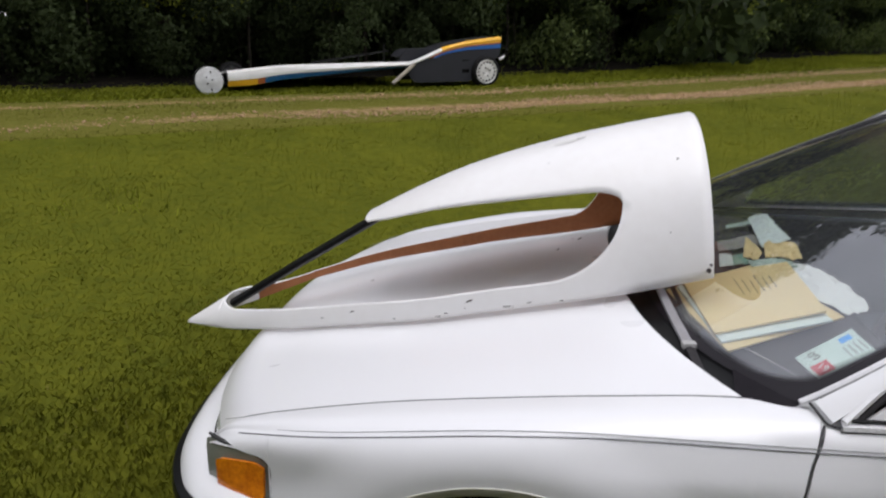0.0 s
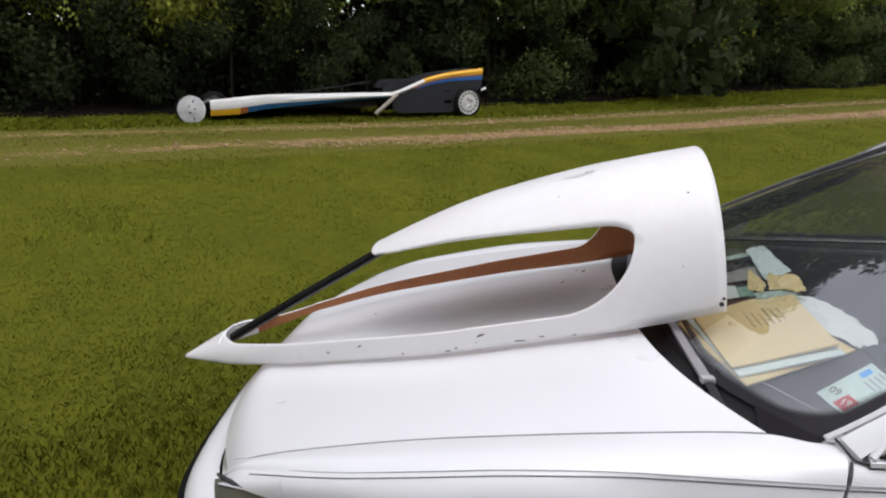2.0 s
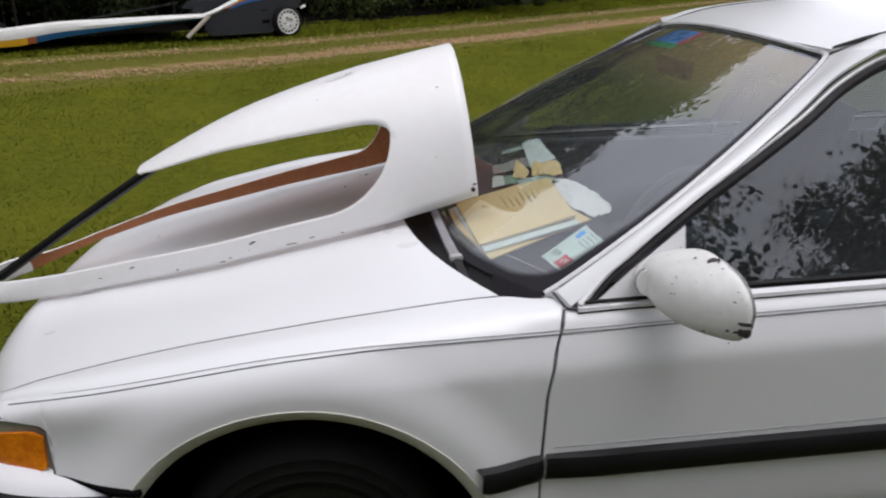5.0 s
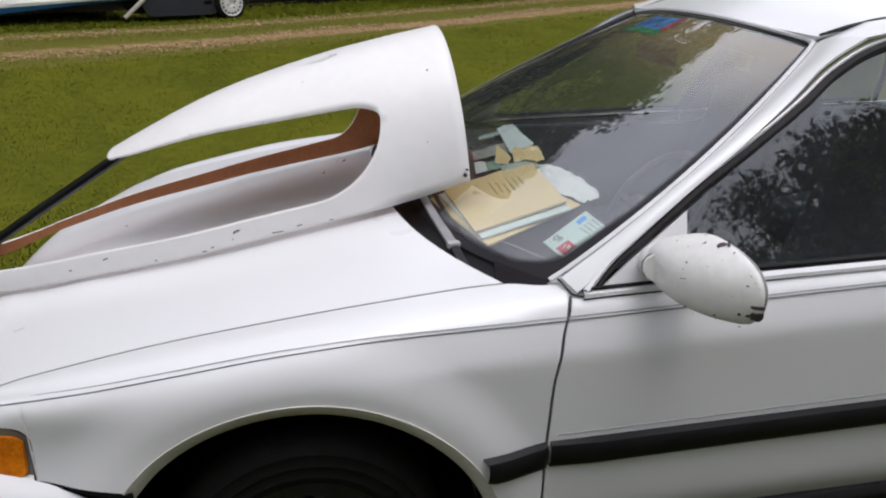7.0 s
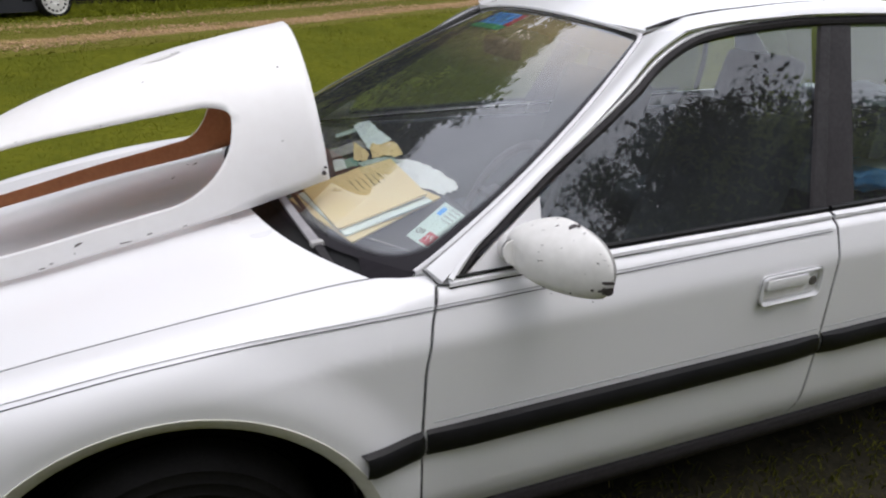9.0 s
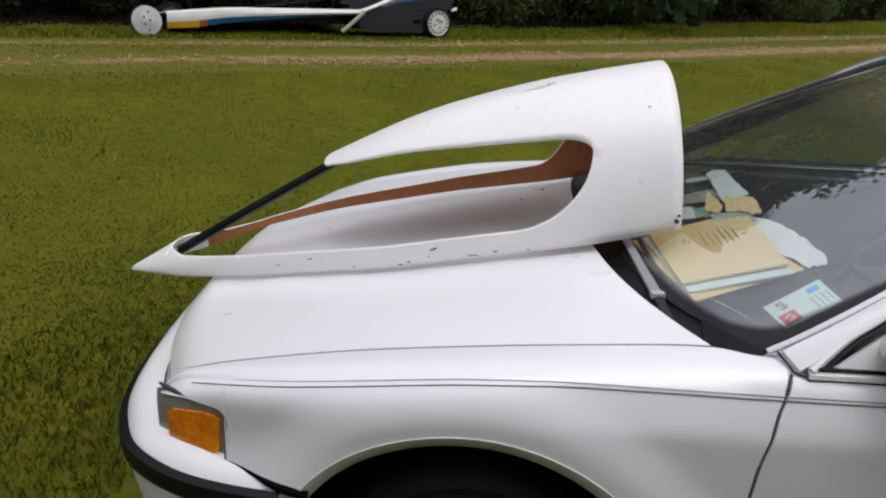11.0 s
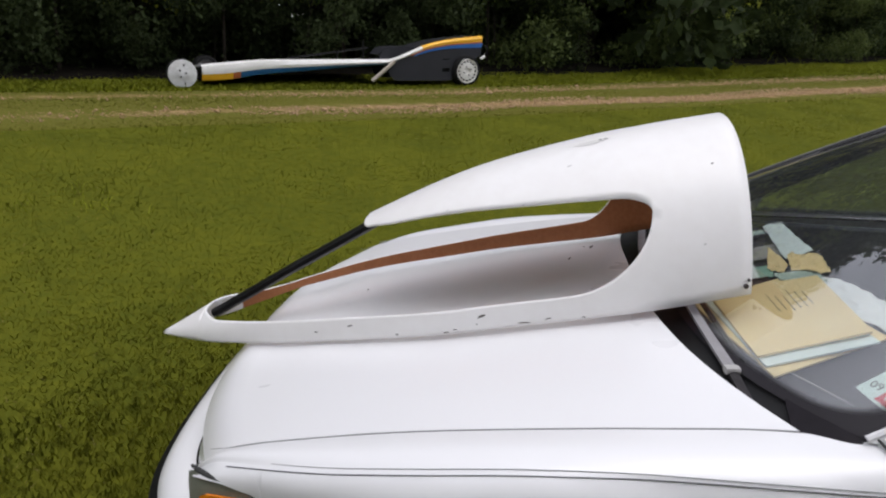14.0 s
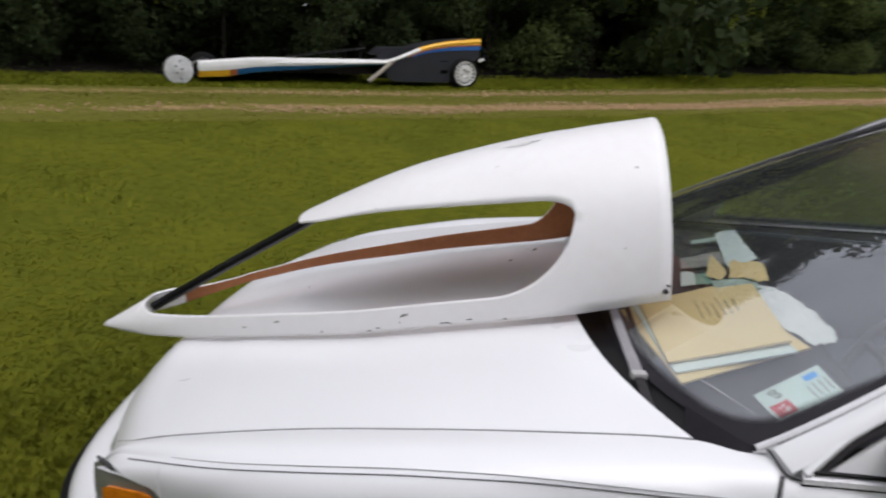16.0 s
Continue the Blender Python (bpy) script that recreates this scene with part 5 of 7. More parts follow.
    for x, h, L in ((0.66, 0.03, 4), (0.71, 0.05, 1.2), (0.82, 0.02, 9), (0.87, .03, 5), (0.31, 0.11, 5), (0.64, 0.016, 7), (0.52, 0.03, 3), (0.95, 0.015, 4)):
        mark(x, math.asin(h), 0.0018, L, rnd.uniform(-.1, .1), M_SCUFF)
    for x, h, L in ((0.80, 0.745, 2), (0.62, .835, 2), (1.2, 0.35, 1.5), (0.9, .9, 3)):
        mark(x, math.asin(h), 0.0018, L, 0.2, M_GREYTAPE)


build_fairing()


def hood_marks():
    for k, (q, s, size, long) in enumerate(((0.28, 0.92, 0.006, 2.5), (0.16, 0.86, 0.004, 3), (0.30, 0.90, .003, 2), (0.12, .30, .003, 3))):
        p, px, pq = Vector(hood_point(q, s)), Vector(hood_point(q, s + 0.01)), Vector(hood_point(q + 0.01, s))
        nrm = (px - p).cross(pq - p)
        flake("paint_chip", p, nrm if nrm.z > 0 else -nrm, size, hood, 70 + k, M_SCUFF, long, 0.4)


hood_marks()


# ---------------------------------------------------------------- cabin
def build_cabin():
    rows = []
    for k, (dx, z) in enumerate(((0.025, 0.868), (0.05, 0.878), (0.10, 0.888), (0.17, 0.893), (0.30, 0.895), (0.42, 0.890), (0.49, 0.865), (0.51, 0.82), (0.50, 0.70))):
        row = []
        for a in span(-0.96, 0.96, 21):
            xb = screen_point(a, 0.0)[0]
            x = xb + dx if k < 4 else 1.20 + dx
            x = max(x, xb + 0.03)
            hw = ipol(dx, [0.025, 0.2, 0.5], [0.715, 0.70, 0.72])
            row.append((x, CY + a * hw, z - 0.012 * a * a + (0.02 * math.exp(-((a + 0.45) / 0.25) ** 2) if k == 5 else 0)))
        rows.append(row)
    dash = sheet("dashboard", rows, M_DASH, sedan, "dark vinyl dashboard top", 0.01, flip=True)
    part("vent_slot", box_bm(0.035, 0.24, 0.006, 0.002, 1, pose(1.285, CY, 0.889)), M_VOID, dash)
    for pts in ([(1.312, 0.398), (1.36, 0.330), (1.415, 0.238)], [(1.362, 0.214), (1.39, 0.202), (1.414, 0.196)]):
        tube("defroster_lip", [(x, y, 0.889) for x, y in pts], [0.001, 0.003, 0.001], M_GREYTAPE, dash, "pale lip of the defroster slot", sides=6, flat=0.5)
    ring = [(1.80 + 0.10 * math.sin(t), 0.50 + 0.185 * math.cos(t), 0.88 + 0.155 * math.sin(t)) for t in span(0, 2 * math.pi, 33)]
    sw = tube("steering_wheel", ring, 0.014, M_DASH, sedan, "dark steering wheel", sides=8)
    part("wheel_hub", box_bm(0.05, 0.16, 0.10, 0.02, 2, pose(1.80, 0.50, 0.87, 0, -30, 0)), M_DASH, sw)
    tube("wheel_spoke", [(1.80, 0.32, 0.87), (1.80, 0.68, 0.87)], 0.013, M_DASH, sw)
    for y in (0.50, 2 * CY - 0.50):
        seat = part("front_seat", box_bm(0.52, 0.50, 0.16, 0.05, 3, pose(2.18, y, 0.50, 0, -8, 0)), M_SEAT, sedan, "grey-blue cloth front seat")
        part("seat_back", box_bm(0.14, 0.48, 0.62, 0.05, 3, pose(2.52, y, 0.82, 0, 18, 0)), M_SEAT, seat)
        part("headrest", box_bm(0.09, 0.26, 0.17, 0.035, 3, pose(2.64, y, 1.19, 0, 14, 0)), M_SEAT, seat)
    rs = part("rear_seat", box_bm(0.5, 1.30, 0.16, 0.05, 3, pose(3.12, CY, 0.50, 0, -8, 0)), M_SEAT, sedan, "grey-blue cloth rear bench")
    part("rear_backrest", box_bm(0.14, 1.30, 0.60, 0.05, 3, pose(3.46, CY, 0.76, 0, 20, 0)), M_SEAT, rs)
    part("parcel_shelf", box_bm(0.45, 1.25, 0.03, 0.01, 1, pose(3.75, CY, 0.955)), M_DASH, sedan, "dark parcel shelf")
    part("carpet", box_bm(2.4, 1.44, 0.03, 0.005, 1, pose(2.45, CY, 0.33)), M_DASH, sedan, "dark floor carpet")
    for far in (False, True):
        y = 0.115 if not far else 2 * CY - 0.115
        part("door_card", box_bm(1.95, 0.03, 0.52, 0.01, 1, pose(2.40, y, 0.62)), M_SEAT, sedan, "grey-blue inner door trim")
    part("interior_mirror", box_bm(0.03, 0.22, 0.06, 0.015, 2, pose(1.94, CY, 1.26)), M_BLACK, sedan, "black rear-view mirror")
    for s in (-1, 1):
        part("sun_visor", box_bm(0.15, 0.36, 0.016, 0.007, 2, pose(2.19, CY + s * 0.21, 1.338, 0, 8, 0)), M_LINER, sedan, "tan sun visor folded up")


build_cabin()


def leaf_sheet(name, corners, mat, label, category="paper", thick=0.0012, crumple=0.0, seed=0, group="papers on the dashboard"):
    """A sheet of paper through four corners, a little curled."""
    rnd = random.Random(seed)
    a, b, c, d = [Vector(p) for p in corners]
    rows = []
    n = 9
    for i in range(n):
        u = i / (n - 1)
        row = []
        for j in range(n):
            v = j / (n - 1)
            p = a.lerp(b, u).lerp(d.lerp(c, u), v)
            p.z += 0.004 * math.sin(math.pi * u) * math.sin(2.2 * v) + crumple * rnd.uniform(-1, 1)
            row.append(tuple(p))
        rows.append(row)
    ob = sheet(name, rows, mat, None, "", thick, sharp=25 if crumple else 60)
    return tagged(ob, label, category, group)


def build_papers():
    # corners run near-front, near-rear, far-rear, far-front; set along camera rays to fit the view
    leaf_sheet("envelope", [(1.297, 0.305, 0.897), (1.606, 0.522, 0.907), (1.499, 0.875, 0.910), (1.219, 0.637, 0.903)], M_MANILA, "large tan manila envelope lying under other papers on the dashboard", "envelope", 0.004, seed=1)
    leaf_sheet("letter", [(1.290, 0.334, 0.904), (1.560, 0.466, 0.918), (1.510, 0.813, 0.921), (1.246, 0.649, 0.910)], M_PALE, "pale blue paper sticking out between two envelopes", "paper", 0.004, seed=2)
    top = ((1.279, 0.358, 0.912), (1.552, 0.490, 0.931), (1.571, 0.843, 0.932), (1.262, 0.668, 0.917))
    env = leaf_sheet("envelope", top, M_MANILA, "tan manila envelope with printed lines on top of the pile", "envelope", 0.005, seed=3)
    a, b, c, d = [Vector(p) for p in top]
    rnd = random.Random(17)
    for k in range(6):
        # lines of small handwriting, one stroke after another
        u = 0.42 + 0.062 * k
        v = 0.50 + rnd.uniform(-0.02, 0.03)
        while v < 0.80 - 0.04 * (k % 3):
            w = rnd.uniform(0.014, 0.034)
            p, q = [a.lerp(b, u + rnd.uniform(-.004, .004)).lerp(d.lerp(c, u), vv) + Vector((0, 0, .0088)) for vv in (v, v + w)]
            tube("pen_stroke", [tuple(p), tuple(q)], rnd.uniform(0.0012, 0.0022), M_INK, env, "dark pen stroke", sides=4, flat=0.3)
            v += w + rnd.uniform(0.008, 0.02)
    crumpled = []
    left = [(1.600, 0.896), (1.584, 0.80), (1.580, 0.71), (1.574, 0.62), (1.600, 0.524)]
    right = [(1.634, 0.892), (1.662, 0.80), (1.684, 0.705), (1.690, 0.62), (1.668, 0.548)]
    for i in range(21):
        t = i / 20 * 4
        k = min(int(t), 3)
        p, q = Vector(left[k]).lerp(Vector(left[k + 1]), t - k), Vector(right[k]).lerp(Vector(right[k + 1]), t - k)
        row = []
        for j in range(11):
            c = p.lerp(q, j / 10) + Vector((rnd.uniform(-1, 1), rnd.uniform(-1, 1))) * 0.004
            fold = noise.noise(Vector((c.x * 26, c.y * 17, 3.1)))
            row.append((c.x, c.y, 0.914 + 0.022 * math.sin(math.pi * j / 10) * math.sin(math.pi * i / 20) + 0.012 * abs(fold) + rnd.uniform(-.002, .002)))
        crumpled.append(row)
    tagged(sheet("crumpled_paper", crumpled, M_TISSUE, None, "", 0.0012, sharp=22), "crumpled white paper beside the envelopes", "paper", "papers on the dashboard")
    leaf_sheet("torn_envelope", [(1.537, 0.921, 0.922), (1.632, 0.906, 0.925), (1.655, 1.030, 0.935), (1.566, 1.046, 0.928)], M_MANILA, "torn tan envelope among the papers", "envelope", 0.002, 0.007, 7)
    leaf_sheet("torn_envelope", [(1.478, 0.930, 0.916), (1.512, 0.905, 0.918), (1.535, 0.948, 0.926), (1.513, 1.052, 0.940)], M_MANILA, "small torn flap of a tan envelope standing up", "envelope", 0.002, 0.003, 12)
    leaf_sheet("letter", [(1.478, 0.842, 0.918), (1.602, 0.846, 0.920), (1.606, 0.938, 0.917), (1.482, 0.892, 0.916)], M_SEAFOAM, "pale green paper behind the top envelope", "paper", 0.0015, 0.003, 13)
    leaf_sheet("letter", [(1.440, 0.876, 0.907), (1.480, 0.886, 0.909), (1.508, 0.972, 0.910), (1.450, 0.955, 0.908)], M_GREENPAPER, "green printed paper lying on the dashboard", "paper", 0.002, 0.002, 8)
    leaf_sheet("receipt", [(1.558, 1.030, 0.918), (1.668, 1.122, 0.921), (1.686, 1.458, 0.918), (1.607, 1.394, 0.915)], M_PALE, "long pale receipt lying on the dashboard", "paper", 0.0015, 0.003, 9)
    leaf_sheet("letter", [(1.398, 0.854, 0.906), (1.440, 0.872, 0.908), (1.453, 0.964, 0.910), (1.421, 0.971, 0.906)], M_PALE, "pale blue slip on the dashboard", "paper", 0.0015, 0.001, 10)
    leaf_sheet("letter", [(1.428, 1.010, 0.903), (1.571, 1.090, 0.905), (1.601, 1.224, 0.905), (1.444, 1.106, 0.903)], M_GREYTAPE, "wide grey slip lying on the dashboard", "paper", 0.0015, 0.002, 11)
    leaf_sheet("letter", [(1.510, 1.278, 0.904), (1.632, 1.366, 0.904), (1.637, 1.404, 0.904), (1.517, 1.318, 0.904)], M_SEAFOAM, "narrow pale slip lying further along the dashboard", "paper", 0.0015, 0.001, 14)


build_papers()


def lump(name, at, size, mat, label, seed, rough=0.3, parent=None):
    """A soft, creased heap: a rounded block pushed in and out by noise."""
    bm = bmesh.new()
    bmesh.ops.create_cube(bm, size=2)
    bmesh.ops.subdivide_edges(bm, edges=bm.edges[:], cuts=9, use_grid_fill=True)
    for v in bm.verts:
        c = v.co.copy()
        m = max(abs(c.x), abs(c.y), abs(c.z))
        c = c * (0.35 + 0.65 * m / max(c.length, 0.01))
        c += c * noise.noise(v.co * 1.7 + Vector((seed, 0, 0))) * rough + Vector((0, 0, 0.10 * noise.noise(v.co * 4 + Vector((0, seed, 0)))))
        v.co = Vector((c.x * size[0] + at[0], c.y * size[1] + at[1], c.z * size[2] + at[2]))
    return part(name, bm, mat, parent)


def build_rear_seat_things():
    g = "things on the rear seat"
    box = part("carton", box_bm(0.46, 0.50, 0.34, 0.02, 2, pose(3.12, 0.60, 0.66)), M_DASH, None)
    tagged(box, "dark grey carton standing on the rear seat", "carton", g)
    bag = lump("bag", (3.12, 0.42, 0.878), (0.17, 0.10, 0.042), M_DECALBLUE, "", 3.0, 0.18)
    tagged(bag, "blue plastic bag with a pale printed top on the carton", "bag", g)
    lump("label", (3.16, 0.405, 0.905), (0.10, 0.065, 0.022), M_PALE, "", 5.0, 0.2, bag)
    vs, fs = lathe([(0.0, 0.0), (0.085, 0.0), (0.088, 0.008), (0.088, 0.026), (0.080, 0.028), (0.078, 0.12), (0.070, 0.20), (0.0, 0.20)], 28, pose(3.33, 0.48, 1.03, -90, 0, 0))
    tub = mesh_part("tub", vs, fs, M_GREYTAPE, None)
    tagged(tub, "round grey tub with a flat lid behind the bag", "tub", g)
    cloth = lump("cloth", (3.13, 0.44, 1.135), (0.11, 0.09, 0.035), M_PALE, "", 9.0, 0.45)
    tagged(cloth, "rumpled pale blue cloth on the heap of things", "cloth", g)
    crate = part("crate", box_bm(0.30, 0.26, 0.15, 0.015, 2, pose(3.14, 0.47, 1.03, 0, 0, 4)), M_SEAT, None)
    tagged(crate, "dull grey-blue crate under the cloth", "crate", g)


build_rear_seat_things()



def screen_sticker(name, a0, a1, b0, b1, mat, parent, label="", lift=0.002, n=5, tilt=0.0):
    rows = [[(lambda p: (p[0], p[1], p[2] - lift))(screen_point(a, b + tilt * (a + 0.935))) for a in span(a0, a1, n)] for b in span(b0, b1, n)]
    return sheet(name, rows, mat, parent, label, 0.0006, sharp=0)


def number_text(name, body, a, b, size, mat, parent):
    cu = bpy.data.curves.new(name, "FONT")
    cu.body, cu.size, cu.align_x, cu.align_y = body, size, "CENTER", "CENTER"
    tmp = bpy.data.objects.new(name, cu)
    scene.collection.objects.link(tmp)
    dg = bpy.context.evaluated_depsgraph_get()
    me = bpy.data.meshes.new_from_object(tmp.evaluated_get(dg))
    bpy.data.objects.remove(tmp)
    p = Vector(screen_point(a, b))
    da = (Vector(screen_point(a + 0.01, b)) - p).normalized()
    db = (Vector(screen_point(a, b + 0.01)) - p)
    db = (db - da * db.dot(da)).normalized()
    nrm = da.cross(db)
    vs = []
    for v in me.vertices:
        vs.append(p - da * v.co.x + db * v.co.y + Vector((0, 0, -0.0024)))
    fs = [tuple(q.vertices) for q in me.polygons]
    bpy.data.meshes.remove(me)
    return mesh_part(name, vs, fs, mat, parent, smooth=False)


def build_stickers():
    ws = [o for o in scene.objects if o.name == "windscreen"][0]
    st = screen_sticker("inspection_sticker", -0.968, -0.900, 0.102, 0.236, M_DECALWHITE, ws, "pale inspection sticker inside the glass", 0.0040, tilt=0.32)
    screen_sticker("red_field", -0.964, -0.937, 0.108, 0.146, M_DECALRED, st, "red year field", 0.0032, tilt=0.32)
    screen_sticker("blue_print", -0.922, -0.909, 0.196, 0.222, M_DECALBLUE, st, "blue printed emblem", 0.0032, tilt=0.32)
    number_text("month_number", "09", -0.9185, 0.137, 0.022, M_INK, st)
    number_text("year_number", "19", -0.9505, 0.122, 0.020, M_DECALWHITE, st)
    for b in (0.190, 0.202, 0.214, 0.226):
        screen_sticker("print_line", -0.958, -0.930, b, b + 0.0022, M_FAINT, st, "", 0.0032, 3, tilt=0.32)
    up = screen_sticker("banner_sticker", 0.0, 0.37, 0.893, 0.972, M_DECALBLUE, ws, "blue, red and green banner sticker inside the glass", 0.0020, 9)
    screen_sticker("red_field", -0.065, 0.0, 0.893, 0.972, M_DECALRED, up, "red field", 0.0020)
    screen_sticker("green_field", -0.05, 0.40, 0.862, 0.892, M_DECALGREEN, up, "green field", 0.0020, 9)
    for k, (lo, hi, w) in enumerate(((0.903, 0.958, 0.012), (0.903, 0.93, 0.026), (0.90, 0.962, 0.012), (0.93, 0.96, 0.026), (0.902, 0.96, 0.012), (0.905, 0.925, 0.03), (0.92, 0.962, 0.012), (0.90, 0.955, 0.016))):
        a = 0.025 + 0.041 * k
        screen_sticker("letter_bar", a, a + w, lo, hi, M_NAVY, up, "dark letter bar", 0.0012, 3)


build_stickers()


def build_wipers():
    for pts, lab in (([(1.232, 0.205, 0.886), (1.215, 0.30, 0.908), (1.200, 0.45, 0.922), (1.192, 0.62, 0.93)], "grey wiper arm"),
                     ([(1.15, 0.98, 0.925), (1.165, 1.12, 0.94), (1.20, 1.30, 0.945)], "grey wiper arm")):
        path = smooth_path(pts, 4)
        k = 4 if len(pts) > 3 else 0
        w = tube("wiper", path[k:], [0.013] * 3 + [0.012] * (len(path) - k - 4) + [0.006], M_WIPER, sedan, lab, sides=6, flat=0.5)
        tube("wiper_blade", [(x + 0.03, y + 0.02, z + 0.004) for x, y, z in smooth_path(pts[1:], 4)], 0.006, M_BLACK, w, "black wiper blade", sides=6)
        if k:
            # dark lower arm, hinged to the pale one
            tube("arm_base", [(x, y, z - 0.010 * (1 - i / k)) for i, (x, y, z) in enumerate(path[:k + 1])], [0.011] * k + [0.012], M_SEALRUBBER, w, "dark base of the wiper arm", sides=6, flat=0.5)
            x, y, z = path[k]
            part("hinge", box_bm(0.030, 0.020, 0.014, 0.004, 2, pose(x, y, z + 0.002, 0, 0, 8)), M_GREYTAPE, w, "grey hinge of the wiper arm")


build_wipers()


# ---------------------------------------------------------------- low race car by the trees
def build_racer():
    base = uv_place(0, 8.46)
    o = Vector((-3.609, 7.791, 0))
    o.z = 0.6
    ob = thing("solar_racer", (o.x + 1.7, o.y + 1.2, 0.60), "long low white, blue and yellow race car beside the trees", "race car")
    T, N = Vector((*TU, 0)), Vector((*TV, 0))

    def P(u, v, z):
        return tuple(o + T * u + N * v + Vector((0, 0, z)))

    # thin wing body: top line and bottom line along its length
    U = [0.25, 0.6, 1.02, 1.6, 2.3, 2.95]
    top = [0.300, 0.330, 0.365, 0.375, 0.385, 0.390]
    bot = [0.105, 0.120, 0.185, 0.235, 0.290, 0.335]
    wid = [1.35, 1.4, 1.4, 1.4, 1.4, 1.4]
    rows_top, rows_side, rows_low = [], [], []
    us = span(0.25, 2.95, 28)
    for u in us:
        t, b = smooth_ipol(u, U, top), smooth_ipol(u, U, bot)
        m = b + (t - b) * 0.42
        rows_side.append([P(u, -0.02, m), P(u, -0.035, m + (t - m) * 0.4), P(u, -0.02, t - 0.01), P(u, 0.02, t)])
        rows_low.append([P(u, 0.06, b), P(u, 0.01, b + 0.01), P(u, -0.02, m)])
        rows_top.append([P(u, v, t - 0.10 * v) for v in span(0.02, 1.0, 8)])
    wing = sheet("deck", rows_top, M_PAINT_OLD, ob, "white deck", 0.02)
    sheet("white_edge", rows_side, M_PAINT_OLD, wing, "white upper edge", 0.006)
    k = next(i for i, u in enumerate(us) if u > 0.62)
    sheet("yellow_edge", rows_low[:k + 1], M_YELLOW, wing, "yellow flash at the nose", 0.006)
    sheet("red_edge", rows_low[k:k + 2], M_REDPAINT, wing, "red flash", 0.006)
    sheet("blue_edge", rows_low[k + 1:], M_TEAL, wing, "blue lower edge", 0.006)
    rows = [[P(u, 0.05, smooth_ipol(u, U, bot) + 0.005), P(u, 1.3, smooth_ipol(u, U, bot) + 0.005)] for u in us]
    sheet("belly", rows, M_BLACK, ob, "black belly", 0.01)
    # tail: curved coloured spine over dark flanks
    S = [2.86, 3.05, 3.30, 3.52, 3.85, 4.15, 4.47]
    Z = [0.375, 0.43, 0.53, 0.615, 0.69, 0.73, 0.765]
    us = span(2.86, 4.47, 26)
    spine, band2, band3, flank = [], [], [], []
    for u in us:
        z = smooth_ipol(u, S, Z)
        t = (u - 2.86) / 1.61
        w1 = 0.018 + 0.055 * t
        spine.append([P(u, -0.02, z - w1), P(u, -0.035, z - w1 * 0.4), P(u, -0.02, z), P(u, 0.03, z + 0.006)])
        band2.append([P(u, -0.02, z - w1 - 0.022), P(u, -0.026, z - w1 - 0.01), P(u, -0.02, z - w1)])
        band3.append([P(u, -0.012, z - w1 - 0.022 - 0.055 * t - 0.012), P(u, -0.02, z - w1 - 0.022)])
    k = next(i for i, u in enumerate(us) if u > 3.40)
    tail = sheet("tail_spine", spine[k:], M_YELLOW, ob, "yellow tail spine", 0.008)
    sheet("white_nose", spine[:k + 1], M_PAINT_OLD, tail, "white front of the tail", 0.008)
    sheet("red_band", band2[k - 3:], M_REDPAINT, tail, "red pinline", 0.006)
    sheet("blue_band", band3[k - 2:], M_BLUE, tail, "blue band", 0.006)
    for v0, nm in ((0.0, "tail_flank"), (0.62, "tail_flank")):
        rows = []
        for u in us:
            z = smooth_ipol(u, S, Z)
            t = (u - 2.86) / 1.61
            zt = z - 0.03 - 0.10 * t
            zb = ipol(u, [2.86, 2.90, 3.0, 3.9, 4.0, 4.47], [0.34, 0.20, 0.10, 0.10, 0.12, 0.50])
            rows.append([P(u, v0 + 0.0, zb), P(u, v0 - 0.004, (zb + zt) / 2), P(u, v0, zt)])
        fl = sheet(nm, rows, M_CARBON, ob, "charcoal tail flank", 0.01)
        if v0 == 0.0:
            # raised black plate: the recess's shade painted on the flank
            part("flank_recess", box_bm(0.13, 0.02, 0.20, 0.004, 1, Matrix.Translation(P(3.86, -0.003, 0.33)) @ pose(0, 0, 0, 0, 0, math.degrees(math.atan2(TU[1], TU[0])))), M_VOID, fl, "black plate standing in for the shaded recess in the flank")
    rows = [[P(u, v, smooth_ipol(u, S, Z) - 0.01) for v in (0.0, 0.3, 0.62)] for u in us]
    sheet("tail_top", rows, M_CARBON, ob, "dark tail top", 0.01)
    rows = [[P(u, v, smooth_ipol(u, [2.82, 2.92, 3.1, 3.4], [0.46, 0.545, 0.56, 0.57])) for v in (0.15, 0.3, 0.5)] for u in span(2.82, 3.4, 9)]
    cock = sheet("cockpit_fairing", rows, M_CARBON, ob, "charcoal cockpit fairing", 0.02)
    rows = [[P(u, 0.15, 0.36), P(u, 0.15, smooth_ipol(u, [2.82, 2.92, 3.1, 3.4], [0.46, 0.545, 0.56, 0.57]))] for u in span(2.82, 3.4, 9)]
    sheet("cockpit_side", rows, M_CARBON, cock, "charcoal cockpit side", 0.01)
    # diagonal strut, rods, hoop
    tube("strut", [P(2.62, -0.05, 0.10), P(2.80, -0.05, 0.24), P(2.98, -0.04, 0.385)], 0.028, M_TANROD, ob, "dull tan diagonal strut", sides=8)
    tube("rod", [P(1.45, 0.2, 0.395), P(2.0, 0.2, 0.47), P(2.65, 0.2, 0.56)], 0.012, M_BLACK, ob, "thin black rod", sides=6)
    tube("rod_post", [P(2.18, 0.2, 0.38), P(2.18, 0.2, 0.49)], 0.012, M_BLACK, ob, "short black post", sides=6)
    tube("rod_post", [P(2.58, 0.2, 0.38), P(2.58, 0.2, 0.66)], 0.010, M_BLACK, ob, "short black post", sides=6)
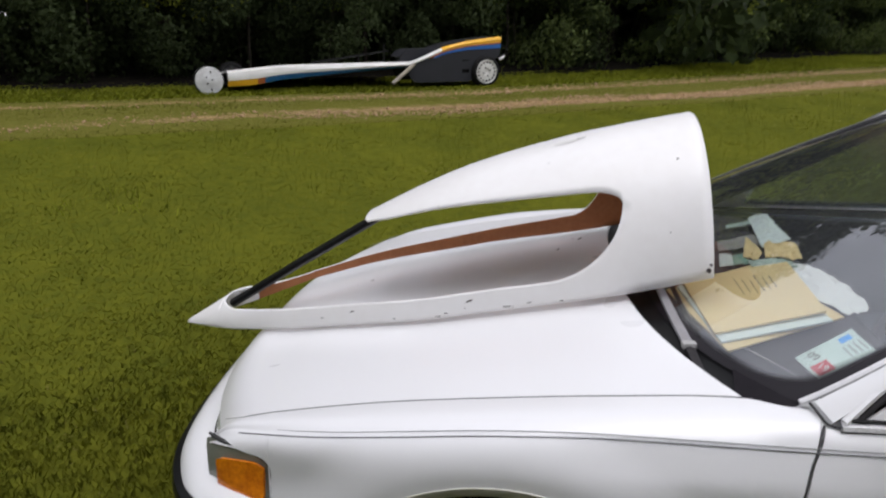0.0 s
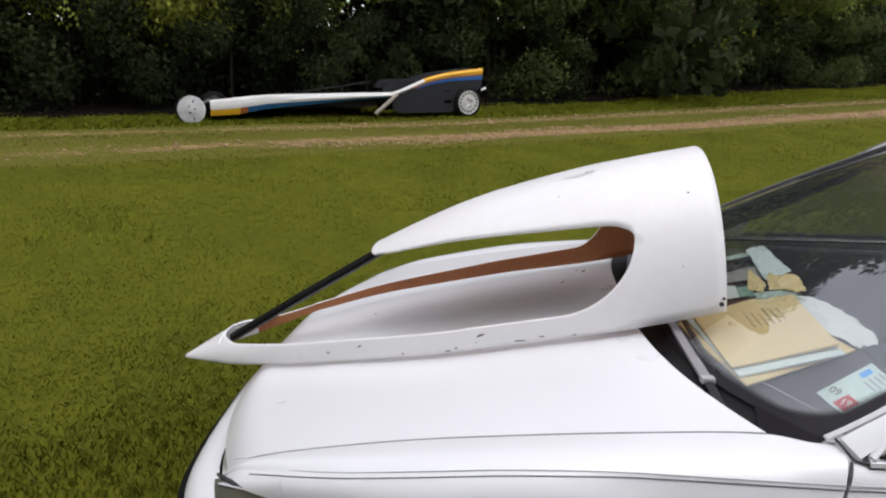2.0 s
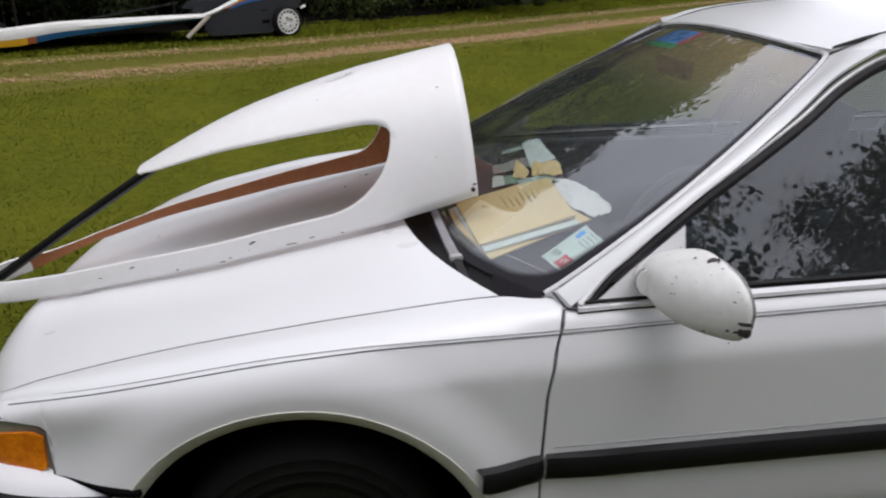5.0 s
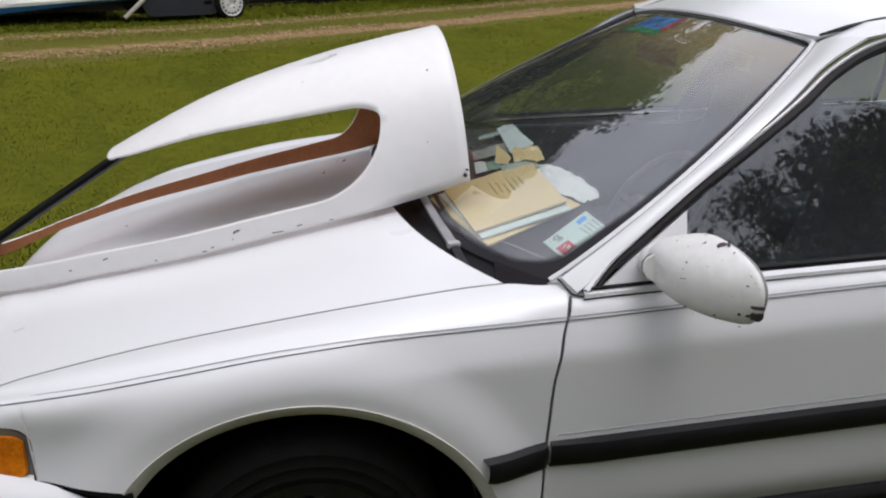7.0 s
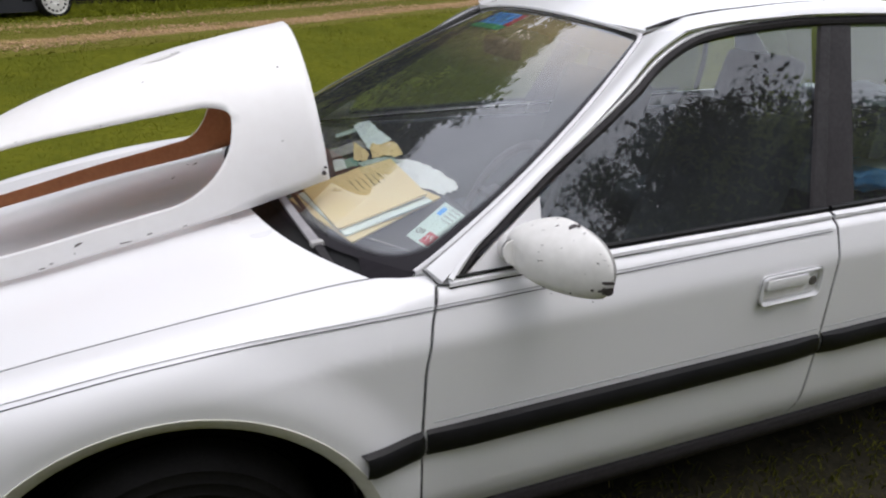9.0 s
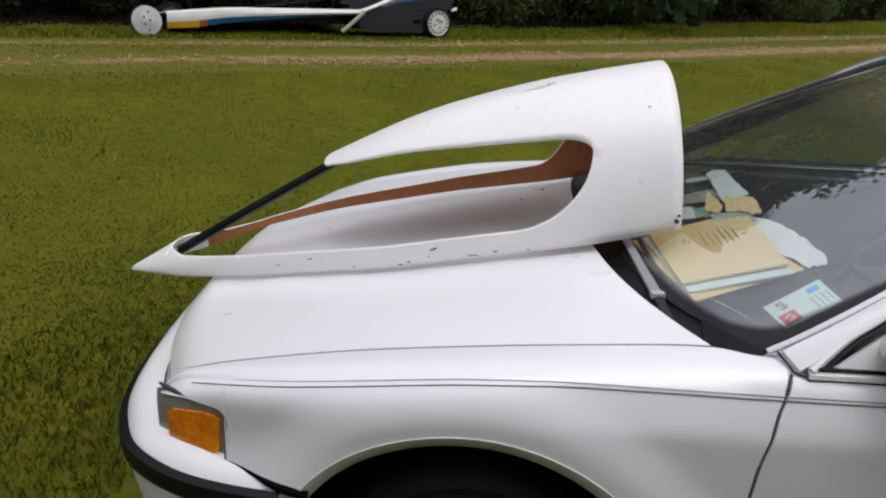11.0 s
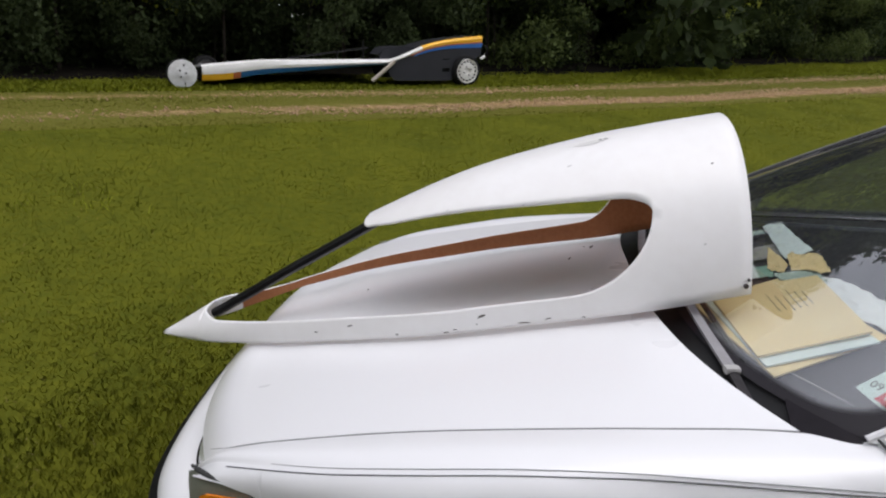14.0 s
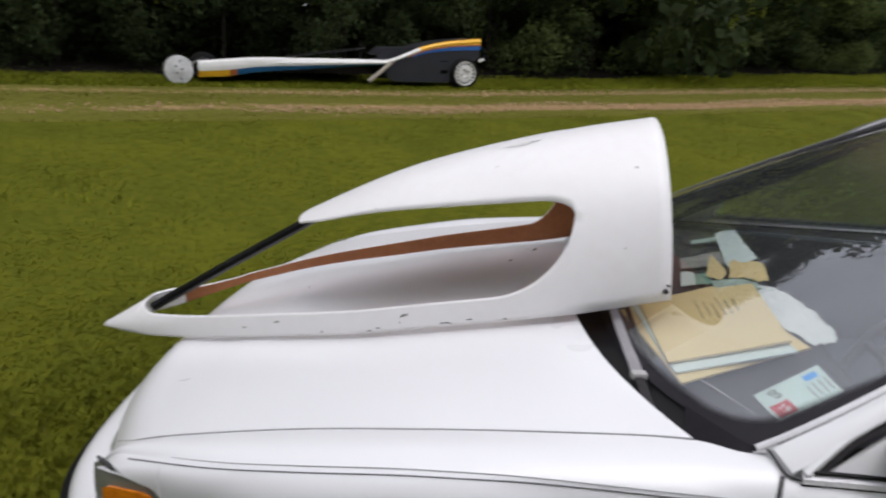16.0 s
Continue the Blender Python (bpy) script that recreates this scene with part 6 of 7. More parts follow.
    hoop = [P(4.46 + 0.17 * math.sin(t), 0.05, 0.56 + 0.09 * math.cos(t)) for t in span(0, math.pi, 11)]
    tube("tail_hoop", hoop, 0.013, M_BLACK, ob, "black tail hoop", sides=6)
    part("plate_lamp", box_bm(0.10, 0.03, 0.04, 0.008, 1, Matrix.Translation(P(4.53, 0.03, 0.45)) @ pose(0, 0, 0, 0, -25, 30)), M_PAINT_OLD, ob, "small white lamp")
    # wheels
    ang = math.degrees(math.atan2(TU[1], TU[0]))
    for u, v, r, cover, nm in ((0, 0, 0.188, True, "wheel"), (4.2, 0, 0.238, False, "wheel"), (0.45, 0.9, 0.19, True, "wheel"), (4.2, 0.75, 0.255, False, "wheel")):
        m = Matrix.Translation(P(u, v - 0.02, 0.01 + r)) @ pose(0, 0, 0, 0, 0, ang + (0 if v < 0.5 else 180))
        vs, fs = lathe([(r * 0.72, -0.06), (r * 0.86, -0.07), (r * 0.97, -0.05), (r, -0.02), (r, 0.08), (r * 0.9, 0.11), (r * 0.7, 0.11)], 36, m)
        w = mesh_part("tyre", vs, fs, M_RUBBER, ob, "black tyre")
        if cover:
            vs, fs = lathe([(0, -0.085), (r * 0.3, -0.088), (r * 0.36, -0.080), (r * 0.7, -0.082), (r * 0.93, -0.072), (r * 0.96, -0.055)], 32, m)
            c = mesh_part("wheel_cover", vs, fs, M_COVER, w, "dull pale plastic wheel cover")
            for t, q in ((0.3, 0.22), (2.2, 0.3), (4.1, 0.24), (4.9, 0.62), (1.4, 0.6)):
                part("cover_slot", box_bm(r * 0.16, 0.006, r * 0.10, 0.004, 1, m @ pose(r * q * math.cos(t), -0.087, r * q * math.sin(t), 0, -math.degrees(t), 0)), M_SEAM, c)
        else:
            vs, fs = lathe([(0, -0.04), (r * 0.15, -0.04), (r * 0.22, -0.06), (r * 0.45, -0.065), (r * 0.68, -0.05), (r * 0.74, -0.07), (r * 0.77, -0.065)], 32, m)
            c = mesh_part("rim", vs, fs, M_STEEL, w, "pale steel rim with round holes")
            for q in range(16):
                t = 2 * math.pi * q / 16
                v2, f2 = lathe([(0, -0.006), (r * 0.062, -0.006), (r * 0.062, 0.006)], 8, m @ pose(r * 0.60 * math.cos(t), -0.060, r * 0.60 * math.sin(t)))
                mesh_part("rim_hole", v2, f2, M_SEAM, c)
            for q in range(4):
                t = 2 * math.pi * q / 4 + 0.4
                v2, f2 = lathe([(0, -0.006), (r * 0.05, -0.006), (r * 0.05, 0.006)], 8, m @ pose(r * 0.27 * math.cos(t), -0.066, r * 0.27 * math.sin(t)))
                mesh_part("wheel_nut", v2, f2, M_SEAM, c)


build_racer()


# ---------------------------------------------------------------- trees
def leaf_cloud(rng, centres, radii, per, size, droop=0.3):
    """Arrays for a crown: folded four-cornered leaves strewn round the clump centres."""
    n = len(centres) * per
    c = np.repeat(centres, per, 0)
    r = np.repeat(radii, per)
    d = rng.normal(size=(n, 3))
    d /= np.linalg.norm(d, axis=1)[:, None]
    p = c + d * (r * rng.uniform(0.35, 1.05, n) ** 0.6)[:, None] * np.array([1, 1, 0.72])
    a = d * 0.6 + rng.normal(size=(n, 3)) * 0.6
    a[:, 2] -= droop
    a /= np.linalg.norm(a, axis=1)[:, None]
    b = np.cross(a, rng.normal(size=(n, 3)))
    b /= np.linalg.norm(b, axis=1)[:, None]
    s = size * rng.uniform(0.6, 1.35, n)[:, None]
    up = np.cross(a, b)
    b = np.where(np.sum(up * d, 1)[:, None] < 0, -b, b)
    up = np.cross(a, b)
    v = np.empty((n, 4, 3))
    v[:, 0] = p
    v[:, 1] = p + a * s * 0.5 + b * s * 0.30 + up * s * 0.08
    v[:, 2] = p + a * s
    v[:, 3] = p + a * s * 0.5 - b * s * 0.30 + up * s * 0.08
    nr = d * 0.9 + np.array([0, 0, 0.42]) + rng.normal(0, 0.24, (n, 3))
    nr /= np.linalg.norm(nr, axis=1)[:, None]
    return v.reshape(-1, 3)[:, :], np.repeat(nr, 4, 0)


def fast_mesh(name, verts, faces, corners, mat):
    """A mesh from arrays of equal-sided faces."""
    me = bpy.data.meshes.new(name)
    me.vertices.add(len(verts))
    me.vertices.foreach_set("co", verts.astype(np.float32).ravel())
    me.loops.add(faces.size)
    me.loops.foreach_set("vertex_index", faces.astype(np.int32).ravel())
    me.polygons.add(len(faces))
    me.polygons.foreach_set("loop_start", np.arange(0, faces.size, corners, dtype=np.int32))
    me.materials.append(mat)
    me.update(calc_edges=True)
    me.validate()
    return me


def make_tree(seed, height, spread, bare, clumps, per, leaf, mat, label, category="tree"):
    """A tree with a tapering trunk, limbs and a ragged crown, standing at the origin."""
    rng = np.random.default_rng(seed)
    ob = new("tree" if category == "tree" else "shrub")
    tagged(ob, label, category)
    vs, fs = [], []

    def limb(pts, r):
        v, f = tube_data(pts, r, 7)
        k = len(vs)
        vs.extend(v)
        fs.extend(tuple(k + i for i in q) for q in f)

    lean = rng.normal(0, 0.04, 2)
    trunk = [Vector((lean[0] * z + 0.06 * math.sin(z * 0.9 + seed), lean[1] * z + 0.06 * math.cos(z * 0.8), z)) for z in np.linspace(-0.1, height * 0.86, 10)]
    r0 = (0.018 if spread > 2 else 0.006) * height ** 0.85
    limb(trunk, [r0 * (1 - 0.085 * i) for i in range(10)])
    cs, rs = [], []
    nl = max(7, int(height * 1.3))
    for i in range(nl):
        t = bare + (0.98 - bare) * (i + rng.uniform(0, 0.8)) / nl
        k = min(int(t * 9), 8)
        p = trunk[k].lerp(trunk[k + 1], t * 9 - k)
        az = i * 2.4 + rng.uniform(-0.5, 0.5)
        L = spread * (1.05 - 0.6 * max(0, (t - 0.35) / 0.65) ** 1.6) * rng.uniform(0.65, 1.15)
        q = p + Vector((math.cos(az) * L, math.sin(az) * L, L * rng.uniform(0.05, 0.5)))
        m = p.lerp(q, 0.5) + Vector((0, 0, 0.10 * L))
        limb([p, m, q], [r0 * 0.34 * (1.1 - t), r0 * 0.2 * (1.1 - t), 0.008])
        for j in range(max(clumps // nl, 1)):
            w = rng.uniform(0.3, 1.08)
            base = p.lerp(q, w)
            cs.append(np.array(base) + rng.normal(0, 0.22, 3) * spread * 0.55)
            rs.append(spread * rng.uniform(0.14, 0.30) * (1.0 if spread > 2 else 1.12))
    mesh_part("trunk", vs, fs, M_BARK, ob)
    v, nr = leaf_cloud(rng, np.array(cs), np.array(rs), per, leaf)
    v[:, 2] = np.maximum(v[:, 2], 0.03)
    me = fast_mesh("crown", v, np.arange(len(v)).reshape(-1, 4)[:, ::-1], 4, mat)
    me.polygons.foreach_set("use_smooth", np.ones(len(me.polygons), dtype=bool))
    # the light on a clump follows its round form
    me.normals_split_custom_set_from_vertices(nr.tolist())
    crown = new("crown", me)
    crown.parent = ob
    return ob


def build_trees():
    kinds = [
        make_tree(11, 11.0, 2.6, 0.16, 190, 54, 0.15, M_LEAF_A, "tall leafy tree at the edge of the woods"),
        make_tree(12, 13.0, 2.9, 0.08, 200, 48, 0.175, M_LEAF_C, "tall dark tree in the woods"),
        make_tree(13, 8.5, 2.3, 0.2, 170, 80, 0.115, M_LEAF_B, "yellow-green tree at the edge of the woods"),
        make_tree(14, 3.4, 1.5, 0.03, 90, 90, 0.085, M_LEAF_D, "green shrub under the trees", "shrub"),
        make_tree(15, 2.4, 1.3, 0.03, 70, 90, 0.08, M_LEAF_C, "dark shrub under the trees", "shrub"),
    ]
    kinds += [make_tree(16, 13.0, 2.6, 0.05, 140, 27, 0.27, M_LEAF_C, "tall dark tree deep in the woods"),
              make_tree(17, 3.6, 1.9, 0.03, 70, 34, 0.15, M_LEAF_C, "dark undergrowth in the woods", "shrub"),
              make_tree(18, 4.6, 1.25, 0.30, 170, 95, 0.070, M_LEAF_B, "young yellow-green tree in front of the woods"),
              make_tree(19, 6.4, 1.45, 0.22, 190, 80, 0.082, M_LEAF_A, "young green tree in front of the woods"),
              make_tree(20, 6.2, 1.30, 0.28, 170, 85, 0.078, M_LEAF_B, "slender yellow-green tree in front of the woods")]
    rnd = random.Random(21)
    used = set()

    def put(k, u, v, s, turn):
        p = uv_place(u, v, -0.03)
        m = Matrix.Translation(p) @ Matrix.Rotation(turn, 4, "Z") @ Matrix.Scale(s, 4)
        ob = kinds[k]
        if k not in used:
            used.add(k)
            ob.matrix_basis = m
        else:
            c = copy_thing(ob, Matrix.Translation(p) @ Matrix.Rotation(turn, 4, "Z"))
            c.scale = (s, s, s)
            ob = c
        tagged(ob, group="trees" if k in (0, 1, 2, 5, 7, 8, 9) else "shrubs")

    front = [(7, 0.15, 10.4, 0.98), (9, 2.45, 10.6, 1.0), (8, 4.6, 11.0, 1.05), (8, 7.6, 10.9, 1.0), (8, 9.9, 10.9, 1.2), (8, 12.4, 11.1, 0.85), (9, 14.2, 11.6, 0.9), (8, 16.4, 11.6, 0.95), (8, 18.8, 12.0, 1.1), (8, -2.6, 10.9, 1.0), (9, -5.0, 11.0, 1.0),
             (0, -2.0, 12.0, 0.9), (1, 4.8, 12.0, 1.05), (0, 6.4, 12.0, 0.9), (0, 8.9, 12.2, 1.05), (2, 11.0, 12.4, 1.05), (1, 13.0, 12.6, 1.1), (0, 15.2, 12.8, 1.2), (2, 18.0, 13.2, 1.25), (0, 21, 13.6, 1.15),
             (1, -4.5, 12.0, 0.95), (0, -7.5, 11.8, 0.95), (1, -11, 12.2, 1.0), (0, 25.5, 15, 1.1), (1, 30, 16, 1.1), (1, 1.4, 13.0, 1.0)]
    for k, u, v, s in front:
        put(k, u, v, s, rnd.uniform(0, 6))
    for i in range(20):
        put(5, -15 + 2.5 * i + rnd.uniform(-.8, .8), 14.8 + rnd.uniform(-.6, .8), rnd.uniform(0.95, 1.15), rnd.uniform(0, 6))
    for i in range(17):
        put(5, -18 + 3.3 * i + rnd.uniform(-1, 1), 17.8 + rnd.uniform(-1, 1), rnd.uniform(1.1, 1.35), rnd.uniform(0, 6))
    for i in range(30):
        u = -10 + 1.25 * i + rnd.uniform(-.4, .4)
        # up to u = 7 every shrub takes the near-black, shade-toned leaves
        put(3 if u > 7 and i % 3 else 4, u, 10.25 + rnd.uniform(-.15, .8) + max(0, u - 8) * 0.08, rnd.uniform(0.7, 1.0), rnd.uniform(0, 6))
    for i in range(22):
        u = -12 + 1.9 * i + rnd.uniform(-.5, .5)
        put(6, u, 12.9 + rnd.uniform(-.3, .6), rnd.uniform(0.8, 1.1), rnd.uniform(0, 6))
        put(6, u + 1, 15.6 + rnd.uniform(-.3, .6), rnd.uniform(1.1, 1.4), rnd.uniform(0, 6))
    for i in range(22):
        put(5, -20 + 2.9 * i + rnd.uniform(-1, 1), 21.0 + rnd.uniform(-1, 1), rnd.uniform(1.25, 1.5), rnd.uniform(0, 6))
    # the trees behind the camera, and tall ones deep in the woods, which the panes mirror
    def put_xy(k, x, y, s, turn):
        put(k, TU[0] * x + TU[1] * y, TV[0] * x + TV[1] * y, s, turn)
    # first row and the low shrubs: unseen, added to keep light off the flank
    for k, x, y, s in ((1, 4.2, -8.4, 0.85), (0, 2.0, -7.5, 0.9), (1, -1.5, -8.0, 0.9), (0, -5.0, -7.8, 0.9), (5, 3.5, -10.5, 0.95), (5, 0, -10.5, 0.95), (5, -3.5, -10.5, 0.95), (1, -9, -8.0, 0.95), (0, -13, -6, 0.95),
                       (0, 9.6, -5.6, 0.58), (0, 11.9, -7.5, 0.68), (1, 14.5, -8.5, 0.66), (0, 17.5, -9.0, 0.78), (1, 20.5, -9.5, 0.8), (0, 18.0, -13.5, 0.85), (1, 24, -11, 0.85), (0, 24, -7, 0.8), (1, 12, -12, 0.8), (5, 15, -15, 0.8), (0, 29, -4, 0.9), (1, 28, 3, 1.0), (5, 22, -16, 0.9),
                       (1, 10.6, -7.9, 0.66), (1, 10.2, -6.4, 0.60), (1, 12.2, -9.0, 0.70), (1, 12.6, -7.6, 0.62), (1, 14.6, -6.6, 0.60), (1, 11.4, -8.4, 0.68), (1, 17.0, -7.2, 0.64), (5, 4.4, 16.2, 1.4), (5, 1.0, 17, 1.5), (5, 3, 16.5, 1.5), (5, -1.2, 17, 1.5), (5, 5, 17.2, 1.5), (5, 2, 19, 1.6), (5, 4, 19.2, 1.6), (5, 2.2, 16.0, 1.4), (5, 0.1, 15.8, 1.4),
                       (6, -9, -6.4, 1.3), (6, -6.5, -6.0, 1.3), (6, -4, -6.4, 1.3), (6, -1.6, -6.2, 1.3), (6, 0.8, -6.5, 1.3), (6, 3.2, -6.3, 1.3), (6, 5.6, -6.8, 1.2), (0, 10.6, -7.0, 0.66), (0, 13.2, -7.0, 0.64), (6, 7.4, -5.6, 1.2), (6, 9.2, -6.0, 1.3), (6, 11.2, -6.4, 1.4), (6, 13.5, -6.9, 1.4), (6, 16, -7.5, 1.5)):
        put_xy(k, x, y, s, rnd.uniform(0, 6))

build_trees()


def build_woodland_shade():
    """Woodland floor with a ragged front edge; the trees' shade is painted as its near-black colour."""
    rnd = random.Random(31)
    m = material("woodland_shade", (0.013, 0.011, 0.008), 0.95, vary=1.0, scale=4, dark=(0.007, 0.006, 0.005), bump=0.8, bump_scale=30, spec=0.03)
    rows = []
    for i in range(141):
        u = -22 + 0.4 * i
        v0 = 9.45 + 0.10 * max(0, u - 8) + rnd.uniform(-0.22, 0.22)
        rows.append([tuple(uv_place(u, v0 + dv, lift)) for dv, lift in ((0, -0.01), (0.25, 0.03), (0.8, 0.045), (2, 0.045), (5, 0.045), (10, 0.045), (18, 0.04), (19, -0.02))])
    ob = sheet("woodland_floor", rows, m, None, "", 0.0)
    tagged(ob, "near-black ground under the trees, their shade put into its colour", "ground", kind="structure")


build_woodland_shade()


# ---------------------------------------------------------------- grass
def grass_material(name, light, dark):
    m = leaf_material(name, light, dark, 0.7, 0.6)
    m.node_tree.nodes["Principled BSDF"].inputs["Specular IOR Level"].default_value = 0.08
    return m


M_GRASS = grass_material("lawn_blades", (0.170, 0.171, 0.014), (0.088, 0.101, 0.009))
M_GRASS_TALL = grass_material("rough_grass_blades", (0.30, 0.325, 0.030), (0.19, 0.215, 0.020))
M_STRAW = leaf_material("dry_blades", (0.36, 0.30, 0.12), (0.22, 0.19, 0.06), 2.0)


def blades(rng, x, y, h, w):
    n = len(x)
    z = ground_z(x, y)
    a = rng.uniform(0, 2 * np.pi, n)
    bend = rng.uniform(0.4, 1.6, n) * h
    bx, by = np.cos(a) * bend, np.sin(a) * bend
    t = rng.uniform(0, 2 * np.pi, n)
    sx, sy = np.cos(t) * w, np.sin(t) * w
    v = np.empty((n, 5, 3))
    v[:, 0] = np.stack([x - sx, y - sy, z - 0.01], -1)
    v[:, 1] = np.stack([x + sx, y + sy, z - 0.01], -1)
    v[:, 2] = np.stack([x + sx * 0.8 + bx * 0.35, y + sy * 0.8 + by * 0.35, z + h * 0.6], -1)
    v[:, 3] = np.stack([x - sx * 0.8 + bx * 0.35, y - sy * 0.8 + by * 0.35, z + h * 0.6], -1)
    v[:, 4] = np.stack([x + bx, y + by, z + h * rng.uniform(0.8, 1.05, n)], -1)
    base = np.arange(n)[:, None] * 5
    tri = np.concatenate([base + np.array([[0, 1, 2]]), base + np.array([[0, 2, 3]]), base + np.array([[3, 2, 4]])], 0)
    return v.reshape(-1, 3), tri


def slim_blades(rng, x, y, h, w, lift):
    n = len(x)
    z = ground_z(x, y) + lift
    a, t = rng.uniform(0, 2 * np.pi, n), rng.uniform(0, 2 * np.pi, n)
    bend = rng.uniform(0.6, 2.4, n) * h
    v = np.empty((n, 3, 3))
    v[:, 0] = np.stack([x - np.cos(t) * w, y - np.sin(t) * w, z - 0.008], -1)
    v[:, 1] = np.stack([x + np.cos(t) * w, y + np.sin(t) * w, z - 0.008], -1)
    v[:, 2] = np.stack([x + np.cos(a) * bend, y + np.sin(a) * bend, z + h], -1)
    return v.reshape(-1, 3), np.arange(3 * n).reshape(-1, 3)


def lawn_mesh(name, vs, tri, mat, rng, per=5):
    """Blades whose shading leans upwards, as a dense sward's does."""
    me = fast_mesh(name, vs, tri, 3, mat)
    me.polygons.foreach_set("use_smooth", np.ones(len(me.polygons), dtype=bool))
    n = len(me.vertices) // per
    nr = np.repeat(rng.normal(0, 0.09, (n, 3)) + np.array([0, 0, 1.0]), per, 0)
    nr /= np.linalg.norm(nr, axis=1)[:, None]
    me.normals_split_custom_set_from_vertices(nr.tolist())
    return me


def patchiness(x, y):
    return 0.5 + 0.25 * np.sin(x * 1.7 + 1.3 * np.sin(y * 1.1)) + 0.25 * np.sin(y * 2.3 + 1.7 * np.sin(x * 0.9 + 2))


def build_grass():
    rng = np.random.default_rng(77)

    def strew(count, x0, x1, y0, y1, reach):
        x, y = rng.uniform(x0, x1, count), rng.uniform(y0, y1, count)
        d = np.hypot(x - 0.9, y + 1.1)
        keep = rng.uniform(0, 1, count) < np.minimum(1, (reach / np.maximum(d, 0.3)) ** 1.5)
        keep &= ~((x > 0.25) & (x < 4.4) & (y > 0.22) & (y < 1.5))
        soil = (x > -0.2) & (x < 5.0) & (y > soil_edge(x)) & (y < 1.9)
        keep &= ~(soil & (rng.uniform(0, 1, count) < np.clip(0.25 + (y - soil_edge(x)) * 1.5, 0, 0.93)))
        for wx in WX:
            for wy in (0.14, 2 * CY - 0.14):
                keep &= ~((abs(x - wx) < 0.24) & (abs(y - wy) < 0.12))
        return x[keep], y[keep]

    x, y = strew(3150000, -8, 14, -3.0, 17, 2.8)
    u, v = TU[0] * x + TU[1] * y, TV[0] * x + TV[1] * y
    bare = bareness(u, v)
    streak = np.sin(u * 2.1 + 3 * np.sin(v * 5)) * 0.12 + rng.uniform(-0.2, 0.2, len(x))
    keep = (rng.uniform(0, 1, len(x)) > np.clip((bare - 0.30 + streak) * 2.8, 0, 0.9)) & (v < 8.4)
    x, y, u, v, bare = x[keep], y[keep], u[keep], v[keep], bare[keep]
    d = np.hypot(x - 0.9, y + 1.1)
    h = (0.028 + 0.014 * patchiness(x, y) * rng.uniform(0.5, 1.3, len(x))) * np.where(bare > 0.15, 0.75, 1.0)
    h *= np.clip(1 - 0.72 * (d - 1.9) / 3.0, 0.30, 1)
    # longer where the mower cannot reach along the sedan
    h *= np.where((x > 0.9) & (x < 5.2) & (y > -0.55) & (y < 0.3), 1.25, 1.0)
    w = 0.0020 + 0.0011 * np.maximum(d - 2, 0)
    near = d < 3.0
    dry = rng.uniform(0, 1, len(x)) < 0.012 + 0.36 * np.clip(bare / 0.5, 0, 1) + 0.08 * ((v > RUT_NEAR - 0.2) & (v < RUT_FAR + 0.3))
    vs, tri = blades(rng, x[near & ~dry], y[near & ~dry], h[near & ~dry], w[near & ~dry])
    tagged(new("grass", lawn_mesh("grass", vs, tri, M_GRASS, rng)), "short green lawn grass", "grass", kind="stuff")
    s = ~near & ~dry
    vs, tri = slim_blades(rng, x[s], y[s], h[s], w[s] * np.clip(1.2 - 0.08 * (d[s] - 3), 0.9, 1.2), track_lift(u[s], v[s]))
    tagged(new("grass", lawn_mesh("grass", vs, tri, M_GRASS, rng, 3)), "short green lawn grass", "grass", kind="stuff")
    vs, tri = slim_blades(rng, x[dry], y[dry], h[dry], w[dry] * 1.2, track_lift(u[dry], v[dry]))
    tagged(new("dry_grass", lawn_mesh("dry_grass", vs, tri, M_STRAW, rng, 3)), "scattered dry straw-coloured blades", "grass", kind="stuff")
    # tufts of longer stalks that the mower left
    cx, cy = rng.uniform(-5, 4, 420), rng.uniform(1.8, 7.5, 420)
    cx, cy = cx[patchiness(cx, cy) > 0.9], cy[patchiness(cx, cy) > 0.9]
    x, y = (cx[:, None] + rng.normal(0, 0.07, (len(cx), 9))).ravel(), (cy[:, None] + rng.normal(0, 0.07, (len(cx), 9))).ravel()
    ok = (TV[0] * x + TV[1] * y < RUT_NEAR - 0.5) & ~((x > -0.4) & (y < 1.9))
    vs, tri = blades(rng, x[ok], y[ok], rng.uniform(0.04, 0.12, ok.sum()), np.full(ok.sum(), 0.0035))
    tagged(new("tall_grass", lawn_mesh("tall_grass", vs, tri, M_GRASS_TALL, rng)), "tufts of longer yellow-green stalks in the lawn", "grass", kind="stuff")
    # loose stones in the ruts
    n = 16000
    u = 2 + 18 * rng.uniform(0, 1, n) ** 0.9 - 6 * (rng.uniform(0, 1, n) < 0.25)
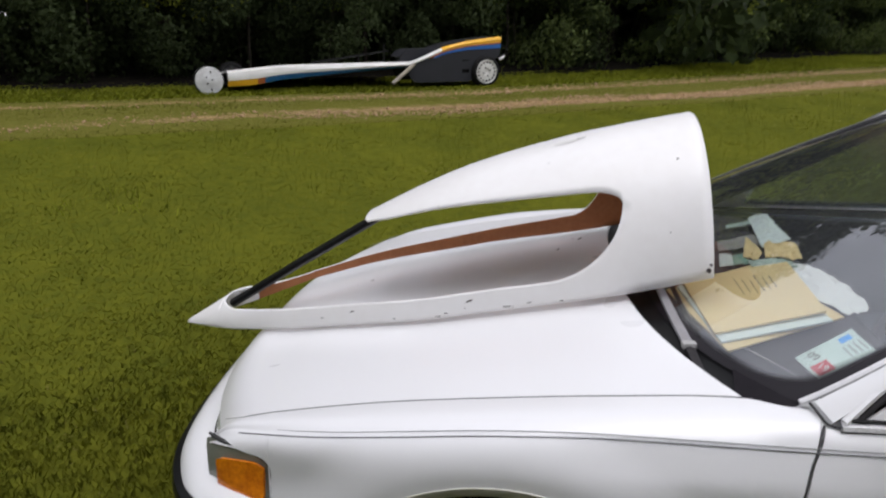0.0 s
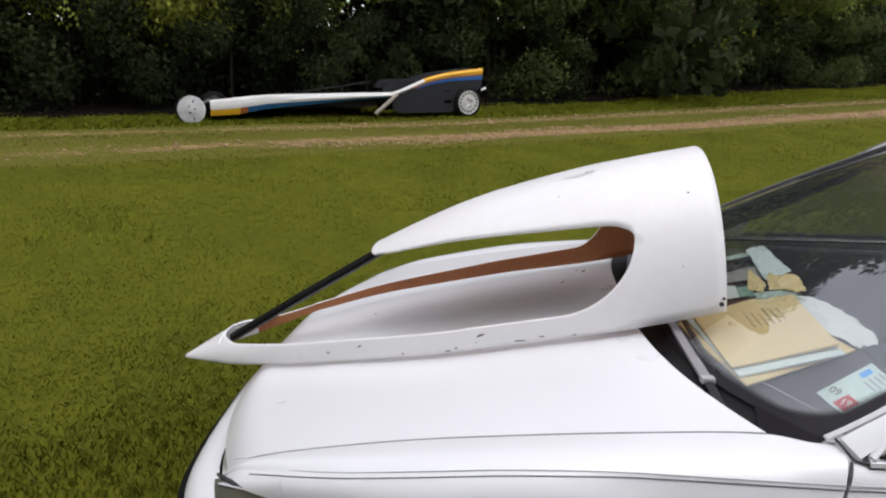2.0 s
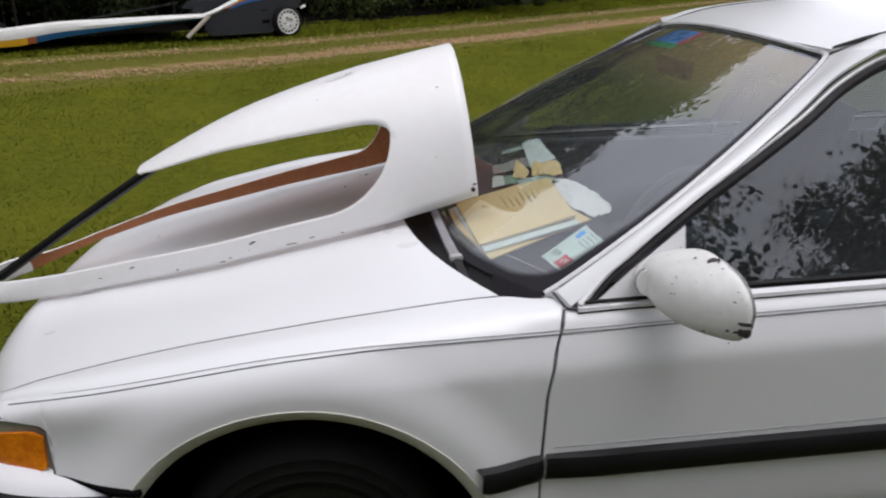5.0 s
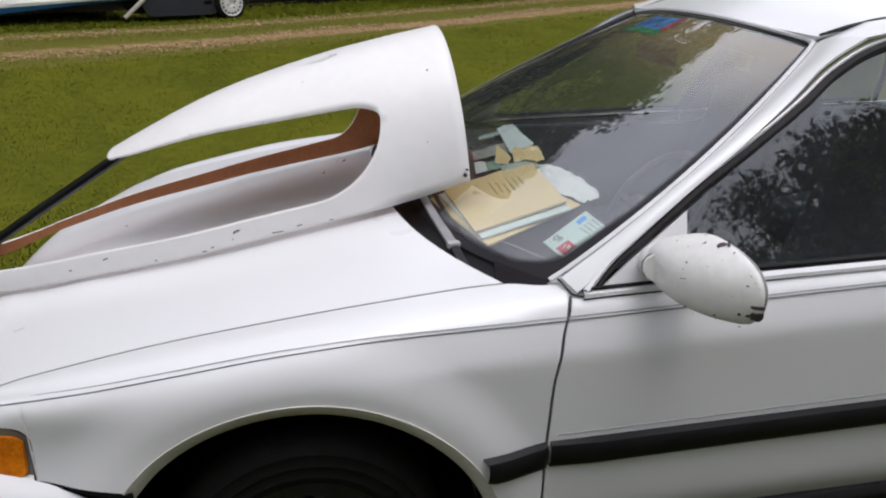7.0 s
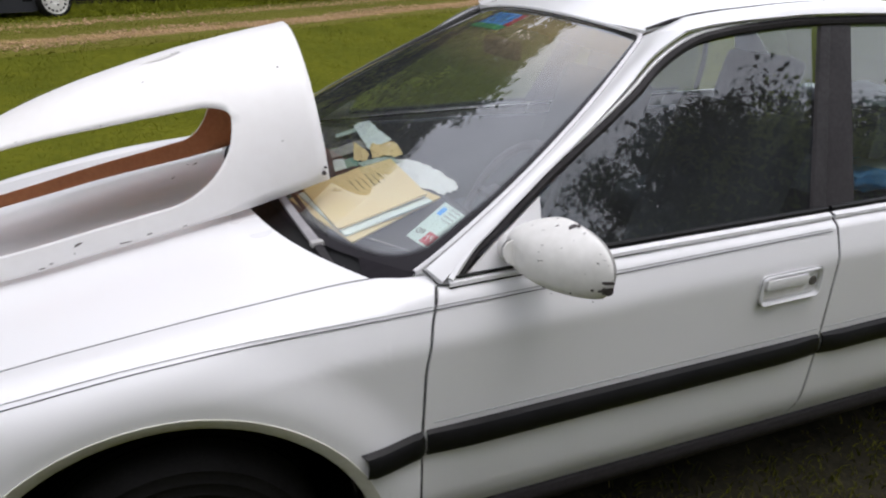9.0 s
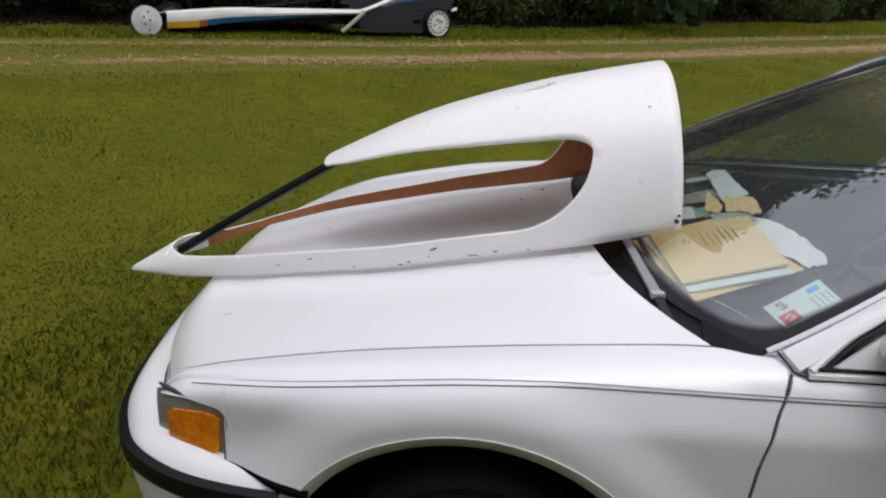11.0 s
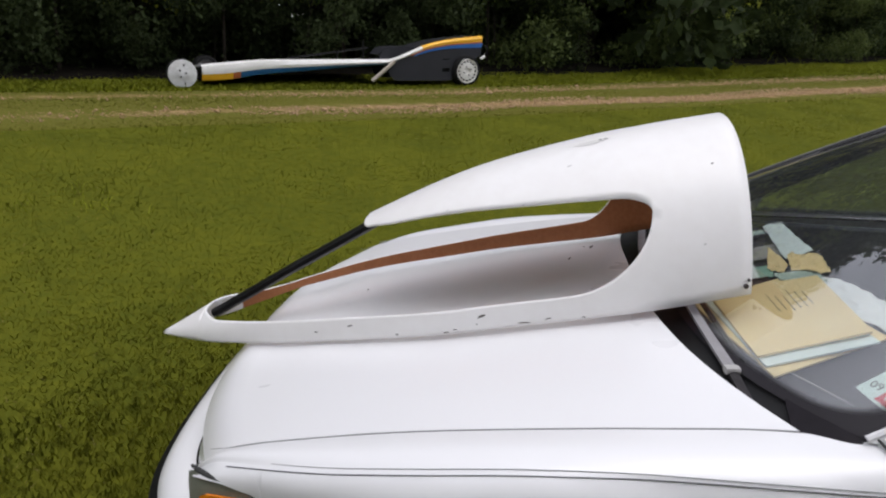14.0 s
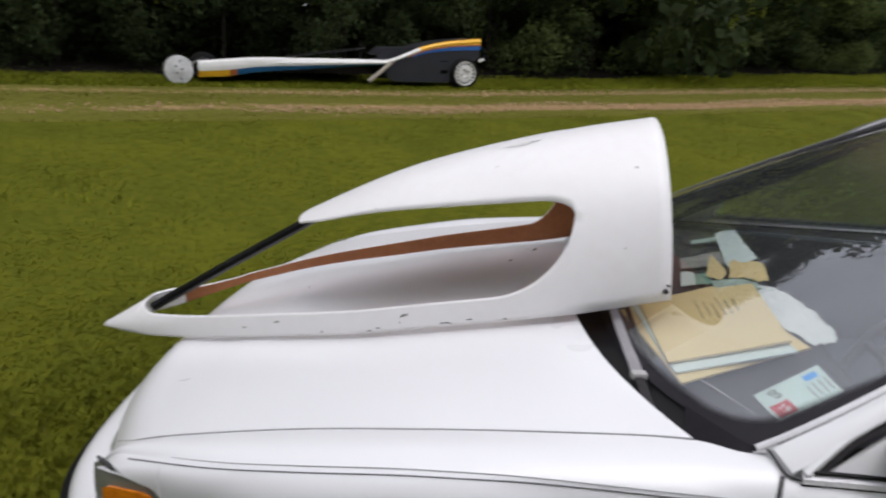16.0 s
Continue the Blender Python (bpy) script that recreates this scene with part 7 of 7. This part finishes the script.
    v = np.where(rng.uniform(0, 1, n) < 0.68, RUT_NEAR + 0.10 * np.sin(u * 1.3) + rng.choice([-0.16, -0.03, 0.12], n) + rng.normal(0, 0.05, n), RUT_FAR + rng.normal(0, 0.13, n))
    x, y = TU[0] * u + TV[0] * v, TU[1] * u + TV[1] * v
    z = ground_z(x, y) + track_lift(u, v)
    r = rng.gamma(1.6, 0.0042, n) + 0.003
    oct_v = np.array([[1, 0, 0], [0, 1, 0], [-1, 0, 0], [0, -1, 0], [0, 0, 0.6], [0, 0, -0.6]])
    vs = (oct_v[None] * rng.uniform(0.6, 1.2, (n, 6, 1)) * r[:, None, None] + np.stack([x, y, z + r * 0.25], -1)[:, None]).reshape(-1, 3)
    f8 = np.array([[0, 1, 4], [1, 2, 4], [2, 3, 4], [3, 0, 4], [1, 0, 5], [2, 1, 5], [3, 2, 5], [0, 3, 5]])
    tri = (np.arange(n)[:, None, None] * 6 + f8[None]).reshape(-1, 3)
    tagged(new("gravel", fast_mesh("gravel", vs, tri, 3, M_STONE)), "loose tan stones in the wheel ruts", "gravel", kind="stuff")
    # rough grass between the track and the trees
    n = 60000
    u, v = rng.uniform(-12, 26, n), 8.0 + rng.gamma(1.8, 0.5, n)
    v = np.minimum(v, 9.75) + np.maximum(0, u - 8) * 0.10 * rng.uniform(0, 1, n)
    x, y = TU[0] * u + TV[0] * v, TU[1] * u + TV[1] * v
    h = rng.uniform(0.02, 0.055, n) * (0.6 + patchiness(x, y))
    vs, tri = blades(rng, x, y, h, np.full(n, 0.010))
    tagged(new("rough_grass", lawn_mesh("rough_grass", vs, tri, M_GRASS_TALL, rng)), "longer rough grass below the trees", "grass", kind="stuff")
    # weeds and bare stems along the wood's edge
    n = 40
    u, v = rng.uniform(3, 24, n), 9.7 + rng.uniform(-0.3, 0.9, n)
    v = v + np.maximum(0, u - 8) * 0.06
    x, y = TU[0] * u + TV[0] * v, TU[1] * u + TV[1] * v
    vs, tri = blades(rng, x, y, rng.uniform(0.15, 0.4, n), np.full(n, 0.005))
    tagged(new("weeds", fast_mesh("weeds", vs, tri, 3, M_GRASS_TALL)), "thin weed stalks at the edge of the woods", "weeds", kind="stuff")


build_grass()
